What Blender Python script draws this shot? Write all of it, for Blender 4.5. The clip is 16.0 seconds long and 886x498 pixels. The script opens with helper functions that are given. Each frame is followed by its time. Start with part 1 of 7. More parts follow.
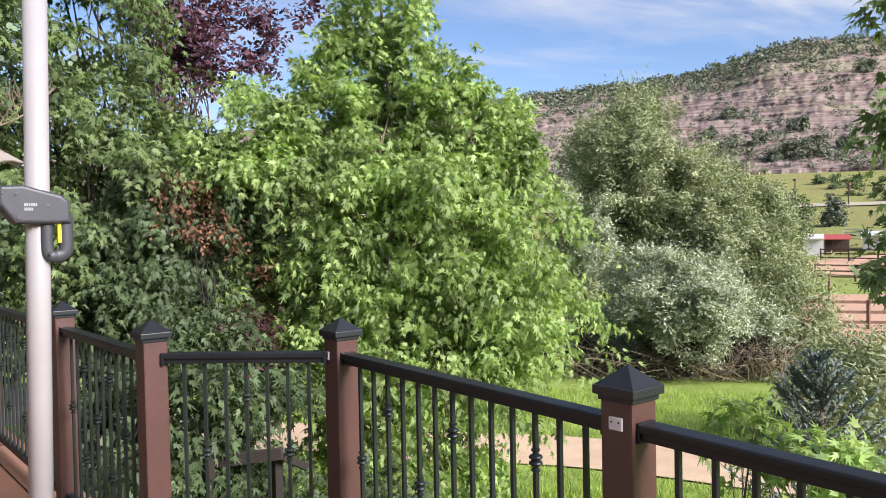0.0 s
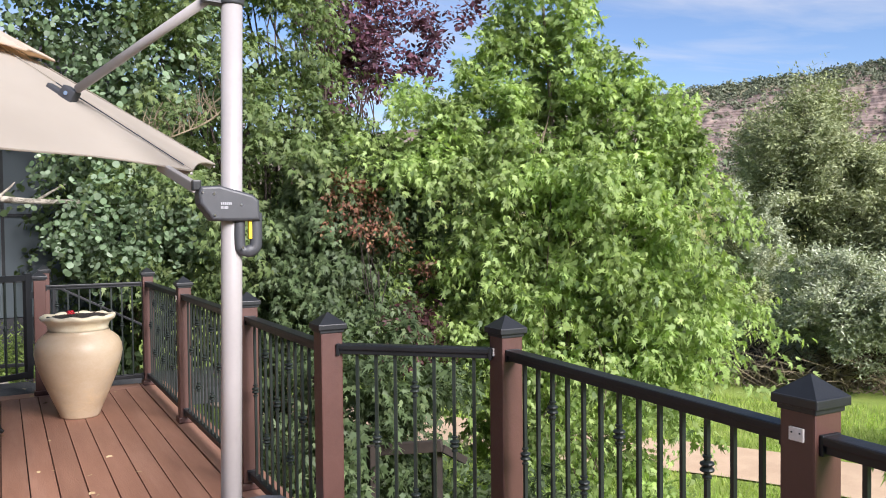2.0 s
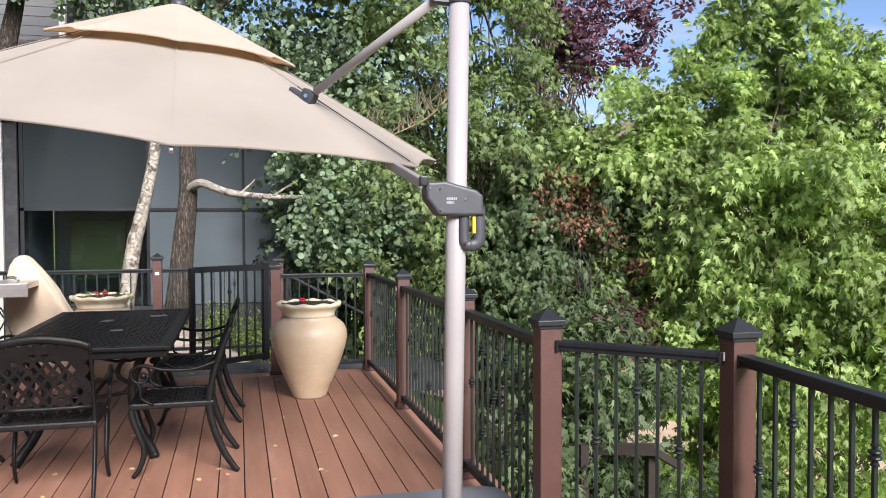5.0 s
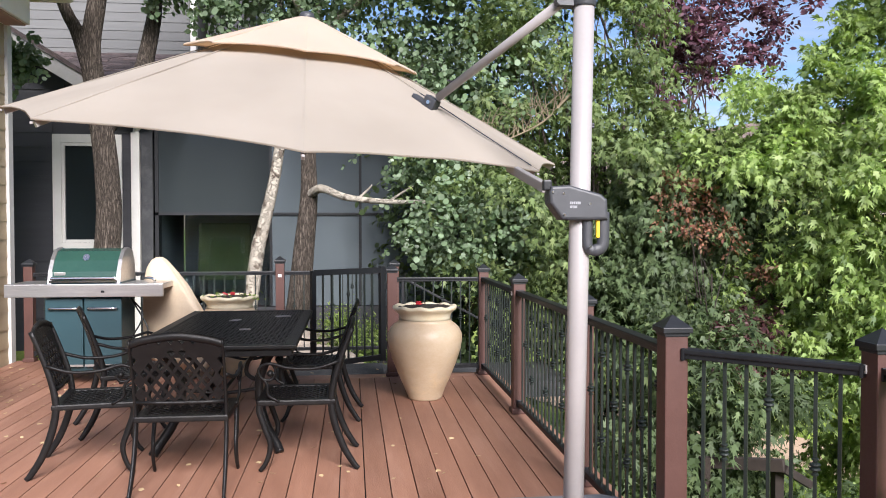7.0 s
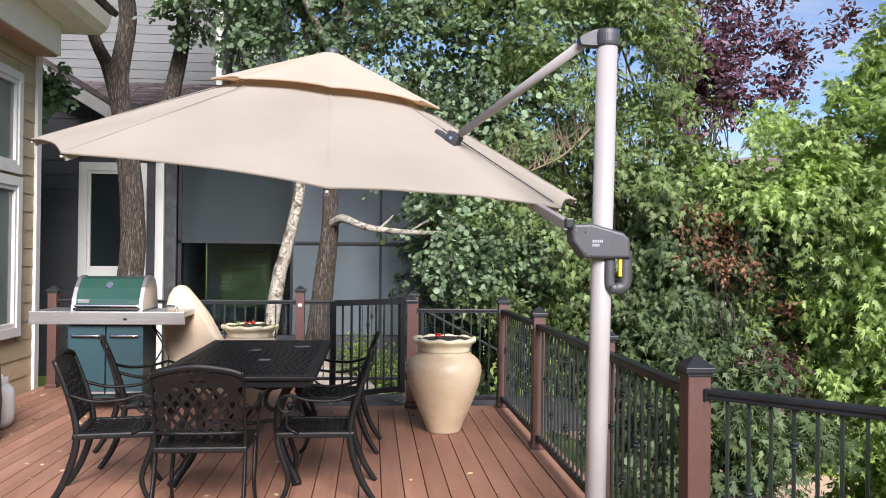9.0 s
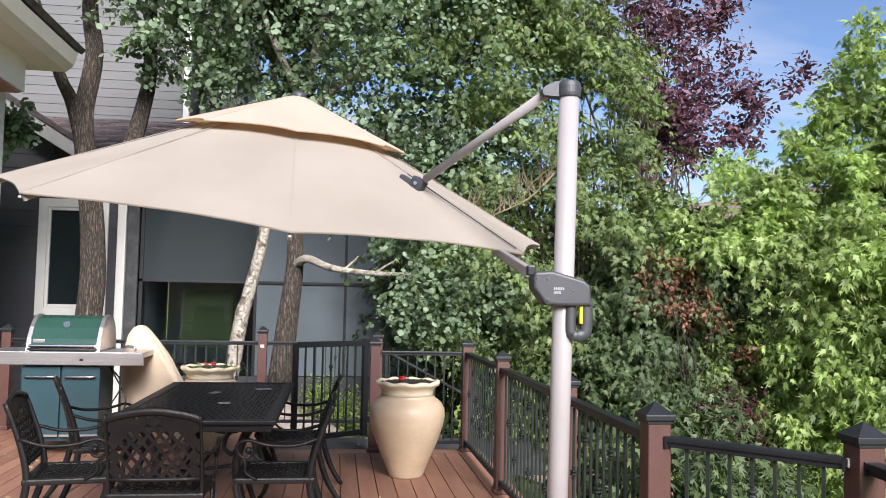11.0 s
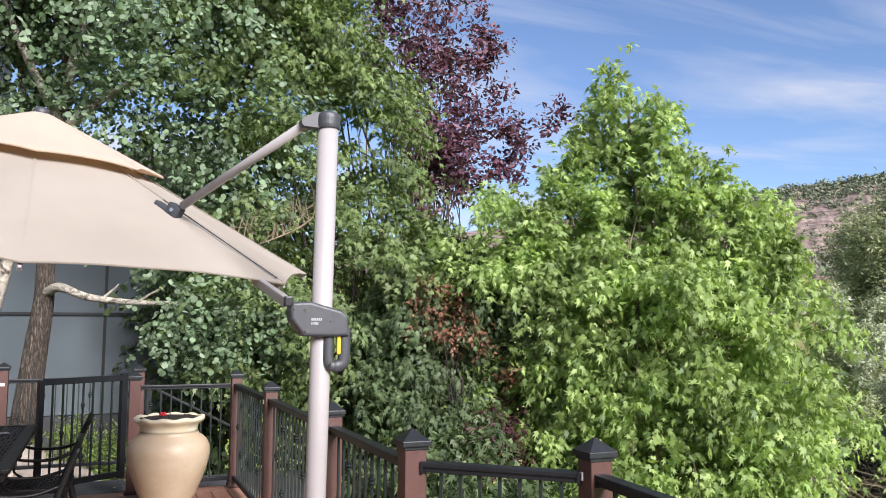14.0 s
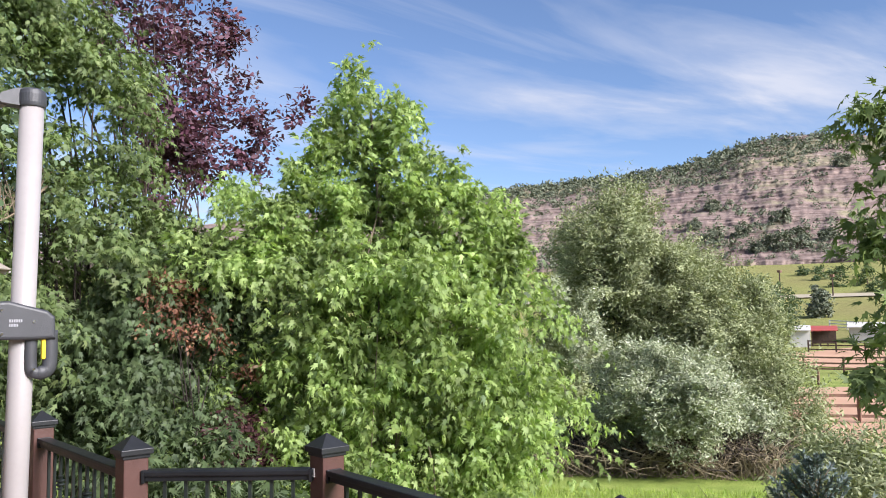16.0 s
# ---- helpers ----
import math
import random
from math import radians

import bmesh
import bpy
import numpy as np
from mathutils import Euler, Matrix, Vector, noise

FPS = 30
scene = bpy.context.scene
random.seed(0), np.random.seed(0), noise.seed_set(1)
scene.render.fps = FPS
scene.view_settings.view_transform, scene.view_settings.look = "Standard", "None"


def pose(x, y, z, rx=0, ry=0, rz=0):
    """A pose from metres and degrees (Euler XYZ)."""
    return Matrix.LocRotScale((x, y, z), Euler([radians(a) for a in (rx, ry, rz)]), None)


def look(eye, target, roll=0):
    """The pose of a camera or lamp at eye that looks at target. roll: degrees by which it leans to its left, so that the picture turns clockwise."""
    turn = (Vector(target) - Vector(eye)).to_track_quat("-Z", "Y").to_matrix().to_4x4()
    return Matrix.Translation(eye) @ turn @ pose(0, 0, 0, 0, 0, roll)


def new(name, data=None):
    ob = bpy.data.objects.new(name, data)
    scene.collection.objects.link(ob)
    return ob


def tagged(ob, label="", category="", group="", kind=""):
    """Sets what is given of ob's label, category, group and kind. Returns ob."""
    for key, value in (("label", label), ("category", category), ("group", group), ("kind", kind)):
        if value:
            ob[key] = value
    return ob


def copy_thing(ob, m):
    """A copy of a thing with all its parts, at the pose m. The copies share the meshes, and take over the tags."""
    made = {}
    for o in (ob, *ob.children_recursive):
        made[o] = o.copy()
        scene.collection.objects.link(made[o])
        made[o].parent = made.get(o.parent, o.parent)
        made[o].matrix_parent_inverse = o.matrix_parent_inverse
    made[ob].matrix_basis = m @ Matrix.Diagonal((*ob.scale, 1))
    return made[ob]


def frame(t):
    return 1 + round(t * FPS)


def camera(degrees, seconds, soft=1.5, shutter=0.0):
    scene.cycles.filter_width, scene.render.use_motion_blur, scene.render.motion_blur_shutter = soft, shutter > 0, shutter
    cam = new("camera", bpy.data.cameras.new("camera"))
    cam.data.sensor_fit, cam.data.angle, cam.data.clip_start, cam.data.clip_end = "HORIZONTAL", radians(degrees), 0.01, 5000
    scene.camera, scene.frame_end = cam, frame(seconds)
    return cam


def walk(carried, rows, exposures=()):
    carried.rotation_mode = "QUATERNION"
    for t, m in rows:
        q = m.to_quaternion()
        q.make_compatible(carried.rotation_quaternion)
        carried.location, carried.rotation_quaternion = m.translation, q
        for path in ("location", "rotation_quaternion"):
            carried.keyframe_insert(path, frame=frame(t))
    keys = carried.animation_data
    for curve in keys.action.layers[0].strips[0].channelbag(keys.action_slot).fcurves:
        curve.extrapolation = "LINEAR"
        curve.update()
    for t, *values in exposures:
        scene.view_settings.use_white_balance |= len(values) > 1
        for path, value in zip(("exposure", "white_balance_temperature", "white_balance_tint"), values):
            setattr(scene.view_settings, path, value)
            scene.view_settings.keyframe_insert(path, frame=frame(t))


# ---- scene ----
cam = camera(57.6, 16.0, soft=1.0)
PATH = [
    (0, (0.101, -0.216, 1.464), (1.379, 1.321, 1.407), -1.1),
    (0.5, (0.09, -0.231, 1.463), (1.285, 1.371, 1.407), -1.1),
    (1, (0.087, -0.194, 1.465), (1.203, 1.464, 1.409), -1.0),
    (1.5, (0.056, -0.23, 1.471), (1.094, 1.479, 1.415), -0.8),
    (2, (0.04, -0.228, 1.47), (1.002, 1.524, 1.414), -0.6),
    (3, (0.044, -0.197, 1.465), (0.86, 1.628, 1.407), -0.3),
    (3.5, (0.033, -0.195, 1.468), (0.772, 1.662, 1.408), -0.3),
    (4, (0.028, -0.18, 1.466), (0.684, 1.708, 1.404), -0.3),
    (4.5, (0.015, -0.169, 1.466), (0.589, 1.745, 1.403), -0.3),
    (5, (-0.009, -0.176, 1.472), (0.483, 1.761, 1.407), -0.2),
    (7.3, (-0.066, -0.179, 1.469), (0.135, 1.811, 1.419), 0.1),
    (7.5, (-0.069, -0.178, 1.472), (0.119, 1.812, 1.424), 0.2),
    (8, (-0.069, -0.183, 1.478), (0.1, 1.81, 1.443), 0.3),
    (8.5, (-0.067, -0.179, 1.489), (0.099, 1.814, 1.477), 0.5),
    (9, (-0.07, -0.183, 1.501), (0.107, 1.809, 1.519), 0.6),
    (9.2, (-0.065, -0.179, 1.502), (0.116, 1.812, 1.533), 0.7),
    (11.5, (-0.053, -0.197, 1.535), (0.254, 1.774, 1.674), 1.1),
    (12, (-0.036, -0.191, 1.543), (0.337, 1.767, 1.704), 1.0),
    (12.5, (-0.031, -0.21, 1.544), (0.421, 1.73, 1.722), 1.0),
    (13, (-0.012, -0.213, 1.546), (0.532, 1.702, 1.73), 0.8),
    (13.5, (0.01, -0.216, 1.546), (0.661, 1.666, 1.732), 0.5),
    (14, (0.029, -0.225, 1.544), (0.802, 1.61, 1.732), 0.2),
    (14.5, (0.05, -0.21, 1.55), (0.954, 1.564, 1.735), -0.2),
    (15, (0.075, -0.243, 1.554), (1.11, 1.459, 1.735), -0.5),
    (15.5, (0.088, -0.227, 1.553), (1.26, 1.384, 1.728), -0.8),
    (16, (0.095, -0.22, 1.551), (1.396, 1.29, 1.718), -1.1),
]
walk(cam, [(t, look(eye, target, roll)) for t, eye, target, roll in PATH], exposures=((0, 1.09, 6150, 17), (16, 1.09, 6150, 17)))

# ---- sky, sun ----
SUN_HEADING, SUN_HEIGHT = -10.0, 32.0   # the way the light travels, degrees from +y towards +x; height of the sun
world = bpy.data.worlds.new("sky")
scene.world = world
world.use_nodes = True
wt = world.node_tree
wt.nodes.clear()


def node(tree, kind, **values):
    n = tree.nodes.new(kind)
    for key, value in values.items():
        n.inputs[key].default_value = value
    return n


def math_node(tree, op, a, b=None, clamp=False):
    n = tree.nodes.new("ShaderNodeMath")
    n.operation, n.use_clamp = op, clamp
    for i, v in enumerate((a, b)):
        if v is None:
            continue
        if isinstance(v, (int, float)):
            n.inputs[i].default_value = v
        else:
            tree.links.new(v, n.inputs[i])
    return n.outputs[0]


def mix_rgb(tree, fac, a, b, blend="MIX"):
    n = tree.nodes.new("ShaderNodeMix")
    n.data_type, n.blend_type = "RGBA", blend
    for i, v in ((0, fac), (6, a), (7, b)):
        if isinstance(v, (int, float, tuple)):
            n.inputs[i].default_value = v
        else:
            tree.links.new(v, n.inputs[i])
    return n.outputs[2]


def ramp(tree, fac, stops):
    n = tree.nodes.new("ShaderNodeValToRGB")
    while len(n.color_ramp.elements) < len(stops):
        n.color_ramp.elements.new(0.5)
    for e, (p, c) in zip(n.color_ramp.elements, stops):
        e.position, e.color = p, (*c, 1) if len(c) == 3 else c
    tree.links.new(fac, n.inputs[0])
    return n.outputs[0]


sky = wt.nodes.new("ShaderNodeTexSky")
sky.sky_type, sky.sun_disc = "NISHITA", False
sky.sun_elevation, sky.sun_rotation = radians(SUN_HEIGHT), radians(SUN_HEADING + 180)
sky.altitude, sky.air_density, sky.dust_density, sky.ozone_density = 1700, 1.0, 1.0, 2.2
# high streaks of cirrus on a plane far above
coords = wt.nodes.new("ShaderNodeTexCoord")
split = wt.nodes.new("ShaderNodeSeparateXYZ")
wt.links.new(coords.outputs["Generated"], split.inputs[0])
high = math_node(wt, "MAXIMUM", split.outputs[2], 0.03)
flat = wt.nodes.new("ShaderNodeCombineXYZ")
wt.links.new(math_node(wt, "DIVIDE", split.outputs[0], high), flat.inputs[0])
wt.links.new(math_node(wt, "DIVIDE", split.outputs[1], high), flat.inputs[1])
place = wt.nodes.new("ShaderNodeMapping")
place.inputs["Rotation"].default_value = (0, 0, radians(8))
place.inputs["Scale"].default_value = (0.40, 1.35, 1)
place.inputs["Location"].default_value = (0.4, 1.3, 0)
wt.links.new(flat.outputs[0], place.inputs[0])
streaks = node(wt, "ShaderNodeTexNoise", Scale=0.9, Detail=7, Roughness=0.56, Distortion=0.5)
wt.links.new(place.outputs[0], streaks.inputs["Vector"])
banks = node(wt, "ShaderNodeTexNoise", Scale=0.33, Detail=2)
wt.links.new(flat.outputs[0], banks.inputs["Vector"])
cover = ramp(wt, math_node(wt, "ADD", streaks.outputs[0], math_node(wt, "MULTIPLY", math_node(wt, "SUBTRACT", banks.outputs[0], 0.5), 0.55)), [(0.43, (0, 0, 0)), (0.57, (0.38, 0.38, 0.38)), (0.70, (1, 1, 1))])
cloud = mix_rgb(wt, math_node(wt, "MULTIPLY", cover, 0.88), sky.outputs[0], (4.6, 4.8, 5.1, 1))
back = node(wt, "ShaderNodeBackground", Strength=0.08)
wt.links.new(cloud, back.inputs[0])
out = wt.nodes.new("ShaderNodeOutputWorld")
wt.links.new(back.outputs[0], out.inputs[0])

sun = new("sun", bpy.data.lights.new("sun", "SUN"))
sun.data.energy, sun.data.angle, sun.data.color = 4.7, radians(28), (1.0, 0.96, 0.89)
hx, hy = math.sin(radians(SUN_HEADING)), math.cos(radians(SUN_HEADING))
sun.matrix_world = look((0, 0, 40), (hx, hy, 40 - math.tan(radians(SUN_HEIGHT))))


# ---- materials ----
def surface(name, light, dark, size=0.2, rough=0.6, bump=0.2, metal=0.0, grain=None, stretch=(1, 1, 1), vary=0.0, wear=None, spec=0.5, fine=12.0, relief=0.01):
    """Two colours mixed by a noise of that size in metres, a finer grain over it, relief, and a little difference from object to object."""
    m = bpy.data.materials.new(name)
    m.use_nodes = True
    t = m.node_tree
    bsdf = t.nodes["Principled BSDF"]
    tc = t.nodes.new("ShaderNodeTexCoord")
    mp = t.nodes.new("ShaderNodeMapping")
    mp.inputs["Scale"].default_value = stretch
    t.links.new(tc.outputs["Object"], mp.inputs[0])
    info = t.nodes.new("ShaderNodeObjectInfo")
    shift = t.nodes.new("ShaderNodeVectorMath")
    shift.operation = "ADD"
    t.links.new(mp.outputs[0], shift.inputs[0])
    t.links.new(math_node(t, "MULTIPLY", info.outputs["Random"], 37.0), shift.inputs[1])
    big = node(t, "ShaderNodeTexNoise", Scale=1 / size, Detail=5, Roughness=0.6)
    small = node(t, "ShaderNodeTexNoise", Scale=fine / size, Detail=6, Roughness=0.7)
    for n in (big, small):
        t.links.new(shift.outputs[0], n.inputs["Vector"])
    f = math_node(t, "ADD", math_node(t, "MULTIPLY", big.outputs[0], 0.65), math_node(t, "MULTIPLY", small.outputs[0], 0.35))
    col = ramp(t, f, [(0.36, dark), (0.64, light)])
    if wear:
        w = node(t, "ShaderNodeTexNoise", Scale=0.45 / size, Detail=8, Roughness=0.7)
        t.links.new(shift.outputs[0], w.inputs["Vector"])
        col = mix_rgb(t, math_node(t, "MULTIPLY", ramp(t, w.outputs[0], [(0.52, (0, 0, 0)), (0.68, (1, 1, 1))]), 0.6), col, (*wear, 1))
    if vary:
        hsv = t.nodes.new("ShaderNodeHueSaturation")
        t.links.new(col, hsv.inputs["Color"])
        t.links.new(math_node(t, "ADD", 1 - vary, math_node(t, "MULTIPLY", info.outputs["Random"], 2 * vary)), hsv.inputs["Value"])
        col = hsv.outputs[0]
    t.links.new(col, bsdf.inputs["Base Color"])
    t.links.new(math_node(t, "ADD", rough - 0.12, math_node(t, "MULTIPLY", small.outputs[0], 0.24), True), bsdf.inputs["Roughness"])
    bsdf.inputs["Metallic"].default_value = metal
    bsdf.inputs["Specular IOR Level"].default_value = spec
    if bump:
        b = node(t, "ShaderNodeBump", Strength=bump, Distance=relief)
        t.links.new(small.outputs[0], b.inputs["Height"])
        t.links.new(b.outputs[0], bsdf.inputs["Normal"])
    return m


def leaf_material(name, colours, through_light=0.46, gloss=0.6):
    """Leaves: a colour of its own for each leaf, light shining through, a waxy gloss."""
    m = bpy.data.materials.new(name)
    m.use_nodes = True
    t = m.node_tree
    t.nodes.clear()
    geo = t.nodes.new("ShaderNodeNewGeometry")
    n = len(colours)
    col = ramp(t, geo.outputs["Random Per Island"], [(i / (n - 1), c) for i, c in enumerate(colours)])
    tc = t.nodes.new("ShaderNodeTexCoord")
    patch = node(t, "ShaderNodeTexNoise", Scale=1.9, Detail=3)
    t.links.new(tc.outputs["Object"], patch.inputs["Vector"])
    hsv = t.nodes.new("ShaderNodeHueSaturation")
    t.links.new(col, hsv.inputs["Color"])
    t.links.new(math_node(t, "ADD", 0.15, math_node(t, "MULTIPLY", patch.outputs[0], 1.7)), hsv.inputs["Value"])
    dif = t.nodes.new("ShaderNodeBsdfDiffuse")
    tra = t.nodes.new("ShaderNodeBsdfTranslucent")
    glo = node(t, "ShaderNodeBsdfGlossy", Roughness=gloss)
    t.links.new(hsv.outputs[0], dif.inputs[0])
    warm = mix_rgb(t, 1.0, hsv.outputs[0], (1.15, 1.2, 0.68, 1), "MULTIPLY")
    t.links.new(warm, tra.inputs[0])
    a = t.nodes.new("ShaderNodeMixShader")
    a.inputs[0].default_value = through_light
    t.links.new(dif.outputs[0], a.inputs[1])
    t.links.new(tra.outputs[0], a.inputs[2])
    b = t.nodes.new("ShaderNodeMixShader")
    b.inputs[0].default_value = 0.03
    t.links.new(a.outputs[0], b.inputs[1])
    t.links.new(glo.outputs[0], b.inputs[2])
    o = t.nodes.new("ShaderNodeOutputMaterial")
    t.links.new(b.outputs[0], o.inputs[0])
    return m


M_BOARD = surface("deck_board", (0.312, 0.158, 0.102), (0.240, 0.115, 0.073), 0.5, 0.62, 0.25, stretch=(6, 0.7, 6), vary=0.10, wear=(0.36, 0.2, 0.14))
M_RIM = surface("rim_board", (0.33, 0.178, 0.122), (0.26, 0.134, 0.090), 0.5, 0.6, 0.2, stretch=(4, 1, 4), vary=0.05)
M_POST = surface("post_sleeve", (0.0828, 0.0350, 0.0266), (0.0634, 0.0259, 0.0196), 0.25, 0.5, 0.12, vary=0.05)
M_BLACK = surface("black_metal", (0.0196, 0.0210, 0.0231), (0.0112, 0.0119, 0.0133), 0.15, 0.42, 0.06, spec=0.35)
M_RAIL = surface("rail_black", (0.0143, 0.0149, 0.0169), (0.0078, 0.0084, 0.0097), 0.3, 0.45, 0.05, spec=0.3)
M_BALUSTER = surface("baluster_black", (0.0205, 0.0268, 0.0237), (0.0126, 0.0168, 0.0147), 0.12, 0.42, 0.05, spec=0.3)
M_CAST = surface("cast_aluminium_dark", (0.0095, 0.0088, 0.0088), (0.0055, 0.0051, 0.0052), 0.1, 0.40, 0.2, wear=(0.016, 0.014, 0.012), spec=0.24)
M_LABEL = surface("bracket_white", (0.72, 0.68, 0.64), (0.6, 0.56, 0.52), 0.02, 0.5, 0.0)
M_POLE = surface("pole_paint", (0.330, 0.305, 0.298), (0.298, 0.275, 0.268), 0.2, 0.38, 0.03)
M_PLASTIC = surface("grey_plastic", (0.0465, 0.0480, 0.0540), (0.0375, 0.0390, 0.0435), 0.1, 0.45, 0.15, fine=30)
M_BASE = surface("base_plastic", (0.135, 0.140, 0.155), (0.112, 0.116, 0.130), 0.2, 0.55, 0.15, fine=30)
M_YELLOW = surface("yellow_grip", (0.75, 0.55, 0.02), (0.62, 0.44, 0.02), 0.05, 0.5, 0.05)
M_PRINT = surface("grey_print", (0.32, 0.32, 0.34), (0.28, 0.28, 0.3), 0.05, 0.5, 0.0)
M_STEEL = surface("brushed_steel", (0.62, 0.60, 0.58), (0.48, 0.46, 0.45), 0.12, 0.34, 0.08, metal=0.9, stretch=(0.3, 4, 4))
M_CHROME = surface("chrome", (0.75, 0.75, 0.76), (0.66, 0.66, 0.67), 0.1, 0.18, 0.0, metal=1.0)
M_ENAMEL = surface("green_enamel", (0.0231, 0.0642, 0.0491), (0.0169, 0.0513, 0.0391), 0.3, 0.22, 0.02)
M_DOOR = surface("teal_door", (0.0223, 0.0562, 0.0669), (0.0178, 0.0466, 0.0570), 0.4, 0.4, 0.02)
M_CERAMIC = surface("cream_glaze", (0.5470, 0.4372, 0.3116), (0.4731, 0.3526, 0.2259), 0.22, 0.42, 0.12, wear=(0.70, 0.50, 0.26), stretch=(1, 1, 1.6))
M_RIMGLAZE = surface("pale_glaze", (0.7200, 0.6480, 0.4860), (0.6300, 0.5220, 0.3420), 0.12, 0.42, 0.1)
M_SOIL = surface("potting_soil", (0.035, 0.025, 0.018), (0.015, 0.011, 0.008), 0.05, 0.9, 0.6)
M_RED = surface("red_petal", (0.62, 0.015, 0.03), (0.45, 0.008, 0.02), 0.03, 0.5, 0.0)
M_COVER = surface("cream_cover_cloth", (0.62, 0.50, 0.36), (0.52, 0.41, 0.29), 0.25, 0.8, 0.25)
M_TAN = surface("tan_siding", (0.44, 0.34, 0.215), (0.38, 0.29, 0.18), 0.5, 0.65, 0.2, stretch=(1, 0.25, 5), vary=0.05)
M_DARKSID = surface("charcoal_siding", (0.034, 0.034, 0.039), (0.026, 0.026, 0.031), 0.5, 0.65, 0.2, stretch=(0.25, 1, 5), vary=0.06)
M_GREYSID = surface("grey_siding", (0.118, 0.118, 0.115), (0.100, 0.100, 0.098), 0.5, 0.65, 0.15, stretch=(0.25, 1, 5), vary=0.05)
M_GABLE = surface("pale_grey_board", (0.30, 0.295, 0.285), (0.25, 0.245, 0.235), 0.4, 0.6, 0.1)
M_WHITE = surface("white_trim", (0.62, 0.60, 0.565), (0.55, 0.53, 0.495), 0.4, 0.55, 0.08)
M_EAVE = surface("cream_eave_paint", (0.86, 0.79, 0.70), (0.80, 0.73, 0.64), 0.4, 0.5, 0.06)
M_SOFFIT = surface("soffit_brown", (0.42, 0.25, 0.185), (0.36, 0.21, 0.155), 0.4, 0.6, 0.1)
M_SHINGLE = surface("roof_shingle", (0.125, 0.094, 0.090), (0.050, 0.038, 0.038), 0.12, 0.9, 0.6, vary=0.42)
def bark_material(name, ridge, crack, scale, stretch, sharp, spots=None):
    """Ridged bark: dark cracks where a stretched noise crosses its middle, a fine grain on the ridges."""
    m = bpy.data.materials.new(name)
    m.use_nodes = True
    t = m.node_tree
    bsdf = t.nodes["Principled BSDF"]
    tc = t.nodes.new("ShaderNodeTexCoord")
    mp = t.nodes.new("ShaderNodeMapping")
    mp.inputs["Scale"].default_value = (1, 1, stretch)
    t.links.new(tc.outputs["Object"], mp.inputs[0])
    net = node(t, "ShaderNodeTexNoise", Scale=scale, Detail=3, Roughness=0.55, Distortion=0.35)
    fine = node(t, "ShaderNodeTexNoise", Scale=scale * 5, Detail=6, Roughness=0.7)
    tone = node(t, "ShaderNodeTexNoise", Scale=2.2, Detail=3)
    for n in (net, fine, tone):
        t.links.new(mp.outputs[0], n.inputs["Vector"])
    ridges = math_node(t, "ABSOLUTE", math_node(t, "SUBTRACT", net.outputs[0], 0.5))
    f = ramp(t, ridges, [(0.0, (0, 0, 0)), (sharp, (1, 1, 1))])
    top = mix_rgb(t, fine.outputs[0], (*[c * 0.62 for c in ridge], 1), (*[min(c * 1.25, 0.9) for c in ridge], 1))
    top = mix_rgb(t, math_node(t, "MULTIPLY", tone.outputs[0], 0.5), top, (*[c * 0.5 for c in ridge], 1))
    col = mix_rgb(t, f, (*crack, 1), top)
    if spots:
        eyes = node(t, "ShaderNodeTexNoise", Scale=9, Detail=3)
        t.links.new(tc.outputs["Object"], eyes.inputs["Vector"])
        col = mix_rgb(t, ramp(t, eyes.outputs[0], [(0.56, (0, 0, 0)), (0.64, (1, 1, 1))]), col, (*spots, 1))
    t.links.new(col, bsdf.inputs["Base Color"])
    bsdf.inputs["Roughness"].default_value = 0.9
    bsdf.inputs["Specular IOR Level"].default_value = 0.15
    b = node(t, "ShaderNodeBump", Strength=1.0, Distance=0.03)
    t.links.new(math_node(t, "ADD", f, math_node(t, "MULTIPLY", fine.outputs[0], 0.4)), b.inputs["Height"])
    t.links.new(b.outputs[0], bsdf.inputs["Normal"])
    return m


M_BARK = bark_material("rough_bark", (0.285, 0.235, 0.19), (0.04, 0.032, 0.026), 52, 0.15, 0.22)
M_PALEBARK = bark_material("aspen_bark", (0.50, 0.45, 0.37), (0.40, 0.355, 0.29), 14, 1.6, 0.04, (0.17, 0.14, 0.11))
M_TWIG = surface("twig", (0.20, 0.15, 0.10), (0.10, 0.075, 0.05), 0.1, 0.85, 0.3)
# near-black wood, also the colour that plays the shade under the willow
M_DEADWOOD = surface("dead_wood_and_shade", (0.040, 0.028, 0.022), (0.018, 0.013, 0.010), 0.3, 0.95, 0.3)
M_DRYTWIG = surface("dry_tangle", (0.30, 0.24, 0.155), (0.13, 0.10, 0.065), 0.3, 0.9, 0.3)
M_GRAVEL = surface("path_gravel", (0.5405, 0.3910, 0.2530), (0.4370, 0.3047, 0.1955), 0.5, 0.95, 0.6, fine=25)
M_WOOD = surface("weathered_fence_wood", (0.22, 0.125, 0.085), (0.13, 0.075, 0.05), 0.3, 0.85, 0.4)
M_TIMBER = surface("dark_timber", (0.075, 0.045, 0.033), (0.045, 0.028, 0.02), 0.3, 0.8, 0.4)
M_DIRT = surface("corral_dirt", (0.50, 0.30, 0.19), (0.40, 0.235, 0.145), 4.0, 0.95, 0.4)
M_REDROOF = surface("red_metal_roof", (0.42, 0.075, 0.055), (0.34, 0.06, 0.045), 1.0, 0.5, 0.1)
M_BARNWALL = surface("pale_barn_wall", (0.58, 0.56, 0.53), (0.5, 0.48, 0.46), 1.0, 0.7, 0.1)
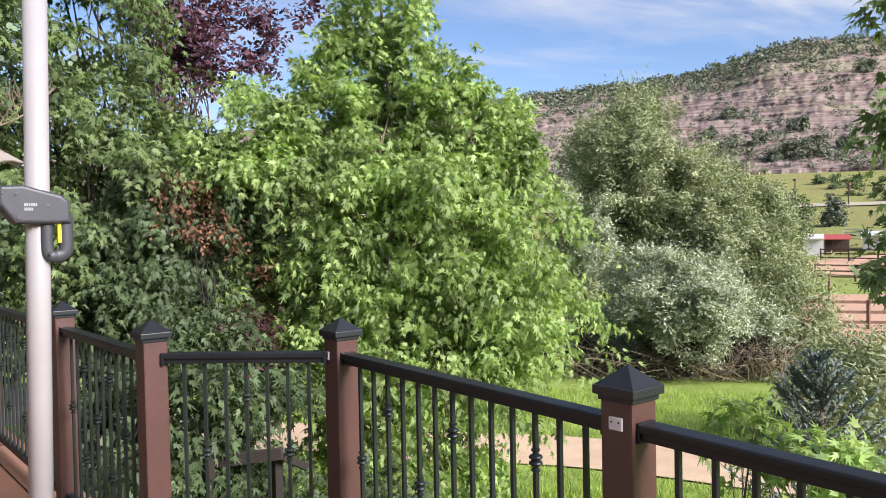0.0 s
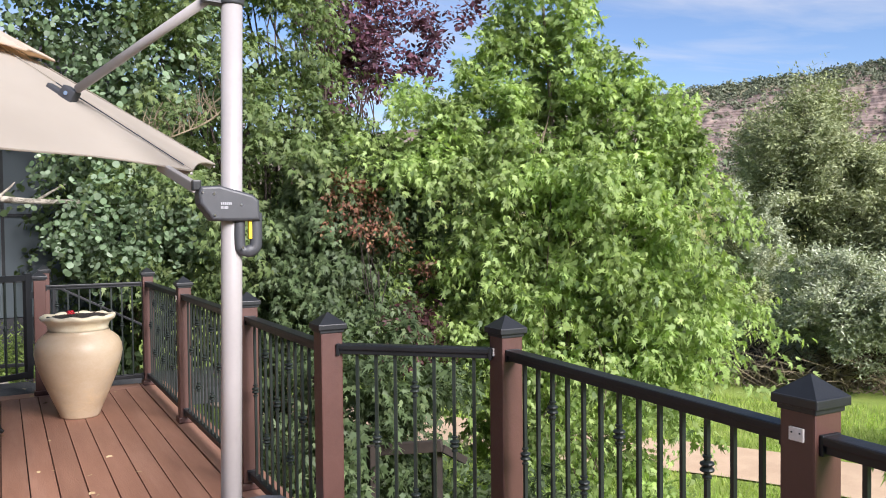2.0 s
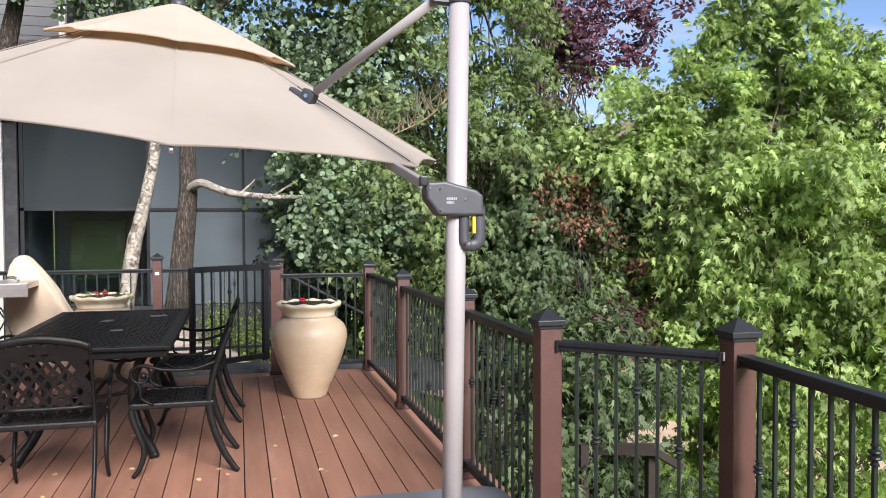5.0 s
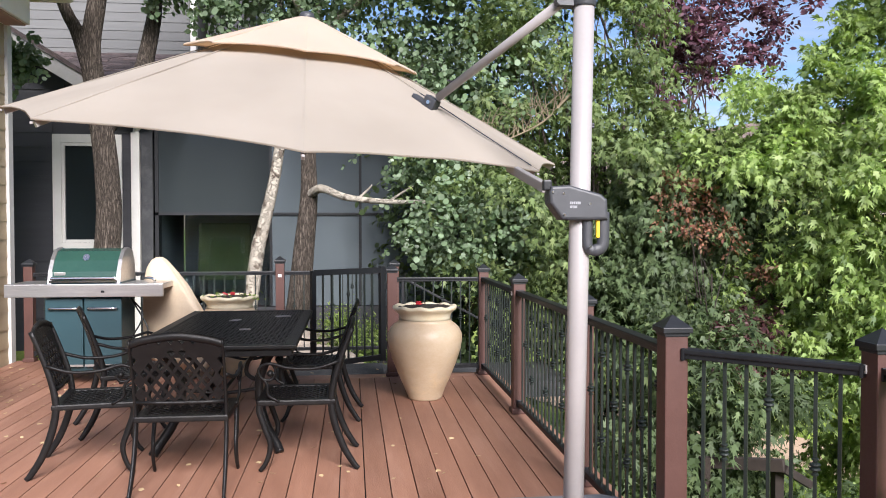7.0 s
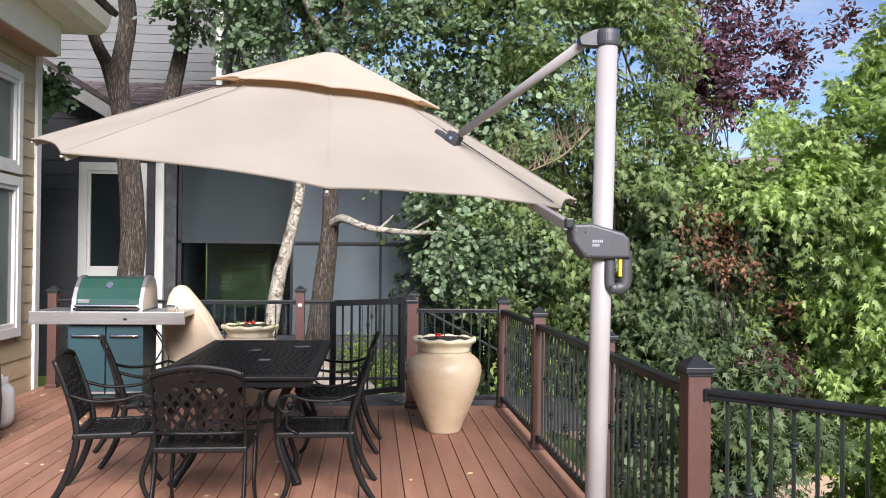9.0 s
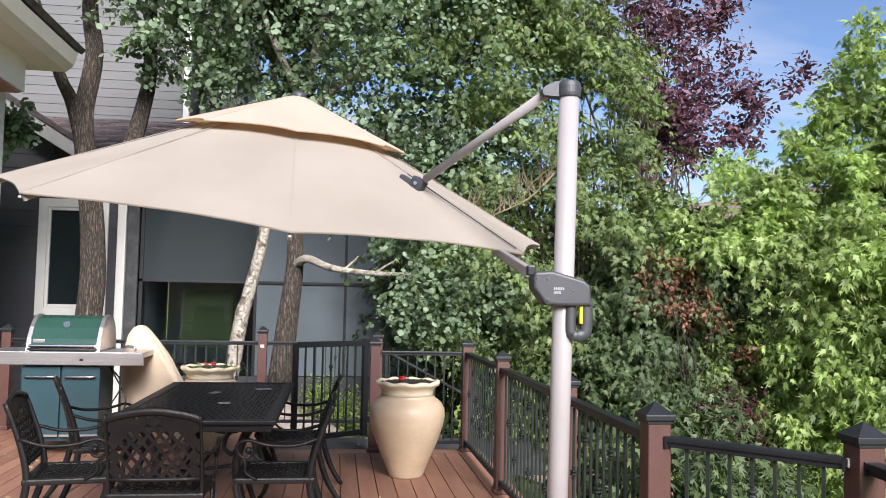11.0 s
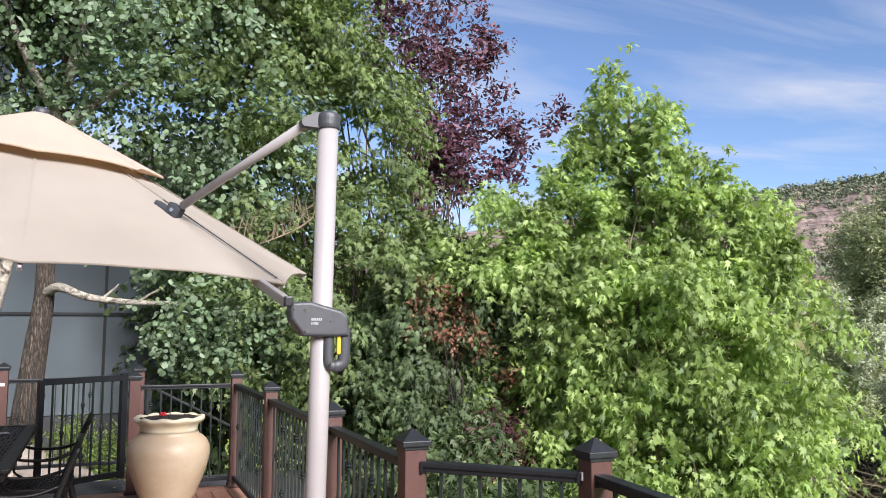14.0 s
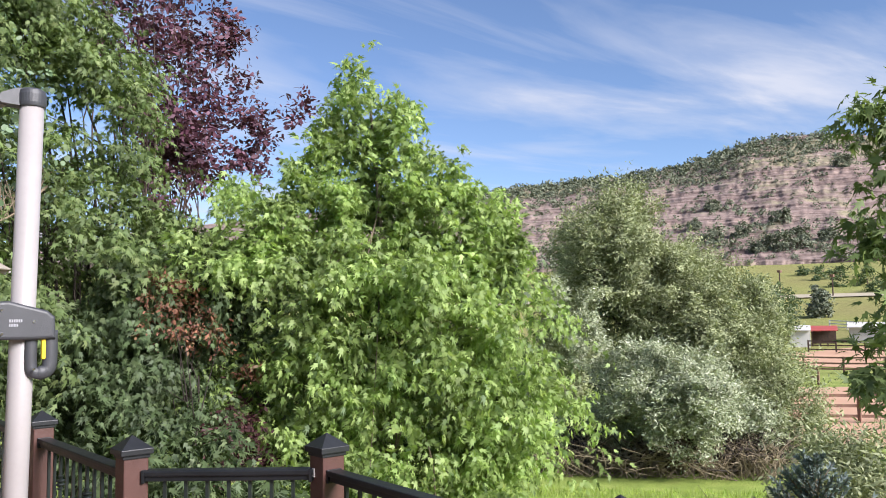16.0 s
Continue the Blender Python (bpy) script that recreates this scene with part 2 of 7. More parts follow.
M_MAT = surface("grey_doormat", (0.05, 0.052, 0.055), (0.03, 0.031, 0.034), 0.1, 0.9, 0.5, wear=(0.10, 0.10, 0.10))
M_ROCK = surface("garden_rock", (0.50, 0.43, 0.36), (0.30, 0.25, 0.21), 0.25, 0.9, 0.6)
M_FALLEN = surface("fallen_leaf", (0.58, 0.46, 0.27), (0.38, 0.25, 0.12), 0.03, 0.8, 0.1, vary=0.3)
# near-black for unlit hollows, the shade put into the colour
M_DARK = surface("dark_void_shade", (0.012, 0.012, 0.013), (0.008, 0.008, 0.009), 0.3, 0.9, 0.0)
M_ROAD = surface("pale_road", (0.40, 0.35, 0.25), (0.33, 0.28, 0.19), 6.0, 0.9, 0.2)

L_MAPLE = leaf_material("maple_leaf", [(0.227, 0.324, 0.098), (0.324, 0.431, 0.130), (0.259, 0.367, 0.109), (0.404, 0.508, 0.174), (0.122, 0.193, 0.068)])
# deep green, also used where foliage shade is put into the leaf colour
L_DEEP = leaf_material("deep_green_and_shade_leaf", [(0.059, 0.090, 0.038), (0.090, 0.130, 0.051), (0.070, 0.107, 0.045), (0.144, 0.189, 0.080)], 0.30)
L_ASPEN = leaf_material("aspen_leaf", [(0.111, 0.178, 0.086), (0.160, 0.234, 0.123), (0.208, 0.277, 0.175), (0.129, 0.203, 0.094), (0.283, 0.345, 0.246)], 0.30)
L_MID = leaf_material("mid_green_leaf", [(0.107, 0.160, 0.052), (0.160, 0.220, 0.069), (0.127, 0.185, 0.062), (0.225, 0.280, 0.107), (0.084, 0.129, 0.048)], 0.38)
L_PURPLE = leaf_material("purple_leaf", [(0.075, 0.030, 0.048), (0.125, 0.050, 0.075), (0.092, 0.037, 0.057), (0.237, 0.138, 0.181)], 0.28)
L_MAROON = leaf_material("maroon_leaf", [(0.050, 0.018, 0.020), (0.085, 0.030, 0.032), (0.062, 0.022, 0.026), (0.120, 0.052, 0.050)], 0.25)
L_RUST = leaf_material("rust_leaf", [(0.23, 0.098, 0.062), (0.32, 0.145, 0.085), (0.15, 0.062, 0.046), (0.22, 0.155, 0.070)], 0.30)
L_SILVER = leaf_material("silver_leaf", [(0.195, 0.237, 0.131), (0.301, 0.339, 0.211), (0.443, 0.472, 0.334), (0.235, 0.275, 0.155), (0.598, 0.613, 0.483)], 0.22)
L_OLIVE = leaf_material("olive_leaf", [(0.180, 0.212, 0.104), (0.262, 0.292, 0.150), (0.370, 0.396, 0.225), (0.205, 0.236, 0.118)], 0.26)
L_SPRUCE = leaf_material("spruce_needle", [(0.150, 0.195, 0.180), (0.215, 0.262, 0.250), (0.110, 0.148, 0.135)], 0.1)
L_GRASS = leaf_material("grass_blade", [(0.195, 0.312, 0.042), (0.286, 0.400, 0.060), (0.364, 0.425, 0.096), (0.156, 0.263, 0.042)], 0.35)
L_SCRUB = leaf_material("hill_scrub", [(0.105, 0.128, 0.080), (0.150, 0.172, 0.110), (0.200, 0.212, 0.145), (0.085, 0.105, 0.068)], 0.1)
L_GARDEN = leaf_material("garden_leaf", [(0.160, 0.240, 0.050), (0.240, 0.320, 0.080), (0.110, 0.180, 0.040)], 0.35)


# ---- shaping ----
def box(bm, x0, x1, y0, y1, z0, z1, m=None, bevel=0.0):
    vs = [bm.verts.new(v) for v in ((x0, y0, z0), (x1, y0, z0), (x1, y1, z0), (x0, y1, z0), (x0, y0, z1), (x1, y0, z1), (x1, y1, z1), (x0, y1, z1))]
    fs = [bm.faces.new([vs[i] for i in f]) for f in ((3, 2, 1, 0), (4, 5, 6, 7), (0, 1, 5, 4), (1, 2, 6, 5), (2, 3, 7, 6), (3, 0, 4, 7))]
    if m is not None:
        bmesh.ops.transform(bm, matrix=m, verts=vs)
    if bevel:
        edges = list({e for f in fs for e in f.edges})
        bmesh.ops.bevel(bm, geom=edges, offset=bevel, segments=2, affect="EDGES", profile=0.6)
    return bm


def bar(bm, a, b, w, h, up=(0, 0, 1), bevel=0.0):
    """A straight bar of w by h from a to b."""
    a, b = Vector(a), Vector(b)
    d = (b - a).normalized()
    side = d.cross(Vector(up))
    side = side.normalized() if side.length > 1e-4 else Vector((1, 0, 0))
    top = side.cross(d)
    m = Matrix((side, d, top)).transposed().to_4x4()
    m.translation = a
    return box(bm, -w / 2, w / 2, 0, (b - a).length, -h / 2, h / 2, m, bevel)


def tube(bm, pts, radii, seg=8, cap=True, squash=1.0):
    """A round tube along points."""
    pts = [Vector(p) for p in pts]
    if isinstance(radii, (int, float)):
        radii = [radii] * len(pts)
    rings, ref = [], None
    for i, p in enumerate(pts):
        d = (pts[min(i + 1, len(pts) - 1)] - pts[max(i - 1, 0)]).normalized()
        if ref is None:
            ref = d.cross(Vector((0, 0, 1)))
            if ref.length < 1e-3:
                ref = d.cross(Vector((1, 0, 0)))
        ref = (ref - d * ref.dot(d)).normalized()
        other = d.cross(ref)
        rings.append([bm.verts.new(p + radii[i] * (math.cos(a) * ref + squash * math.sin(a) * other)) for a in (2 * math.pi * k / seg for k in range(seg))])
    for r, s in zip(rings, rings[1:]):
        for k in range(seg):
            bm.faces.new((r[k], r[(k + 1) % seg], s[(k + 1) % seg], s[k]))
    if cap:
        bm.faces.new(list(reversed(rings[0])))
        bm.faces.new(rings[-1])
    return bm


def smooth_line(points, n=6):
    """A soft curve through points."""
    P = [Vector(p) for p in points]
    P = [P[0] * 2 - P[1]] + P + [P[-1] * 2 - P[-2]]
    res = []
    for i in range(1, len(P) - 2):
        for k in range(n):
            t = k / n
            a, b, c, d = P[i - 1:i + 3]
            res.append(0.5 * ((2 * b) + (c - a) * t + (2 * a - 5 * b + 4 * c - d) * t * t + (3 * b - a - 3 * c + d) * t ** 3))
    return res + [P[-2]]


def lathe(bm, profile, seg=40, wave=None):
    """A turned form: (radius, height) from bottom to top; wave(angle, r, z) may shift a point."""
    rings = []
    for r, z in profile:
        ring = []
        for k in range(seg):
            a = 2 * math.pi * k / seg
            rr, zz = wave(a, r, z) if wave else (r, z)
            ring.append(bm.verts.new((rr * math.cos(a), rr * math.sin(a), zz)))
        rings.append(ring)
    for r, s in zip(rings, rings[1:]):
        for k in range(seg):
            bm.faces.new((r[k], r[(k + 1) % seg], s[(k + 1) % seg], s[k]))
    bm.faces.new(list(reversed(rings[0])))
    return bm


def fresh():
    return bmesh.new()


def mesh_of(name, bm, material, soft=False):
    me = bpy.data.meshes.new(name)
    bmesh.ops.recalc_face_normals(bm, faces=bm.faces)
    bm.to_mesh(me)
    bm.free()
    me.materials.append(material)
    if soft:
        for p in me.polygons:
            p.use_smooth = True
    return me


def part(name, bm, material, parent, label="", soft=False):
    """One mesh object under a thing or under a part."""
    ob = new(name, mesh_of(name, bm, material, soft))
    ob.parent = parent
    return tagged(ob, label)


def piece(name, me, parent, m):
    """One of many alike pieces that share a mesh."""
    ob = new(name, me)
    ob.parent = parent
    ob.matrix_basis = m
    return ob


def thing(name, label, category, m=None, group="", kind=""):
    ob = tagged(new(name), label, category, group, kind)
    ob.empty_display_size = 0.1
    if m is not None:
        ob.matrix_basis = m
    return ob


def solid(name, bm, material, label, category, group="", kind="", soft=False):
    return tagged(new(name, mesh_of(name, bm, material, soft)), label, category, group, kind)


# ---- leaves and limbs ----
def leaf_shape(kind):
    if kind == "maple":
        ring = [(0, 0), (0.40, 0.30), (0.17, 0.42), (0.40, 0.98), (0.10, 0.66), (0.01, 1.32), (-0.11, 0.64), (-0.36, 1.00), (-0.16, 0.42), (-0.38, 0.34)]
    elif kind == "round":
        ring = [(0, 0.02), (0.42, 0.22), (0.42, 0.68), (0, 1.0), (-0.42, 0.68), (-0.42, 0.22)]
    elif kind == "oval":
        ring = [(0, 0), (0.24, 0.35), (0.18, 0.72), (0, 1.0), (-0.18, 0.72), (-0.24, 0.35)]
    elif kind == "lance":
        ring = [(0, 0), (0.17, 0.45), (0, 1.0), (-0.17, 0.45)]
    elif kind == "clump":
        ring = [(0, 0), (0.42, 0.40), (0.08, 1.0), (-0.36, 0.55)]
    else:
        ring = [(-0.05, 0), (0.05, 0), (0.0, 1.0)]
    v = np.array([(x, y, -0.9 * x * x + 0.12 * abs(x) - 0.22 * y * y) for x, y in ring])
    return v


def leaf_mesh(name, kind, pos, axis, normal, size, material):
    """A mesh of leaves, each a small bent face at its place, with its axis, its upper side and its size."""
    shape = leaf_shape(kind)
    axis = axis / np.linalg.norm(axis, axis=1, keepdims=True)
    side = np.cross(axis, normal)
    side /= np.maximum(np.linalg.norm(side, axis=1, keepdims=True), 1e-6)
    nor = np.cross(side, axis)
    n, k = len(pos), len(shape)
    co = pos[:, None, :] + size[:, None, None] * (shape[None, :, 0:1] * side[:, None, :] + shape[None, :, 1:2] * axis[:, None, :] + shape[None, :, 2:3] * nor[:, None, :])
    me = bpy.data.meshes.new(name)
    me.vertices.add(n * k)
    me.vertices.foreach_set("co", co.astype(np.float32).ravel())
    me.loops.add(n * k)
    me.loops.foreach_set("vertex_index", np.arange(n * k, dtype=np.int32))
    me.polygons.add(n)
    me.polygons.foreach_set("loop_start", np.arange(0, n * k, k, dtype=np.int32))
    me.update(calc_edges=True)
    me.materials.append(material)
    return me


def unit(v):
    return v / np.maximum(np.linalg.norm(v, axis=1, keepdims=True), 1e-6)


def crown_tips(lobes, n, rng, inner=0.45, rough=0.28, bunch=9, tight=0.17, plate=0.0):
    """Shoot ends inside a set of (centre, radii) lobes, gathered in bunches crowded towards the lobes' outsides, with gaps between."""
    lobes = [(np.array(c, float), np.array(r, float)) for c, r in lobes]
    weight = np.array([np.prod(r) ** 0.62 + 0.006 for c, r in lobes])
    k = max(n // bunch, len(lobes) * 2)
    pick = np.repeat(np.arange(len(lobes)), np.maximum((k * weight / weight.sum()).astype(int), 5))
    k = len(pick)
    d = unit(rng.normal(size=(k, 3)))
    C, R = np.array([c for c, r in lobes])[pick], np.array([r for c, r in lobes])[pick]
    lump = np.array([noise.noise(Vector(q)) for q in (d * 2.3 + pick[:, None] * 7.1)])
    far = np.minimum((inner + (1 - inner) * rng.random(k) ** 0.55) * (1 + rough * 1.6 * lump), 1.2)
    heart, out = C + d * R * far[:, None], unit(d / R)
    own = rng.integers(0, k, n)
    spread = np.minimum(R[own], 1.3) * tight + 0.03
    drift = rng.normal(size=(n, 3)) * spread
    if plate:
        # boughs: long away from the trunk, broad, thin, the ends hanging
        away = unit(np.column_stack([(C - C.mean(axis=0))[:, :2] + rng.normal(size=(k, 2)) * 0.35, np.zeros(k)]))[own]
        across = np.cross(away, np.array([0, 0, 1.0]))
        q = rng.normal(size=(n, 3))
        reach = plate * (1.0 * q[:, :1] + 0.2)
        drift = away * reach + across * q[:, 1:2] * plate * 0.62 + np.array([0, 0, 1.0]) * (q[:, 2:] * plate * 0.30 - 0.45 * np.abs(reach) * np.abs(q[:, 1:2]) - 0.35 * reach)
        out = unit(out + np.array([0, 0, 0.4]))
    return heart[own] + drift, out[own], np.minimum(0.4 + 1.6 * R[own].min(axis=1), 1.0)


def foliage(name, kind, material, parent, lobes, tips, per_tip, size, rng, twig=0.28, droop=0.5, inner=0.45, rough=0.28, label="", upward=0.8, flutter=0.45, bunch=9, tight=0.17, plate=0.0, hang=0.6):
    """Leaves in sprays: each shoot runs outwards, bends by its droop, and carries leaves to both sides."""
    tip, outward, slim = crown_tips(lobes, tips, rng, inner, rough, bunch, tight, plate)
    lean = unit(outward + rng.normal(size=(tips, 3)) * 0.5 + np.array([0, 0, -0.35 * droop]))
    length = twig * slim[:, None] * (0.55 + 0.9 * rng.random((tips, 1)))
    s = (np.arange(per_tip)[None, :] + rng.random((tips, per_tip))) / per_tip
    bend = np.array([0, 0, -0.75 * droop])
    tip = tip + np.array([0, 0, 0.35 * droop]) * length
    pos = tip[:, None, :] + length[..., None] * (s[..., None] * lean[:, None, :] + (s ** 2)[..., None] * bend)
    run = unit((lean[:, None, :] + 2 * s[..., None] * bend).reshape(-1, 3))
    pos = pos.reshape(-1, 3)
    n = len(pos)
    side = unit(np.cross(run, np.array([0, 0, 1.0])) + rng.normal(size=(n, 3)) * 0.25) * np.where(np.arange(n) % 2, 1.0, -1.0)[:, None]
    axis = unit(run * 0.55 + side * 0.75 + rng.normal(size=(n, 3)) * flutter + np.array([0, 0, -hang * abs(droop)]))
    up = unit(np.repeat(outward, per_tip, axis=0) * 0.55 + np.array([0, 0, upward]) + rng.normal(size=(n, 3)) * flutter * 1.2)
    pos += side * size * 0.25 + rng.normal(size=(n, 3)) * size * 0.3
    sz = size * (0.55 + 0.75 * rng.random(n))
    ob = new(name, leaf_mesh(name, kind, pos, axis, up, sz, material))
    ob.parent = parent
    return tagged(ob, label), tip


def limbs(bm, base, top, radius, ends, rng, forks=2):
    """A tapered, slightly crooked trunk from base to top with limbs that reach towards the ends."""
    base, top = Vector(base), Vector(top)
    mid = [base.lerp(top, f) + Vector((rng.normal() * 0.06, rng.normal() * 0.06, 0)) * (base - top).length * 0.25 for f in (0.25, 0.5, 0.75)]
    spine = smooth_line([base, *mid, top], 5)
    n = len(spine)
    tube(bm, spine, [radius * (1.15 - 0.95 * i / n) for i in range(n)], 9)
    for e in ends:
        e = Vector(e)
        f = 0.25 + 0.6 * rng.random()
        i = int(f * (n - 1))
        s = spine[i]
        m = s.lerp(e, 0.5) + Vector((rng.normal(), rng.normal(), abs(rng.normal()))) * 0.10 * (e - s).length
        line = smooth_line([s, m, e], 5)
        r0 = radius * (1.1 - 0.95 * f) * 0.6
        tube(bm, line, [r0 * (1.0 - 0.85 * k / len(line)) for k in range(len(line))], 6)
        for _ in range(forks if radius > 0.06 else 1):
            j = int(len(line) * (0.35 + 0.5 * rng.random()))
            p = line[min(j, len(line) - 1)]
            q = p + Vector(rng.normal(size=3)) * 0.12 * (e - s).length + Vector((0, 0, 0.05))
            tube(bm, smooth_line([p, p.lerp(q, 0.5) + Vector(rng.normal(size=3)) * 0.03, q], 3), [r0 * 0.4 * (1 - 0.8 * k / 7) for k in range(7)], 5)
    return spine


def tree(name, label, base, top, radius, lobes, kind, leaf, bark, tips, per_tip, size, seed, n_limbs=14, category="tree", group="", **more):
    rng = np.random.default_rng(seed)
    root = thing(name, label, category, group=group)
    _, tip = foliage("crown", kind, leaf, root, lobes, tips, per_tip, size, rng, **more)
    bm = fresh()
    close = tip[np.argsort(np.hypot(tip[:, 0] - top[0], tip[:, 1] - top[1]))[:max(len(tip) * 55 // 100, 1)]]
    ends = close[rng.choice(len(close), min(n_limbs, len(close)), replace=False)]
    limbs(bm, base, top, radius, ends, rng)
    part("trunk", bm, bark, root, soft=True)
    return root


# ---- ground ----
LOW = -2.4   # the lawn below the deck


def smoothstep(a, b, v):
    t = min(max((v - a) / (b - a), 0.0), 1.0)
    return t * t * (3 - 2 * t)


def ground_height(x, y):
    d = math.hypot(x, y)
    bank = smoothstep(3.0, -1.5, x) * smoothstep(7.0, 9.8, y) * 2.1        # up to the neighbour's yard
    dip = -1.1 * smoothstep(24, 36, d) * (1 - smoothstep(85, 150, d)) * smoothstep(0, 12, x)
    rise = 20.0 * smoothstep(95, 300, d) * smoothstep(-10, 30, x)
    soft = 0.12 * noise.noise(Vector((x * 0.15, y * 0.15, 0))) + 0.5 * smoothstep(60, 200, d) * noise.noise(Vector((x * 0.02, y * 0.02, 3)))
    return LOW + bank + rise + dip + soft


def polar_sheet(radii, angles, height):
    bm = fresh()
    rings = []
    for r in radii:
        rings.append([bm.verts.new((r * math.sin(a), r * math.cos(a), height(r * math.sin(a), r * math.cos(a)))) for a in angles])
    for r, s in zip(rings, rings[1:]):
        for k in range(len(angles) - 1):
            bm.faces.new((r[k], r[k + 1], s[k + 1], s[k]))
    return bm


def ground_material():
    m = bpy.data.materials.new("meadow")
    m.use_nodes = True
    t = m.node_tree
    bsdf = t.nodes["Principled BSDF"]
    tc = t.nodes.new("ShaderNodeTexCoord")
    big = node(t, "ShaderNodeTexNoise", Scale=0.06, Detail=6)
    mid = node(t, "ShaderNodeTexNoise", Scale=1.3, Detail=6)
    small = node(t, "ShaderNodeTexNoise", Scale=30, Detail=6)
    for n in (big, mid, small):
        t.links.new(tc.outputs["Object"], n.inputs["Vector"])
    green = ramp(t, mid.outputs[0], [(0.3, (0.17, 0.25, 0.05)), (0.55, (0.27, 0.36, 0.075)), (0.75, (0.36, 0.40, 0.12))])
    dry = ramp(t, mid.outputs[0], [(0.3, (0.19, 0.165, 0.07)), (0.7, (0.29, 0.235, 0.11))])
    sep = t.nodes.new("ShaderNodeSeparateXYZ")
    t.links.new(tc.outputs["Object"], sep.inputs[0])
    far = math_node(t, "MULTIPLY", math_node(t, "SUBTRACT", sep.outputs[0], 45), 0.02, True)
    col = mix_rgb(t, math_node(t, "MULTIPLY", far, math_node(t, "ADD", big.outputs[0], 0.35), True), green, dry)
    col = mix_rgb(t, 0.35, col, ramp(t, small.outputs[0], [(0.3, (0.05, 0.07, 0.015)), (0.7, (0.32, 0.36, 0.1))]))
    t.links.new(col, bsdf.inputs["Base Color"])
    bsdf.inputs["Roughness"].default_value = 0.95
    bsdf.inputs["Specular IOR Level"].default_value = 0.1
    b = node(t, "ShaderNodeBump", Strength=0.7, Distance=0.05)
    t.links.new(small.outputs[0], b.inputs["Height"])
    t.links.new(b.outputs[0], bsdf.inputs["Normal"])
    return m


M_MEADOW = ground_material()
steps = [0.02] + [1.0 * 1.13 ** i for i in range(61)]
turns = [2 * math.pi * k / 180 for k in range(181)]
solid("ground", polar_sheet(steps, turns, ground_height), M_MEADOW, "mown green lawn running out into dry meadow", "ground", kind="structure", soft=True)


def strip(points, width, material, name, label, category, lift=0.02, n=6):
    """A flat way laid on the ground along points."""
    bm = fresh()
    line = smooth_line([(x, y, 0) for x, y in points], n)
    rows = []
    for i, p in enumerate(line):
        d = (line[min(i + 1, len(line) - 1)] - line[max(i - 1, 0)]).normalized()
        s = Vector((d.y, -d.x, 0))
        row = []
        for f in (-0.5, -0.25, 0.0, 0.25, 0.5):
            q = p + s * width * f * (1 + 0.06 * noise.noise(p * 0.7))
            row.append(bm.verts.new((q.x, q.y, ground_height(q.x, q.y) + lift)))
        rows.append(row)
    for r, s in zip(rows, rows[1:]):
        for k in range(4):
            bm.faces.new((r[k], r[k + 1], s[k + 1], s[k]))
    return solid(name, bm, material, label, category, kind="structure", soft=True)


strip([(3.0, 22.0), (5.5, 16.0), (8.3, 11.6), (10.4, 9.0), (11.6, 6.3), (12.8, 2.5), (13.2, -4.0)], 1.75, M_GRAVEL, "path", "tan crushed gravel garden path", "path", 0.035)
strip([(37, 2), (36, 8), (38, 14), (42, 20), (50, 27)], 19.0, M_DIRT, "dirt_yard", "bare reddish dirt of the horse yard", "ground", 0.05, 8)
strip([(88, 0), (88, 16), (90, 30), (94, 42)], 36.0, M_DIRT, "dirt_yard", "bare reddish dirt by the stables", "ground", 0.05, 8)
strip([(173, 10), (167, 44), (157, 72), (140, 100), (95, 146)], 5.5, M_ROAD, "road", "pale gravel road across the meadow", "road", 0.25, 10)


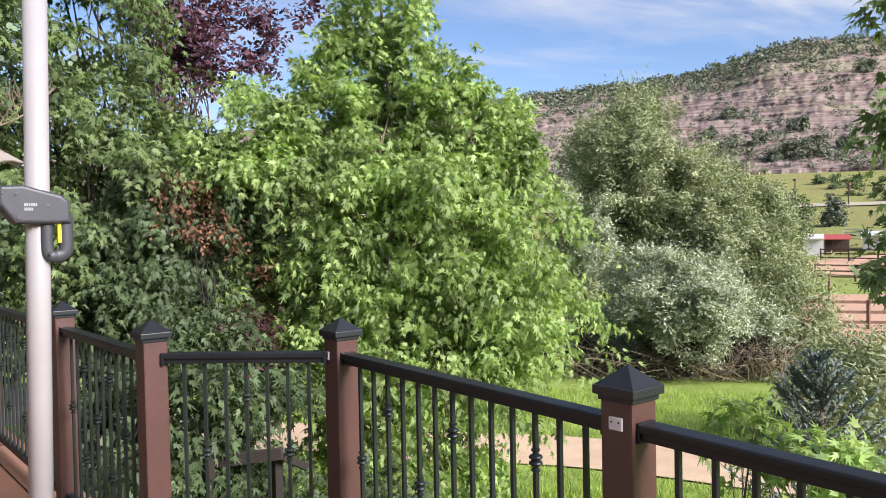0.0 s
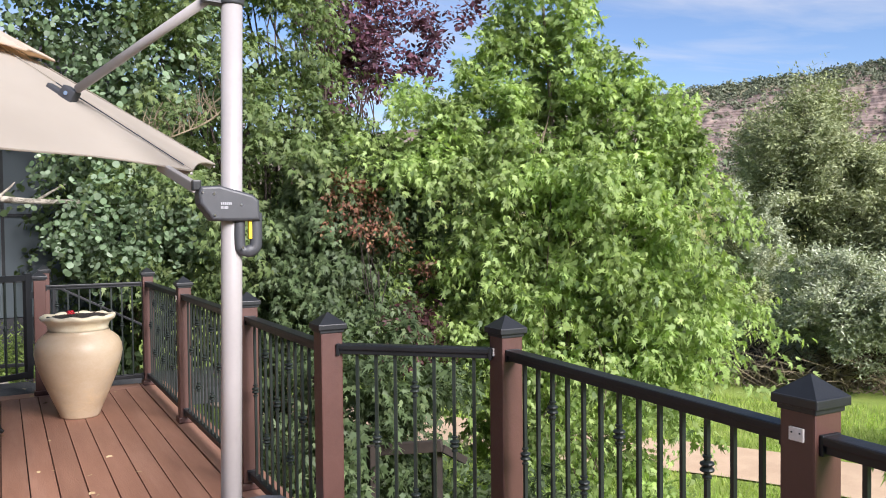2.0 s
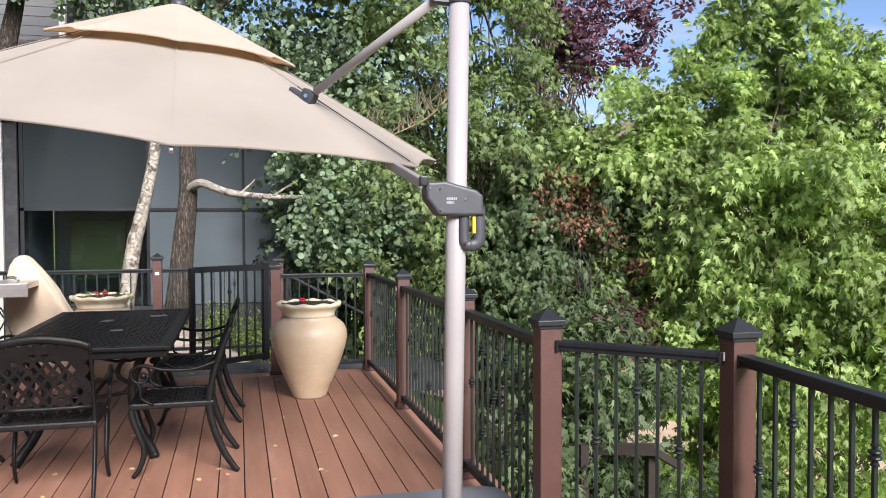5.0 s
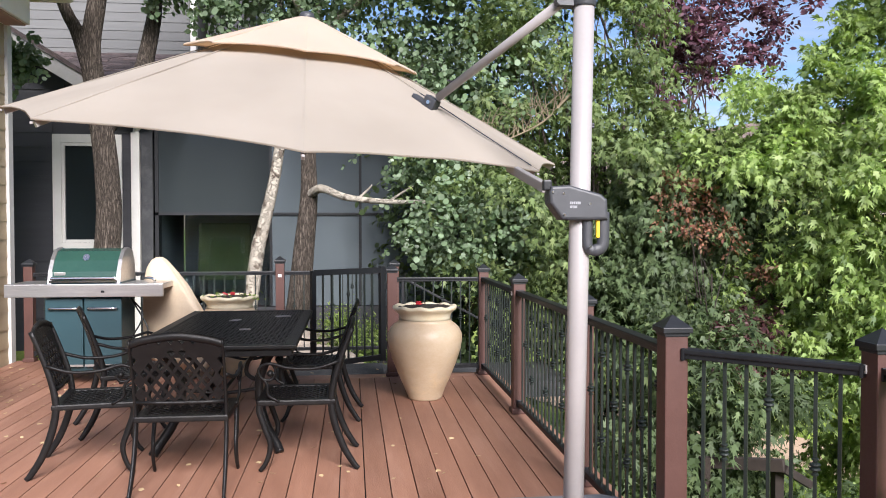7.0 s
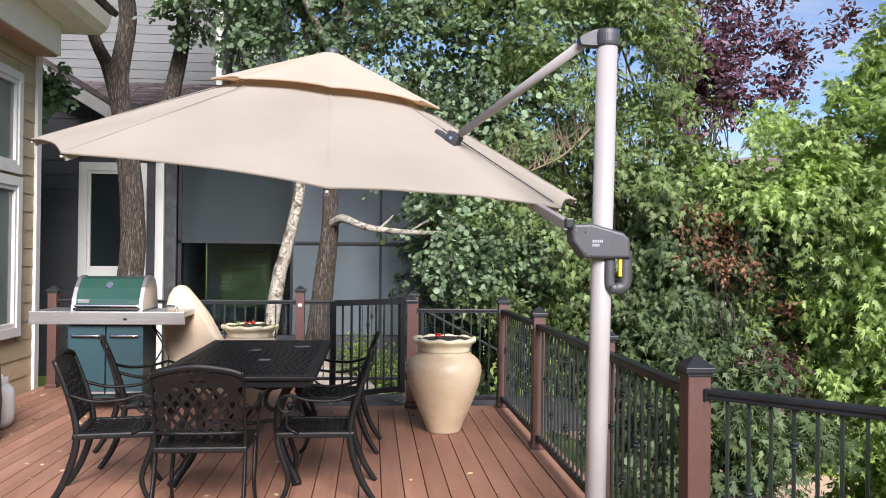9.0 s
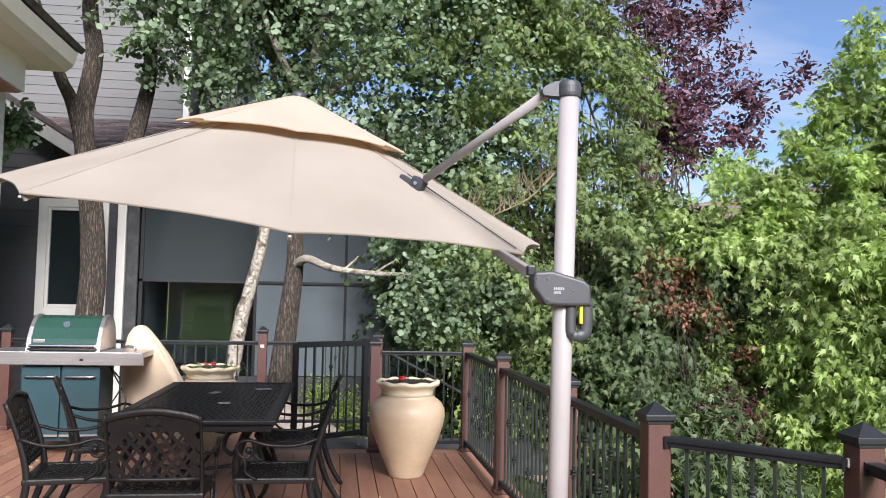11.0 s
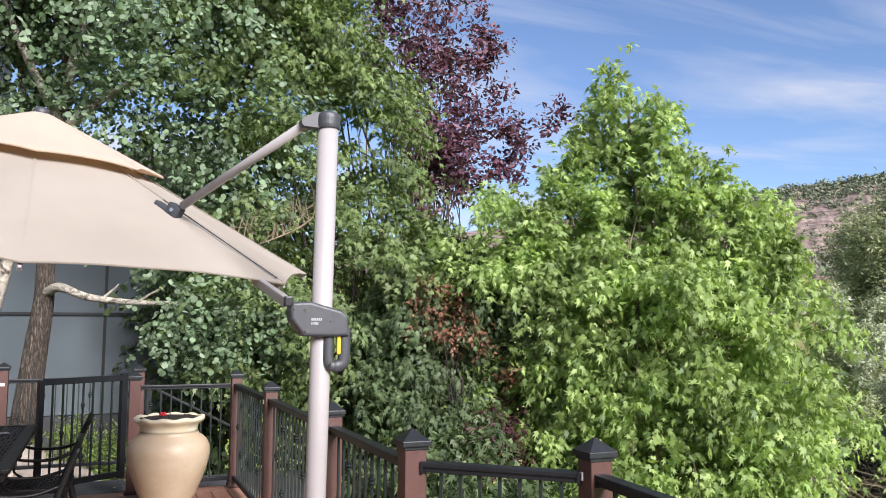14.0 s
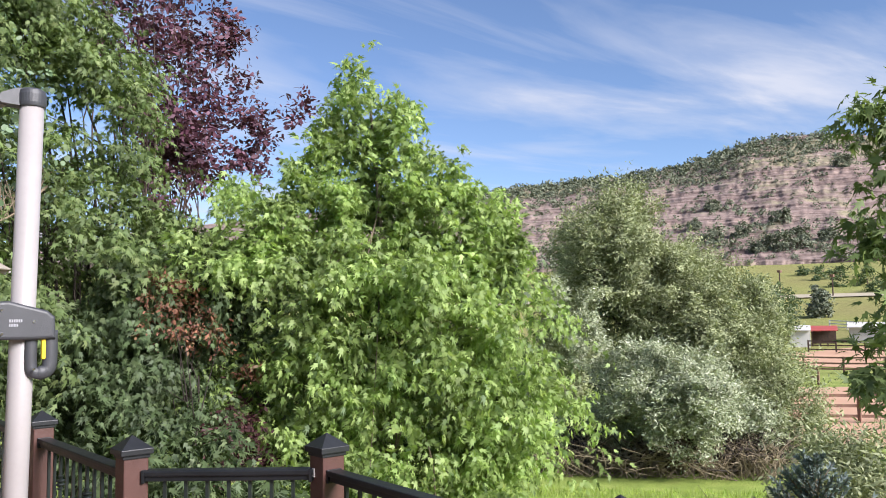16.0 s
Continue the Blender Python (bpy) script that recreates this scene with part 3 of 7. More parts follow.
# ---- rocky hill ----
def hill_material():
    m = bpy.data.materials.new("sandstone_hill")
    m.use_nodes = True
    t = m.node_tree
    bsdf = t.nodes["Principled BSDF"]
    tc = t.nodes.new("ShaderNodeTexCoord")
    mp = t.nodes.new("ShaderNodeMapping")
    mp.inputs["Scale"].default_value = (0.010, 0.010, 0.30)
    mp.inputs["Rotation"].default_value = (radians(2.0), radians(-3), 0)
    t.links.new(tc.outputs["Object"], mp.inputs[0])
    layers = node(t, "ShaderNodeTexNoise", Scale=1.0, Detail=9, Roughness=0.7, Distortion=0.6)
    t.links.new(mp.outputs[0], layers.inputs["Vector"])
    grain = node(t, "ShaderNodeTexNoise", Scale=0.35, Detail=9, Roughness=0.75)
    blot = node(t, "ShaderNodeTexNoise", Scale=0.05, Detail=7, Roughness=0.65)
    for n in (grain, blot):
        t.links.new(tc.outputs["Object"], n.inputs["Vector"])
    rock = ramp(t, layers.outputs[0], [(0.3, (0.082, 0.057, 0.051)), (0.4, (0.221, 0.166, 0.145)), (0.47, (0.271, 0.208, 0.18)), (0.5, (0.107, 0.076, 0.069)), (0.54, (0.238, 0.174, 0.154)), (0.62, (0.287, 0.23, 0.198)), (0.66, (0.131, 0.098, 0.088)), (0.74, (0.238, 0.183, 0.158))])
    rock = mix_rgb(t, 0.7, rock, ramp(t, grain.outputs[0], [(0.32, (0.45, 0.44, 0.43)), (0.5, (1.0, 1.0, 1.0)), (0.7, (1.35, 1.32, 1.28))]), "MULTIPLY")
    grass = ramp(t, grain.outputs[0], [(0.3, (0.14, 0.135, 0.08)), (0.5, (0.25, 0.225, 0.14)), (0.7, (0.34, 0.30, 0.20))])
    sep = t.nodes.new("ShaderNodeSeparateXYZ")
    t.links.new(tc.outputs["Object"], sep.inputs[0])
    upper = math_node(t, "MULTIPLY", math_node(t, "SUBTRACT", sep.outputs[2], 48), 0.045, True)
    f = ramp(t, math_node(t, "ADD", math_node(t, "MULTIPLY", upper, 0.10), blot.outputs[0]), [(0.55, (0, 0, 0)), (0.68, (1, 1, 1))])
    t.links.new(mix_rgb(t, f, rock, grass), bsdf.inputs["Base Color"])
    bsdf.inputs["Roughness"].default_value = 0.95
    bsdf.inputs["Specular IOR Level"].default_value = 0.1
    b = node(t, "ShaderNodeBump", Strength=0.8, Distance=0.8)
    t.links.new(math_node(t, "ADD", layers.outputs[0], math_node(t, "MULTIPLY", grain.outputs[0], 0.5)), b.inputs["Height"])
    t.links.new(b.outputs[0], bsdf.inputs["Normal"])
    return m


def crest(az):
    """Height of the hill's skyline over the eye, degrees."""
    pts = [(-20, 0.5), (0, 3.0), (20, 6.0), (36, 8.0), (46, 8.9), (50, 9.2), (54, 9.5), (57.3, 10.0), (60, 10.6), (63, 11.2), (66, 11.3), (70, 10.7), (76, 9.6), (90, 7.0), (110, 3.0), (130, 0.5)]
    for (a, h), (b, k) in zip(pts, pts[1:]):
        if a <= az <= b:
            return h + (k - h) * (az - a) / (b - a)
    return 0.5


def fractal(x, y, z, octaves=4):
    total, size = 0.0, 1.0
    for _ in range(octaves):
        total += size * noise.noise(Vector((x, y, z)))
        x, y, z, size = x * 2.03, y * 2.03, z * 2.03, size * 0.55
    return total


def terrace(f, riser):
    """How far a slope has gone back after the share f of a bed's rise: a riser first, then a shelf."""
    return max(f - riser, 0.0) / (1 - riser)


def hill_point(az, v):
    """v runs from the foot, 0, to the crest, 1, and over the back."""
    a = radians(az)
    foot, top = 250.0, 430.0
    s = min(max(v, 0.0), 1.0)
    d = foot + (top - foot) * v
    h0, h_top = 15.3, 1.5 + top * math.tan(radians(crest(az)))
    z = h0 + (h_top - h0) * (0.8 * s + 0.2 * s ** 1.6) + 0.9 * s * fractal(az * 0.7, s * 3, 1.0)
    # hard beds make ledges and small cliffs, gullies and rubble break them up
    lie = z + 0.27 * (az - 60) + 1.6 * noise.noise(Vector((az * 0.12, s * 1.5, 5.0)))
    hard = smoothstep(0.03, 0.15, s) * (1 - 0.65 * smoothstep(0.62, 0.9, s))
    run = (top - foot) / max(h_top - h0, 5.0)
    for thick, share, seed in ((6.5, 0.42, 3.3), (2.0, 0.75, 7.7)):
        k = math.floor(lie / thick)
        broken = min(max(0.55 + 1.5 * noise.noise(Vector((az * (1.0 / thick + 0.25), k * 3.7, seed))), 0.0), 1.0)
        f = lie / thick - k
        d += hard * share * broken * run * thick * (terrace(f, 0.42) - f) * 0.8
    d += 7.0 * fractal(az * 0.2, s * 1.2, 9.0, 3) * smoothstep(0, 0.2, s) + 1.4 * fractal(az * 1.6, s * 11.0, 4.0, 3)
    if v > 1:
        z -= (v - 1) * 160
    if v <= 0:
        z = h0 - 14
    return Vector((d * math.sin(a), d * math.cos(a), z))


bm = fresh()
rows = []
bearings = [-20 + 2 * k for k in range(30)] + [40 + 0.085 * k for k in range(424)] + [76 + 2 * k for k in range(1, 28)]
for i in range(190):
    v = -0.03 + 1.10 * i / 189
    rows.append([bm.verts.new(hill_point(az, v)) for az in bearings])
for r, s in zip(rows, rows[1:]):
    for k in range(len(bearings) - 1):
        bm.faces.new((r[k], r[k + 1], s[k + 1], s[k]))
solid("hillside", bm, hill_material(), "layered pink sandstone hill with scattered scrub", "hill", kind="structure", soft=True)

# scrub on the hill: low bushes made of leaf clumps
rng = np.random.default_rng(5)
P, A, N, S = [], [], [], []
for i in range(7600):
    az = 41 + 34 * rng.random()
    v = rng.random()
    thick = smoothstep(0.55, 0.92, v + 0.10 * noise.noise(Vector((az * 0.5, v * 6, 2)))) * (1.0 - 0.45 * smoothstep(58, 66, az)) + 0.10 + 0.25 * smoothstep(0.3, 0.1, v)
    if rng.random() > thick * (0.6 + 0.9 * (noise.noise(Vector((az * 0.9, v * 9, 8))) + 0.4)):
        continue
    p = hill_point(az, v)
    r = 0.7 + 1.7 * rng.random() ** 2.0 + (0.7 if v > 0.85 else 0)
    n = 32
    d = unit(rng.normal(size=(n, 3)))
    d[:, 2] = np.abs(d[:, 2])
    P.append(np.array(p) + d * r * (0.6 + 0.4 * rng.random((n, 1))) * np.array([1, 1, 1.0]))
    A.append(unit(d * 0.4 + rng.normal(size=(n, 3)) * 0.7))
    N.append(unit(d + np.array([0, 0, 0.4])))
    S.append(r * (0.36 + 0.24 * rng.random(n)))
tagged(new("hill_scrub", leaf_mesh("hill_scrub", "clump", np.concatenate(P), np.concatenate(A), np.concatenate(N), np.concatenate(S), L_SCRUB)), "grey-green juniper and oak scrub on the hill", "bushes", kind="stuff")


def at_az(az, d, z=None):
    x, y = d * math.sin(radians(az)), d * math.cos(radians(az)) - 0.2
    return (x, y, ground_height(x, y) if z is None else z)


# ---- trees ----
def ball(az, d, el, w, h=None, deep=None):
    """A lobe of leaves at a bearing, distance and height angle from the deck, with half width and half height."""
    c = at_az(az, d, 1.48 + d * math.tan(radians(el)))
    return (c, (w, deep or w, h or w))


def crown_rows(rows, d, size, seed, bulge=0.7, drop=0.0, flat=0.8):
    """Lobes that fill a crown's outline: rows of height angle and the bearings of its two edges, seen from the deck."""
    rng = np.random.default_rng(seed)
    lobes = []
    for el, a0, a1 in rows:
        inset = math.degrees(0.75 * size / d)
        lo, hi = (a0 + inset, a1 - inset) if a1 - a0 > 2.4 * inset else ((a0 + a1) / 2 - 0.1, (a0 + a1) / 2 + 0.1)
        n = max(1, round(radians(hi - lo) * d / (size * 1.15)) + 1)
        small = min(1.0, 0.35 + 0.65 * radians(a1 - a0) * d / (2.4 * size))
        for k in range(n):
            f = k / (n - 1) if n > 1 else 0.5
            near = bulge * math.sqrt(max(1 - (2 * f - 1) ** 2, 0.0))
            r = size * small * (0.55 + 0.75 * rng.random())
            if rng.random() < drop:
                continue
            lobes.append(ball(lo + (hi - lo) * f + 0.4 * inset * rng.normal(), d - near + 0.5 * size * rng.normal(), el + 0.4 * inset * rng.normal(), r, r * flat))
    return lobes


# the bright maple
MAPLE_ROWS = [(4.0, 29.6, 44.6), (2.4, 29.0, 45.2), (0.8, 29.2, 45.4), (-0.8, 29.4, 45.8), (-2.6, 28.4, 46.6), (-4.4, 28.2, 48.0), (-6.4, 28.6, 48.8), (-8.6, 29.6, 48.4), (-11.2, 31.6, 46.4), (-13.6, 31.8, 45.0), (-16.2, 31.4, 44.2), (-18.8, 31.2, 43.8)]
maple = tree("maple_tree", "tall bright green maple with drooping toothed leaves", at_az(38.5, 9.4), at_az(36.2, 9.2, 4.1), 0.05,
     crown_rows(MAPLE_ROWS, 9.2, 0.32, 111, 0.55, 0.12, 1.0),
     "maple", L_MAPLE, M_TWIG, 3300, 12, 0.080, 11, 34, twig=0.32, droop=0.75, inner=0.3, rough=0.5, upward=0.55, flutter=0.6, bunch=30, plate=0.19, hang=0.8)
# its upright leaders, each a narrow spire: bearing, height angle of the tip, flare
SPIRES = ((35.6, 17.6, 0.035), (34.2, 15.8, 0.03), (38.7, 15.2, 0.025), (37.0, 13.8, 0.04), (32.8, 13.4, 0.035), (42.0, 11.0, 0.035), (40.2, 10.4, 0.04), (31.2, 10.4, 0.035), (43.8, 8.0, 0.035), (45.6, 8.0, 0.025), (29.9, 8.2, 0.03), (46.2, 5.0, 0.03), (36.0, 10.0, 0.05), (34.0, 9.0, 0.05), (38.5, 9.0, 0.05))
spire_lobes = []
for k, (az, el, flare) in enumerate(SPIRES):
    step = el
    while step > 3.2:
        r = min(0.06 + flare * (el - step), 0.30)
        spire_lobes.append(ball(az + 0.25 * math.sin(step * 1.7 + k), 9.15 + 0.25 * math.sin(k * 2.3), step, r, 0.14))
        step -= 0.9 + 0.12 * (el - step)
foliage("top_crown", "maple", L_MAPLE, maple, spire_lobes, 1900, 11, 0.076, np.random.default_rng(71), twig=0.26, droop=0.5, inner=0.2, rough=0.5, upward=0.55, flutter=0.6, bunch=14, tight=0.45, hang=0.7, label="upright leafy leaders of the crown")
# inner leaves in a darker colour, in place of the crown's own shade
foliage("inner_crown", "maple", L_DEEP, maple, crown_rows([(6.0, 31.5, 43.0)] + MAPLE_ROWS[:8], 9.9, 0.40, 112, 0.1, 0.15), 900, 11, 0.085, np.random.default_rng(70), twig=0.34, droop=0.7, inner=0.2, label="inner leaves coloured darker to stand in for the crown's shade")
# darker maples between it and the aspens
tree("green_tree", "dense dark green maple behind the railing", at_az(17, 10.2), at_az(16, 10.5, 3.2), 0.07,
     [ball(10, 10.4, 22, 1.01, 1.01), ball(12.5, 10.5, 27, 0.86, 0.94), ball(16.6, 10.6, 17, 0.58, 0.74), ball(14, 10.4, 20.5, 0.55, 0.62), ball(9, 10.6, 17, 1.17, 1.01), ball(16.6, 10.2, 12, 0.74, 0.86), ball(12, 10, 9, 1.09, 0.94), ball(18, 9.7, 5, 0.86, 0.78), ball(13, 9.6, 2, 1.01, 0.78)],
     "maple", L_MID, M_BARK, 4000, 11, 0.076, 12, 18, twig=0.38, droop=0.6, inner=0.5, bunch=30, plate=0.22, hang=0.8)
# one maple in two leaf colours: dark for shade, pale for sun
mid_tree = tree("green_tree", "maple coloured dark for its shaded body and paler for its sunlit top", at_az(25.5, 9.8), at_az(25.6, 9.4, 2.1), 0.06,
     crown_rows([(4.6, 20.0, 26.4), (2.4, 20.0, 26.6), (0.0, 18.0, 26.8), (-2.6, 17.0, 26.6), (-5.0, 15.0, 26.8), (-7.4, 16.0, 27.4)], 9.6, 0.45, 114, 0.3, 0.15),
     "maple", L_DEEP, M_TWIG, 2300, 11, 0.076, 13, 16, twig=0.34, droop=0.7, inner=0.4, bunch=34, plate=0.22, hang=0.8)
foliage("top_crown", "maple", L_MAPLE, mid_tree, crown_rows([(7.6, 23.6, 28.2), (6.2, 23.4, 28.8), (4.8, 23.6, 29.0), (3.4, 25.0, 29.0), (-4.6, 23.0, 27.0), (-6.6, 21.5, 25.5)], 9.1, 0.30, 113, 0.3, 0.30), 620, 11, 0.074, np.random.default_rng(72), twig=0.34, droop=0.55, inner=0.35, bunch=26, plate=0.2, hang=0.8, label="thin sprays in a paler leaf colour to look sunlit")
# shrubs low against the railing, their shade put into a dark leaf colour
tree("shrub", "maple saplings below the deck, coloured dark for shade", at_az(24, 7.6), at_az(24, 7.6, -0.6), 0.035,
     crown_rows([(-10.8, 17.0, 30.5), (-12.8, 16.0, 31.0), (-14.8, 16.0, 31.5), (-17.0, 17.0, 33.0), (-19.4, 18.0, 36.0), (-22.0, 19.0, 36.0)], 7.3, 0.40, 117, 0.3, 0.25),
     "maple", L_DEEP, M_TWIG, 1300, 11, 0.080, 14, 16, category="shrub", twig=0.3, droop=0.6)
# purple plum and its rusty lower boughs
tree("purple_tree", "purple-leaved plum tree with open upper boughs", at_az(20.8, 13), at_az(20.6, 13, 4.8), 0.05,
     crown_rows([(24.5, 16.0, 23.4), (22.4, 16.6, 24.0), (20.6, 17.4, 24.6), (18.8, 18.2, 24.4), (17.0, 19.2, 24.6), (15.2, 20.0, 25.6), (13.4, 20.0, 26.2), (11.6, 20.0, 25.4), (9.8, 20.0, 23.6), (8.4, 20.4, 21.8)], 13, 0.36, 115, 0.5, 0.14) + [ball(27.3, 13, 15.5, 0.18, 0.16), ball(28.6, 13, 12.6, 0.22, 0.07), ball(27.4, 13, 11.6, 0.18, 0.10), ball(31.2, 13, 14.4, 0.20, 0.12), ball(25.8, 13, 20.6, 0.16, 0.2), ball(26.2, 13, 18.4, 0.14, 0.12), ball(26.8, 13, 13.8, 0.22, 0.14)],
     "oval", L_PURPLE, M_TIMBER, 1150, 11, 0.100, 15, 44, twig=0.46, droop=-0.25, inner=0.15, rough=0.4, bunch=7, tight=0.30)
tree("plum_bush", "rust and maroon plum foliage in the shade", at_az(24.5, 8.6), at_az(24.5, 8.6, 1.0), 0.03,
     [ball(22.2, 8.8, 2.6, 0.12, 0.16), ball(22.4, 8.8, 1.2, 0.16, 0.16), ball(23.6, 8.8, 1.2, 0.16, 0.16), ball(22.8, 8.8, 0.2, 0.18, 0.12), ball(24.4, 8.8, 0.2, 0.18, 0.14), ball(25.4, 8.9, -0.8, 0.16, 0.1), ball(27.8, 8.9, -2.8, 0.08, 0.14)], "oval", L_RUST, M_DEADWOOD, 180, 9, 0.052, 16, 8, category="bush", twig=0.24, droop=0.3, rough=0.5)
tree("plum_bush", "maroon plum leaves low behind the railing", at_az(26, 10), at_az(26, 9.6, 0.2), 0.04,
     [ball(26.3, 8.8, -6.6, 0.30, 0.26), ball(27.0, 8.8, -8.0, 0.34, 0.25), ball(25.4, 8.8, -8.4, 0.3, 0.25)], "oval", L_MAROON, M_DEADWOOD, 260, 10, 0.06, 17, 8, category="bush", twig=0.22, droop=0.3)
# aspens by the gate
def pt(az, d, el):
    return at_az(az, d, 1.48 + d * math.tan(radians(el)))


rng = np.random.default_rng(21)
asp = thing("aspen_tree", "aspen with rough dark trunk and one bare pale bough", "tree", group="aspens")
foliage("crown", "round", L_ASPEN, asp, [ball(-4, 10.5, 24, 1.61, 1.07), ball(4, 10.3, 21, 1.61, 1.07), ball(10, 10.2, 24, 1.36, 1.07), ball(3, 10.5, 14, 1.2, 0.74), ball(8, 10, 13, 1.1, 0.82), ball(5.5, 10.6, 7, 0.95, 0.65), ball(-3, 11, 30, 1.87, 1.15), ball(7, 11, 31, 1.87, 1.15), ball(7.5, 10, 5.5, 0.77, 0.49)], 4600, 11, 0.064, rng, twig=0.32, droop=0.45, flutter=0.6)
foliage("low_spray", "round", L_ASPEN, asp, [ball(7.5, 9.4, 0.4, 0.62, 0.42), ball(5.6, 9.5, -1.2, 0.35, 0.3), ball(9.8, 9.5, -1.0, 0.4, 0.35), ball(10.5, 9.6, 1.5, 0.5, 0.35)], 600, 9, 0.062, rng, twig=0.24, droop=0.6, flutter=0.8, label="hanging spray of grey-green leaves")
bm = fresh()
spine = smooth_line([(-1.0, 10.2, -1.6), pt(-4.1, 10.4, -5.7), pt(-3.6, 10.4, -1), pt(-3.3, 10.4, 2), pt(-3.3, 10.4, 5), pt(-3.2, 10.4, 10), pt(-2.5, 10.5, 18), pt(-3.5, 10.8, 27)], 6)
tube(bm, spine, [0.165 - 0.003 * i for i in range(len(spine))], 12)
part("trunk", bm, M_BARK, asp, soft=True)
bm = fresh()
line = smooth_line([pt(-3.2, 10.35, 2.3), pt(-2.4, 10.1, 2.7), pt(-0.7, 9.9, 2.1), pt(2.1, 9.8, 1.8), pt(4.9, 9.6, 1.8)], 6)
tube(bm, line, [0.062 - 0.0017 * i for i in range(len(line))], 8)
for a, b in (((0.0, 9.9, 1.9), (1.1, 9.9, 3.0)), ((2.1, 9.8, 1.7), (4.0, 9.7, 2.9)), ((4.5, 9.6, 1.5), (6.9, 9.5, 2.4)), ((4.5, 9.6, 1.5), (6.0, 9.5, 0.2))):
    p, q = Vector(pt(*a)), Vector(pt(*b))
    tube(bm, smooth_line([p, p.lerp(q, 0.5) + Vector((0.05, 0, 0.04)), q], 4), [0.018 - 0.0015 * i for i in range(9)], 5)
part("bough", bm, M_PALEBARK, asp, "bare pale horizontal bough", soft=True)
bm = fresh()
for pts_, r in (([pt(-3.1, 10.4, 12), pt(-1.0, 10.2, 14.5), pt(1.7, 10.0, 16.5)], 0.085), ([pt(-2.8, 10.4, 14), pt(-2.1, 10.3, 18), pt(-1.1, 10.2, 22)], 0.07), ([pt(-2.8, 10.4, 13), pt(-5.5, 10.3, 18), pt(-7.5, 10.2, 23)], 0.06), ([pt(-2.5, 10.4, 16), pt(1.5, 10.6, 22), pt(5.5, 10.8, 27)], 0.06)):
    line = smooth_line(pts_, 5)
    tube(bm, line, [r * (1 - 0.06 * i) for i in range(len(line))], 7)
part("limb", bm, M_PALEBARK, asp, "pale grey limbs in the crown", soft=True)

rng = np.random.default_rng(33)
bm = fresh()
main = smooth_line([pt(15.0, 9.5, 9.2), pt(13.2, 9.3, 7.4), pt(11.0, 9.2, 6.3), pt(8.6, 9.1, 5.4)], 6)
tube(bm, main, [0.014 - 0.0005 * i for i in range(len(main))], 6)
for i in range(2, len(main), 1):
    for _ in range(2):
        p = main[i]
        q = p + Vector((rng.normal() * 0.12, rng.normal() * 0.08, 0.18 + 0.28 * rng.random()))
        line = smooth_line([p, p.lerp(q, 0.5) + Vector((rng.normal() * 0.04, 0, 0.03)), q], 3)
        tube(bm, line, [0.008 - 0.0008 * k for k in range(len(line))], 5)
        for _ in range(2):
            a = line[2 + rng.integers(3)]
            b = a + Vector((rng.normal() * 0.10, rng.normal() * 0.05, 0.08 * rng.random()))
            tube(bm, [a, b], [0.004, 0.002], 4)
part("dry_bough", bm, M_DRYTWIG, asp, "bare dry tan twigs")

white = thing("aspen_tree", "slender white-barked leaning aspen", "tree", group="aspens")
bm = fresh()
spine = smooth_line([(-1.62, 10.5, -1.4), pt(-6.95, 10.7, -2.6), pt(-6.4, 10.7, 0), pt(-5.45, 10.7, 4.4), pt(-4.9, 10.8, 10), pt(-5.5, 11, 20)], 6)
tube(bm, spine, [0.105 - 0.002 * i for i in range(len(spine))], 10)
part("trunk", bm, M_PALEBARK, white, soft=True)
foliage("crown", "round", L_ASPEN, white, [ball(-6, 11, 20, 1.6, 1.0), ball(-9, 11, 26, 1.8, 1.2), ball(-2, 11.3, 19, 1.4, 0.9)], 700, 11, 0.075, rng, twig=0.3, droop=0.45, flutter=0.6)

old = thing("aspen_tree", "old forked aspen with furrowed bark", "tree", group="aspens")
bm = fresh()
spine = smooth_line([(-3.55, 10.5, -1.3), pt(-16.5, 10.9, -2), pt(-16.4, 10.9, 3.5), pt(-17.0, 10.9, 8.7), pt(-17.3, 10.9, 11.5), pt(-16.8, 10.9, 15.3), pt(-17.2, 11, 19), pt(-16.6, 11, 28)], 6)
tube(bm, spine, [0.175 - 0.0022 * i for i in range(len(spine))], 12)
line = smooth_line([pt(-17.2, 10.9, 9.6), pt(-18.0, 10.9, 12.2), pt(-18.8, 10.9, 13.8), pt(-20.4, 10.8, 18)], 5)
tube(bm, line, [0.10 - 0.003 * i for i in range(len(line))], 9)
line = smooth_line([pt(-16.9, 10.9, 6.0), pt(-15.9, 10.95, 7.4), pt(-14.4, 11.1, 9.6), pt(-13.6, 11.2, 12.6), pt(-13.3, 11.2, 15), pt(-13.4, 11.3, 20), pt(-12.5, 11.3, 28)], 6)
part("trunk", bm, M_BARK, old, soft=True)
bm = fresh()
tube(bm, line, [0.135 - 0.002 * i for i in range(len(line))], 10)
part("second_trunk", bm, M_BARK, old, soft=True)
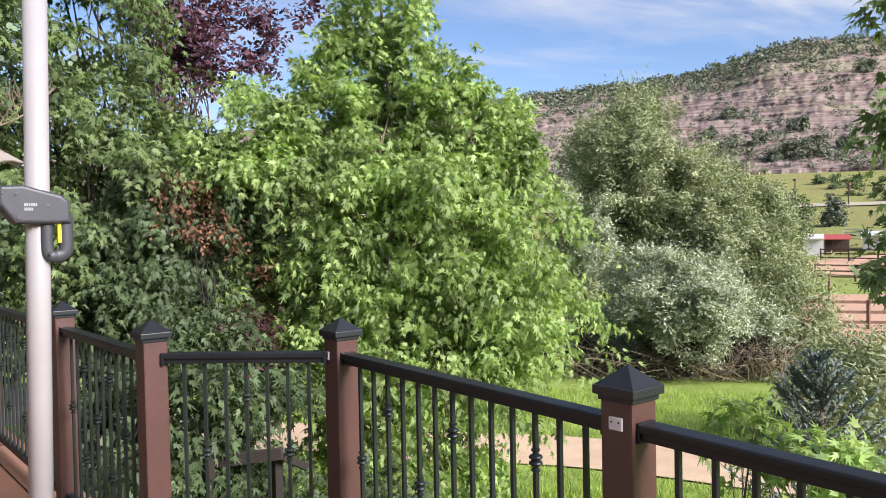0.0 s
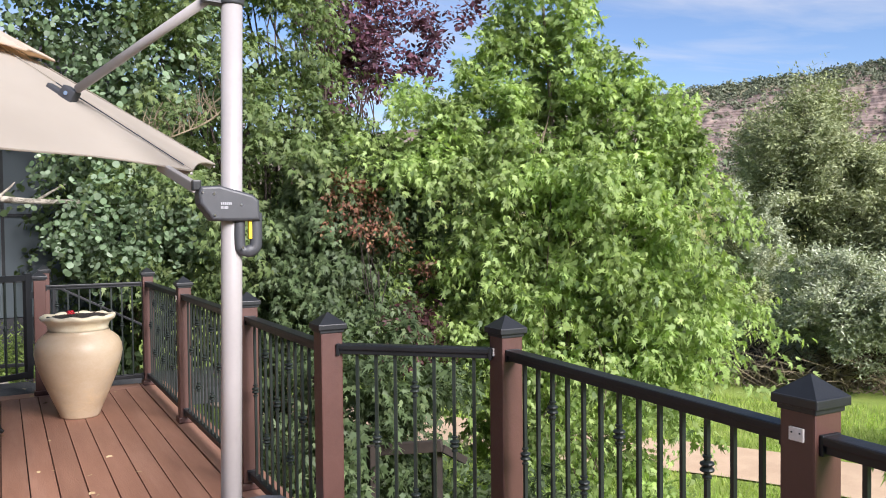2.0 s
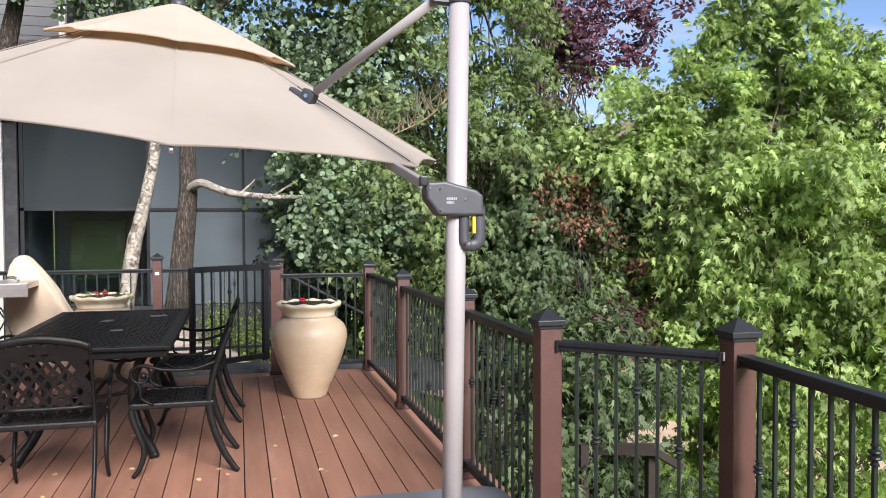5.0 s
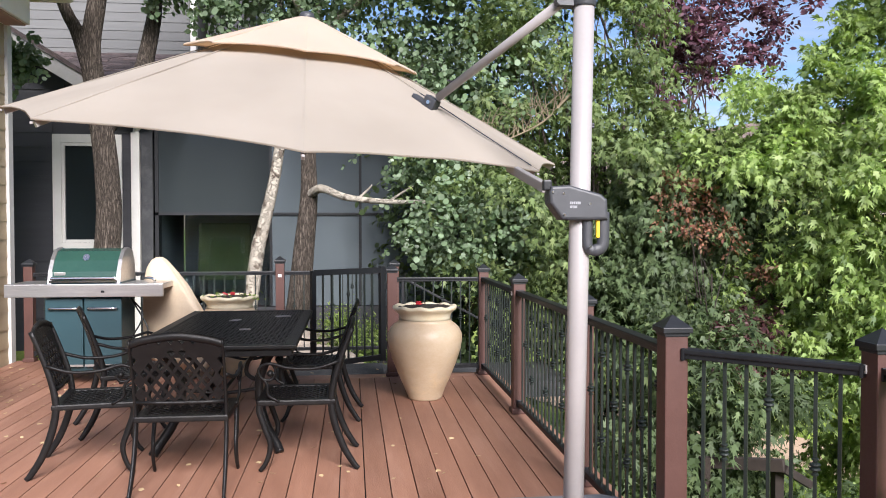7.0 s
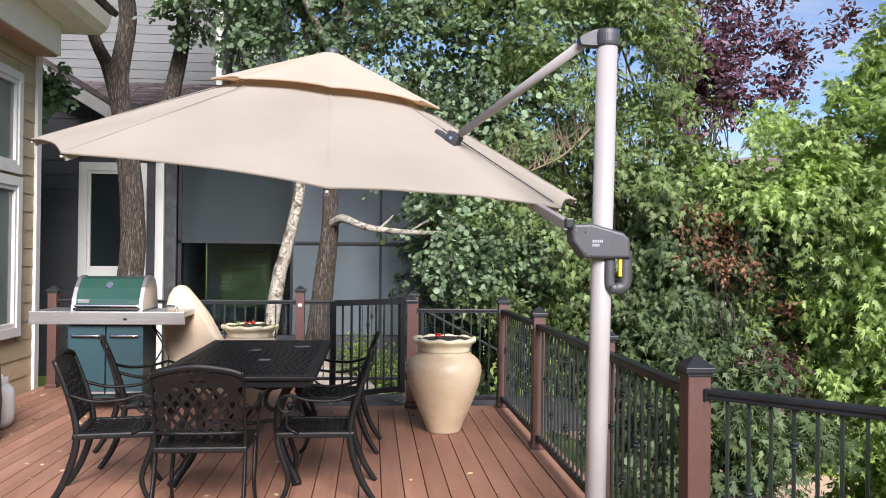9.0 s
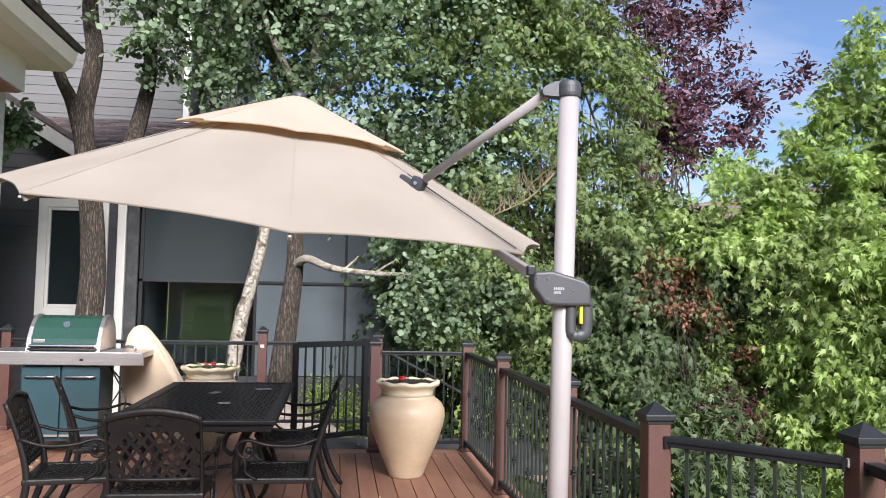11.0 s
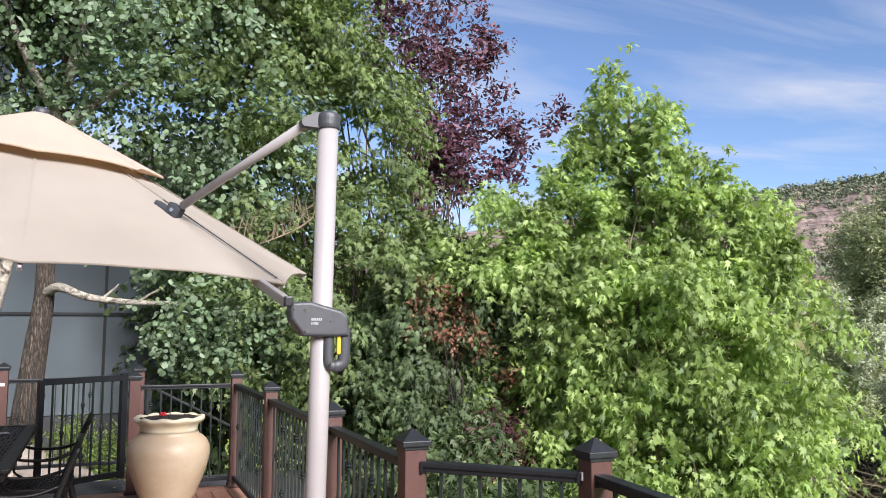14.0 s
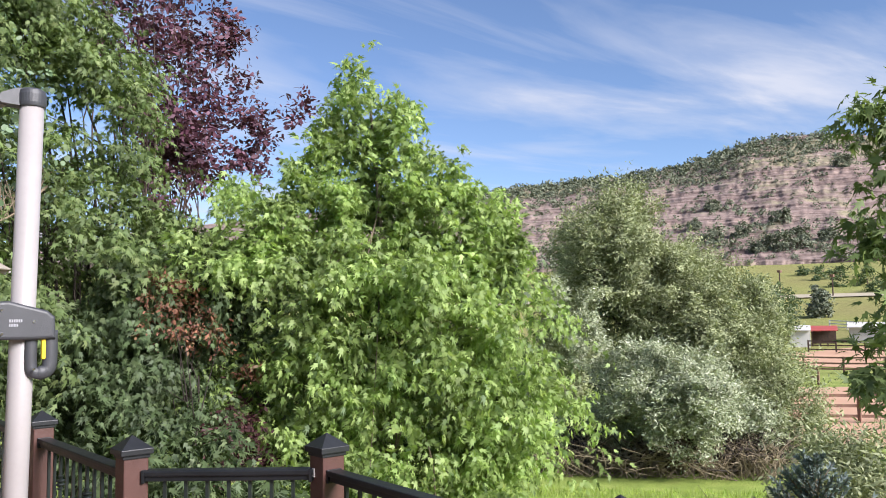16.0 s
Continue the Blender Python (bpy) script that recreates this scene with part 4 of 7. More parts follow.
foliage("crown", "round", L_ASPEN, old, [ball(-10, 10.6, 22, 1.3, 0.9), ball(-13, 10.4, 27, 1.8, 1.1), ball(-18, 10.2, 26, 1.6, 1.0), ball(-7, 10.2, 19.5, 0.9, 0.55), ball(-11, 10, 18.5, 0.6, 0.35), ball(-20.9, 10.9, 11.2, 0.12, 0.2), ball(-5, 10.4, 24, 1.2, 0.8), ball(-12.8, 10.5, 16.0, 0.25, 0.18), ball(-10.8, 10.5, 15.6, 0.36, 0.22), ball(-8.6, 10.5, 14.9, 0.40, 0.24), ball(-6.3, 10.5, 15.2, 0.42, 0.30), ball(-4.4, 10.5, 14.9, 0.36, 0.30), ball(-1.8, 10.4, 15.6, 0.42, 0.32)], 2300, 11, 0.07, rng, twig=0.3, droop=0.45, flutter=0.6)
# dark undergrowth beyond the far railing
tree("undergrowth", "dark shaded shrubs beyond the gate", at_az(8, 12), at_az(8, 12, 1.8), 0.06,
     [ball(5.5, 12.4, 1.5, 0.7, 1.0), ball(8, 12, -1, 1.1, 1.1), ball(11, 11.8, 0, 1.4, 1.2), ball(15, 11.6, -3, 1.4, 1.2), ball(8, 11.6, -6, 0.7, 0.6), ball(11, 11.2, -7, 1.2, 0.9), ball(12, 12.6, 6, 1.5, 1.3), ball(7, 13, 6, 1.2, 1.2), ball(19, 11.8, -3, 1.3, 1.1), ball(23, 11.8, -3.5, 1.3, 1.1), ball(27, 11.6, -3.5, 1.2, 1.1), ball(21, 11.9, 1.5, 1.2, 0.8), ball(26, 11.8, 1.5, 1.2, 0.7)],
     "round", L_DEEP, M_TWIG, 2400, 10, 0.085, 18, 12, category="shrub", twig=0.35)
# silvery willows down by the path
willow = tree("willow_bush", "big grey-green willow behind the path", at_az(54, 27), at_az(54, 27, 2.0), 0.14,
     crown_rows([(5.2, 53.0, 56.0), (4.2, 49.6, 57.4), (2.8, 47.6, 59.2), (1.4, 47.4, 51.0), (1.4, 53.8, 61.0), (0.0, 47.6, 50.6), (0.0, 54.6, 62.4), (-1.6, 47.8, 50.8), (-1.4, 56.0, 63.2), (-3.0, 48.0, 51.0), (-3.0, 57.2, 63.8), (-4.8, 48.6, 51.6), (-4.8, 58.4, 64.2), (-6.2, 59.4, 64.2)], 26.5, 0.95, 131, 1.6, 0.05, 0.95),
     "lance", L_OLIVE, M_DEADWOOD, 13000, 14, 0.12, 31, 30, category="bush", twig=0.42, droop=-0.35, inner=0.55, rough=0.25, upward=0.6, tight=0.16, bunch=22)
# the hollow's shade is put in as a layer of darker leaves
foliage("inner_crown", "lance", L_DEEP, willow, crown_rows([(2.0, 50.5, 56.0), (0.4, 50.2, 57.0), (-1.2, 50.0, 57.0), (-3.0, 50.0, 58.0), (-5.0, 50.0, 60.0), (-7.0, 49.0, 61.0)], 29.5, 0.9, 134, 0.2, 0.0), 1900, 12, 0.17, np.random.default_rng(134), twig=0.4, droop=0.2, inner=0.4, label="darker leaves standing in for the shade in the willow's hollow")
tree("willow_bush", "silver-leaved willow bush with tangled dry stems", at_az(56, 22), at_az(56, 22, -0.4), 0.10,
     crown_rows([(-2.9, 55.0, 57.4), (-3.9, 53.2, 59.4), (-5.2, 51.8, 60.6), (-6.4, 51.6, 61.2), (-7.1, 53.4, 61.6)], 22.0, 0.62, 132, 1.4, 0.06) + [ball(49.9, 23, 1.0, 0.5, 0.5), ball(50.4, 23, -0.4, 0.42, 0.4), ball(50.9, 22.6, -2.6, 0.4, 0.35)],
     "lance", L_SILVER, M_TWIG, 6000, 14, 0.10, 32, 26, category="bush", twig=0.34, droop=-0.15, inner=0.7, rough=0.25, upward=0.5, tight=0.13, bunch=20)
tree("willow_bush", "dull green willow beside the horse yard", at_az(63, 24), at_az(63, 24, -0.4), 0.07,
     [ball(63.4, 23.98, -6.16, 0.82, 0.79), ball(64.2, 23.4, -7.89, 0.7, 0.56), ball(62.2, 23.98, -4.24, 0.7, 0.79)],
     "lance", L_OLIVE, M_TWIG, 1100, 13, 0.115, 33, 12, category="bush", twig=0.42, droop=-0.2, inner=0.5)
# tangle of dry stems under the willow
rng = np.random.default_rng(8)
bm = fresh()
# stems further in are added near-black, as the shade behind the dry ones
dark = bmesh.new()
for i in range(1900):
    az = 46.5 + 16.5 * rng.random()
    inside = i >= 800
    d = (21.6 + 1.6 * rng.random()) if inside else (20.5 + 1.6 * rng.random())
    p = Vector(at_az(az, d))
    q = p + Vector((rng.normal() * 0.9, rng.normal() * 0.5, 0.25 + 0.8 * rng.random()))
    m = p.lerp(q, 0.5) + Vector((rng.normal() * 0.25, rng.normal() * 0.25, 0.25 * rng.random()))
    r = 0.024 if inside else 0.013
    tube(dark if inside else bm, smooth_line([p, m, q], 3), [r * (1 - 0.1 * k) for k in range(7)], 4, cap=False)
solid("dead_brush", dark, M_DEADWOOD, "near-black stems added to stand in for the shade under the willow", "brush", kind="stuff")
solid("dry_stems", bm, M_DRYTWIG, "tangle of dry tan stems under the willow", "brush", kind="stuff")


# ---- deck ----
EDGE = 1.17       # the field of boards ends here, under the east railing
BOARD = 0.1445
deck = thing("deck", "reddish brown composite plank deck", "floor", kind="structure")
# framing and space below as one outlined slab, their shade put into black
outline = [(-3.75, -3.2), (1.99, -3.2), (1.95, 0.2), (1.90, 2.57), (1.40, 3.12), (1.40, 7.94), (-0.75, 7.94), (-0.75, 9.25), (-3.75, 9.25)]


def prism(bm, outline, z0, z1):
    low = [bm.verts.new((x, y, z0)) for x, y in outline]
    high = [bm.verts.new((x, y, z1)) for x, y in outline]
    bm.faces.new(list(reversed(low)))
    bm.faces.new(high)
    n = len(outline)
    for k in range(n):
        bm.faces.new((low[k], low[(k + 1) % n], high[(k + 1) % n], high[k]))
    return bm


part("joists", prism(fresh(), outline, -0.30, -0.036), M_DARK, deck, "framing slab coloured black to stand in for shade between the boards")
# boards
x = EDGE
made = {}
while x > -3.74:
    x0 = max(x - BOARD, -3.745)
    y1 = 7.70 if x > -0.78 else 9.20
    key = (round(x - x0, 3), y1)
    if key not in made:
        bm = fresh()
        box(bm, 0.0, x - x0 - 0.0065, 0, y1 + 3.15, -0.032, 0.0, bevel=0.0025)
        made[key] = mesh_of("board", bm, M_BOARD)
    piece("board", made[key], deck, Matrix.Translation((x0, -3.15, 0)))
    x -= BOARD
for k in range(6):
    x0 = EDGE + 0.006 + k * BOARD
    y1 = 2.98 - (max(x0 + BOARD - 1.40, 0)) * 0.9
    if k < 2:
        bm = fresh()
        box(bm, 0, BOARD - 0.006 if k == 0 else 0.09, 0, 7.92 + 3.15, -0.032, 0.0, bevel=0.0025)
        part("rim_board", bm, M_RIM, deck).matrix_basis = Matrix.Translation((x0, -3.15, 0))
    else:
        bm = fresh()
        box(bm, 0, BOARD - 0.006, 0, y1 + 3.15, -0.032, 0.0, bevel=0.0025)
        part("board", bm, M_BOARD, deck).matrix_basis = Matrix.Translation((x0, -3.15, 0))
bm = fresh()
box(bm, -0.75, EDGE, 7.706, 7.92, -0.032, 0.0, bevel=0.0025)
part("rim_board", bm, M_RIM, deck)
bm = fresh()
for (xa, ya), (xb, yb) in zip(outline[1:-1], outline[2:]):
    bar(bm, (xa, ya, -0.17), (xb, yb, -0.17), 0.025, 0.27)
part("fascia", bm, M_RIM, deck)

# ---- railing ----
POST_TOP = 1.036


def railing_post(x, y, turn=0.0, plate=None, tall=0.0):
    root = thing("railing_post", "brown composite railing post with black pyramid cap", "post", pose(x, y, 0, 0, 0, turn), "railing posts")
    w = 0.048
    top = POST_TOP + tall
    part("sleeve", box(fresh(), -w, w, -w, w, 0.004, top, bevel=0.006), M_POST, root)
    bm = fresh()
    box(bm, -0.0530, 0.0530, -0.0530, 0.0530, top - 0.008, top + 0.012, bevel=0.003)
    box(bm, -0.063, 0.063, -0.063, 0.063, top + 0.006, top + 0.030, bevel=0.004)
    r = 0.0605
    vs = [bm.verts.new(v) for v in ((-r, -r, top + 0.029), (r, -r, top + 0.029), (r, r, top + 0.029), (-r, r, top + 0.029), (0, 0, top + 0.078))]
    for k in range(4):
        bm.faces.new((vs[k], vs[(k + 1) % 4], vs[4]))
    part("cap", bm, M_BLACK, root, "black pyramid cap")
    bm = fresh()
    box(bm, -0.062, 0.062, -0.062, 0.062, 0.002, 0.045, bevel=0.008)
    part("skirt", bm, M_POST, root)
    if plate:
        bm = fresh()
        px, py, pz, a = plate
        box(bm, -0.020, 0.020, -0.004, 0.004, -0.016, 0.016, pose(px, py, pz, 0, 0, a), 0.002)
        plate_ob = part("bracket_plate", bm, M_LABEL, root, "small white bracket plate")
        bm = fresh()
        for s in (-0.011, 0.011):
            box(bm, s - 0.002, s + 0.002, -0.0055, -0.004, 0.002, 0.006, pose(px, py, pz, 0, 0, a))
        part("screw", bm, M_BLACK, plate_ob)
    return root


def baluster_meshes():
    made = []
    for knots in ((), (0.58,), (0.80, 0.35)):
        bm = fresh()
        box(bm, -0.0064, 0.0064, -0.0064, 0.0064, 0.10, 0.945)
        base = mesh_of("baluster", bm, M_BALUSTER)
        collars = []
        for z in knots:
            bm = fresh()
            lathe(bm, [(0.0085, z - 0.034), (0.0130, z - 0.032), (0.0130, z - 0.026), (0.0088, z - 0.023), (0.0088, z - 0.017), (0.0180, z - 0.013), (0.0205, z - 0.009), (0.0180, z - 0.004), (0.0110, z), (0.0180, z + 0.004), (0.0205, z + 0.009), (0.0180, z + 0.013), (0.0088, z + 0.017), (0.0088, z + 0.023), (0.0130, z + 0.026), (0.0130, z + 0.032), (0.0085, z + 0.034)], 12)
            collars.append(mesh_of("collar", bm, M_BALUSTER))
        made.append((base, collars))
    return made


BALUSTERS = baluster_meshes()


def railing(a, b, count, first=0, gap=0.048, label="black metal railing with collared balusters"):
    """A panel between two posts; first: which of the balusters carries the first collar."""
    a, b = Vector((*a, 0)), Vector((*b, 0))
    d = (b - a).normalized()
    a, b = a + d * gap, b - d * gap
    ang = math.degrees(math.atan2(d.y, d.x))
    root = thing("railing", label, "railing", pose(a.x, a.y, 0, 0, 0, ang), "railing panels")
    l = (b - a).length
    bm = fresh()
    box(bm, 0, l, -0.030, 0.030, 0.957, 0.980, bevel=0.006)
    box(bm, 0, l, -0.022, 0.022, 0.938, 0.962, bevel=0.003)
    part("top_rail", bm, M_RAIL, root)
    bm = fresh()
    box(bm, 0, l, -0.020, 0.020, 0.072, 0.108, bevel=0.004)
    part("bottom_rail", bm, M_RAIL, root)
    for s in (0.0, l - 0.018):
        part("bracket", box(fresh(), s, s + 0.018, -0.026, 0.026, 0.060, 0.116, bevel=0.003), M_RAIL, root)
        part("bracket", box(fresh(), s, s + 0.012, -0.0315, 0.0315, 0.932, 0.982, bevel=0.003), M_RAIL, root)
    for i in range(count):
        x = l * (i + 1) / (count + 1)
        k = i - first
        kind = 0 if k % 2 else (1 if (k // 2) % 2 == 0 else 2)
        base, collars = BALUSTERS[kind]
        ob = piece("baluster", base, root, Matrix.Translation((x, 0, 0)))
        for c in collars:
            piece("collar", c, ob, Matrix())
    return root


PA, PB, PC, PD, PE, PF = (1.25, 7.80), (1.25, 6.08), (1.25, 4.28), (1.25, 3.00), (1.807, 2.475), (1.713, 1.018)
PG, PH, PI = (0.335, 7.80), (-0.87, 9.12), (-3.58, 9.12)
PZ = (1.62, -0.48)
railing_post(*PA)
railing_post(*PB, plate=(-0.049, 0.03, 0.95, -90))
railing_post(*PC)
railing_post(*PD)
railing_post(*PE, plate=(-0.049, 0.03, 0.965, -90))
railing_post(*PF, plate=(-0.049, 0.0, 0.975, -90))
railing_post(*PZ)
railing_post(*PG)
railing_post(*PH, plate=(0.0, -0.049, 0.93, 0), tall=0.04)
railing_post(*PI, tall=0.02)
railing(PA, PB, 14, 0)
railing(PB, PC, 15, 1)
railing(PC, PD, 11, 0)
railing(PD, PE, 7, 1)
railing(PE, PF, 13, 0)
railing(PF, PZ, 13, 1)
railing(PG, PA, 8, 2)
railing(PI, PH, 22, 0)
railing(PH, (0.43, 9.12), 10, 0)
railing_post(0.43, 9.12)


# ---- glass ----
def glass_material(name, tint, rough=0.02):
    m = bpy.data.materials.new(name)
    m.use_nodes = True
    t = m.node_tree
    bsdf = t.nodes["Principled BSDF"]
    bsdf.inputs["Base Color"].default_value = (*tint, 1)
    bsdf.inputs["Roughness"].default_value = rough
    bsdf.inputs["IOR"].default_value = 1.5
    bsdf.inputs["Specular IOR Level"].default_value = 0.55
    tc = t.nodes.new("ShaderNodeTexCoord")
    wave = node(t, "ShaderNodeTexNoise", Scale=1.2, Detail=2)
    t.links.new(tc.outputs["Object"], wave.inputs["Vector"])
    b = node(t, "ShaderNodeBump", Strength=0.05, Distance=0.02)
    t.links.new(wave.outputs[0], b.inputs["Height"])
    t.links.new(b.outputs[0], bsdf.inputs["Normal"])
    return m


M_GLASS = glass_material("dark_window_glass", (0.012, 0.017, 0.019))
# pale base colour for curtains, with the sky's reflection painted in
M_PALEGLASS = glass_material("curtain_and_reflection_glass", (0.135, 0.165, 0.150), 0.05)
# blue-grey base colour carries a painted reflection of the sky
M_SKYPANE = glass_material("sky_reflection_glass", (0.105, 0.125, 0.138), 0.22)
M_DARKGLASS = glass_material("dark_porch_glass", (0.030, 0.036, 0.038), 0.10)
M_DARKGLASS.node_tree.nodes["Principled BSDF"].inputs["Specular IOR Level"].default_value = 0.3
M_CLEAR = glass_material("clear_porch_glass", (0.62, 0.68, 0.70))
M_CLEAR.node_tree.nodes["Principled BSDF"].inputs["Transmission Weight"].default_value = 1.0
M_INSIDE = surface("porch_inside_paint", (0.23, 0.26, 0.265), (0.19, 0.21, 0.22), 0.6, 0.8, 0.1)
M_GREENCLOTH = surface("green_cushion_cloth", (0.075, 0.105, 0.036), (0.060, 0.085, 0.029), 0.2, 0.85, 0.3)


def lap_boards(parent, material, m, length, rows, expose, thick=0.016, holes=()):
    """Lap siding: boards that lean out at their lower edge, left open where a window stands. m puts x along the wall, y outward."""
    made = {}
    for i in range(rows):
        z = i * expose
        spans = [(0.0, length)]
        for x0, x1, z0, z1 in holes:
            if z + expose > z0 + 0.01 and z < z1 - 0.01:
                spans = [s for a, b in spans for s in ((a, min(b, x0)), (max(a, x1), b)) if s[1] - s[0] > 0.02]
        for a, b in spans:
            key = round(b - a, 3)
            if key not in made:
                bm = fresh()
                vs = [bm.verts.new(v) for v in ((0, 0.0, 0), (b - a, 0.0, 0), (b - a, thick, 0), (0, thick, 0), (0, 0.0, expose + 0.02), (b - a, 0.0, expose + 0.02), (b - a, 0.003, expose + 0.02), (0, 0.003, expose + 0.02))]
                for f in ((3, 2, 1, 0), (4, 5, 6, 7), (0, 1, 5, 4), (1, 2, 6, 5), (2, 3, 7, 6), (3, 0, 4, 7)):
                    bm.faces.new([vs[k] for k in f])
                made[key] = mesh_of("siding_board", bm, material)
            piece("siding_board", made[key], parent, m @ Matrix.Translation((a, 0, z)))


def window(name, label, m, w, h, frame_w=0.09, bars=(), glass=None):
    """A framed window: m puts x along the wall, y outward, z up, at its lower corner."""
    root = thing(name, label, "window", m, kind="structure")
    bm = fresh()
    box(bm, -frame_w, 0, 0, 0.035, -frame_w, h + frame_w, bevel=0.004)
    box(bm, w, w + frame_w, 0, 0.035, -frame_w, h + frame_w, bevel=0.004)
    box(bm, 0, w, 0, 0.035, h, h + frame_w, bevel=0.004)
    box(bm, 0, w, 0, 0.035, -frame_w, 0, bevel=0.004)
    part("casing", bm, M_WHITE, root, "white painted casing")
    bm = fresh()
    f = 0.045
    box(bm, 0.001, f, -0.03, 0.02, 0.001, h - 0.001, bevel=0.004)
    box(bm, w - f, w - 0.001, -0.03, 0.02, 0.001, h - 0.001, bevel=0.004)
    box(bm, f, w - f, -0.03, 0.02, h - f, h - 0.001, bevel=0.004)
    box(bm, f, w - f, -0.03, 0.02, 0.001, f, bevel=0.004)
    for z in bars:
        box(bm, f, w - f, -0.028, 0.022, z - 0.025, z + 0.025, bevel=0.003)
    part("window_frame", bm, M_WHITE, root)
    edges = [f] + [z for z in bars] + [h - f]
    for z0, z1 in zip(edges, edges[1:]):
        bm = fresh()
        box(bm, f, w - f, -0.020, -0.012, z0, z1)
        part("pane", bm, glass or M_GLASS, root, "reflecting glass")
    return root


# ---- the house that the deck belongs to ----
WALL = -3.75
house = thing("house_wall", "tan lap-sided house wall beside the deck", "wall", kind="structure")
bm = fresh()
box(bm, WALL - 0.20, WALL - 0.03, 6.5, 9.06, LOW - 0.3, 3.9)
box(bm, WALL - 4.0, WALL - 0.20, 8.86, 9.06, LOW - 0.3, 3.9)
part("wall_core", bm, M_TAN, house)
side = Matrix(((0, 1, 0, WALL - 0.03), (1, 0, 0, 6.5), (0, 0, 1, -0.22), (0, 0, 0, 1)))
lap_boards(house, M_TAN, side, 2.54, 21, 0.196, holes=((0.72, 2.13, 0.62 + 0.22, 3.42 + 0.22),))
bm = fresh()
box(bm, WALL - 0.10, WALL + 0.012, 9.045, 9.14, -0.4, 3.66, bevel=0.004)
box(bm, WALL - 0.02, WALL + 0.014, 9.02, 9.05, -0.4, 3.66)
part("corner_trim", bm, M_WHITE, house, "white corner board")
to_wall = Matrix(((0, 1, 0, WALL), (1, 0, 0, 0), (0, 0, 1, 0), (0, 0, 0, 1)))
window("window_1", "tall white-framed window in the tan wall", to_wall @ Matrix.Translation((7.33, -0.005, 0.72)), 1.20, 1.46, 0.10, glass=M_PALEGLASS)
window("window_2", "white-framed transom window over the tall window", to_wall @ Matrix.Translation((7.33, -0.005, 2.40)), 1.20, 0.88, 0.09, glass=M_PALEGLASS)
eave = thing("eave", "cream-white eave and gutter of the house", "eave", kind="structure")
bm = fresh()
box(bm, WALL - 0.3, -3.50, 6.3, 9.02, 3.66, 4.02, bevel=0.006)
part("frieze", bm, M_EAVE, eave)
bm = fresh()
box(bm, WALL + 0.02, -3.53, 6.3, 8.98, 3.640, 3.657)
part("soffit", bm, M_SOFFIT, eave, "brown boarded soffit")
bm = prism(fresh(), [(-8.0, 4.02), (-3.22, 4.02), (-3.14, 4.10), (-3.10, 4.24), (-3.16, 4.27), (-8.0, 6.3)], 0, 3.25)
bmesh.ops.transform(bm, matrix=Matrix(((1, 0, 0, 0), (0, 0, 1, 6.2), (0, 1, 0, 0), (0, 0, 0, 1))), verts=bm.verts)
part("roof_edge", bm, M_EAVE, eave)
bm = prism(fresh(), [(-3.10, 4.275), (-8.0, 6.32), (-8.0, 6.38), (-3.06, 4.33)], 0, 3.4)
bmesh.ops.transform(bm, matrix=Matrix(((1, 0, 0, 0), (0, 0, 1, 6.2), (0, 1, 0, 0), (0, 0, 0, 1))), verts=bm.verts)
part("roof", bm, M_SHINGLE, eave)
# two-storey body of the same house, beside and behind the deck
body = thing("house_body", "two-storey tan body of the house", "house", kind="structure")
bm = fresh()
box(bm, -12.0, 3.0, -13.0, -6.0, LOW - 0.3, 3.6)
part("wall", bm, M_TAN, body)
bm = fresh()
ends = [[bm.verts.new((x, y, z)) for y, z in ((-13.4, 3.5), (-5.6, 3.5), (-5.6, 3.7), (-9.5, 5.2), (-13.4, 3.7))] for x in (-12.4, 3.4)]
bm.faces.new(ends[0])
bm.faces.new(list(reversed(ends[1])))
for k in range(5):
    bm.faces.new((ends[0][k], ends[1][k], ends[1][(k + 1) % 5], ends[0][(k + 1) % 5]))
part("roof", bm, M_SHINGLE, body)
bm = fresh()
box(bm, -8.0, -3.96, 6.52, 8.85, LOW - 0.3, 3.9)
part("wing", bm, M_TAN, body)

# ---- neighbour's house ----
NY = 12.0
nb = thing("neighbour_house", "charcoal and grey lap-sided neighbouring house", "house", kind="structure")
bm = fresh()
prism(bm, [(-9.0, -1.6), (-2.93, -1.6), (-2.93, 2.92), (-5.9, 4.70), (-9.0, 6.56)], 0, 0.5)
bmesh.ops.transform(bm, matrix=Matrix(((1, 0, 0, 0), (0, 0, 1, NY), (0, 1, 0, 0), (0, 0, 0, 1))), verts=bm.verts)
part("lower_wall", bm, M_DARKSID, nb)
face_s = Matrix(((1, 0, 0, -7.2), (0, -1, 0, NY), (0, 0, 1, -0.85), (0, 0, 0, 1)))
lap_boards(nb, M_DARKSID, face_s, 3.98, 19, 0.205, holes=((7.2 - 4.33, 7.2 - 3.37, 1.10 + 0.85, 2.86 + 0.85),))
for k in range(19, 29):
    reach = -5.9 + (4.70 + 0.85 - 0.205 * (k + 1)) / 0.60 + 7.2
    lap_boards(nb, M_DARKSID, face_s @ Matrix.Translation((0, 0, 0.205 * k)), min(3.98, reach), 1, 0.205)
to_nb = Matrix(((1, 0, 0, 0), (0, -1, 0, NY - 0.016), (0, 0, 1, 0), (0, 0, 0, 1)))
window("window_3", "white-cased narrow window in the charcoal wall", to_nb @ Matrix.Translation((-4.20, 0, 1.26)), 0.72, 1.44, 0.12)
bm = fresh()
box(bm, -3.22, -3.10, NY - 0.11, NY - 0.02, -0.8, 2.85, bevel=0.012)
part("downpipe", bm, M_WHITE, nb, "white downpipe")
bm = fresh()
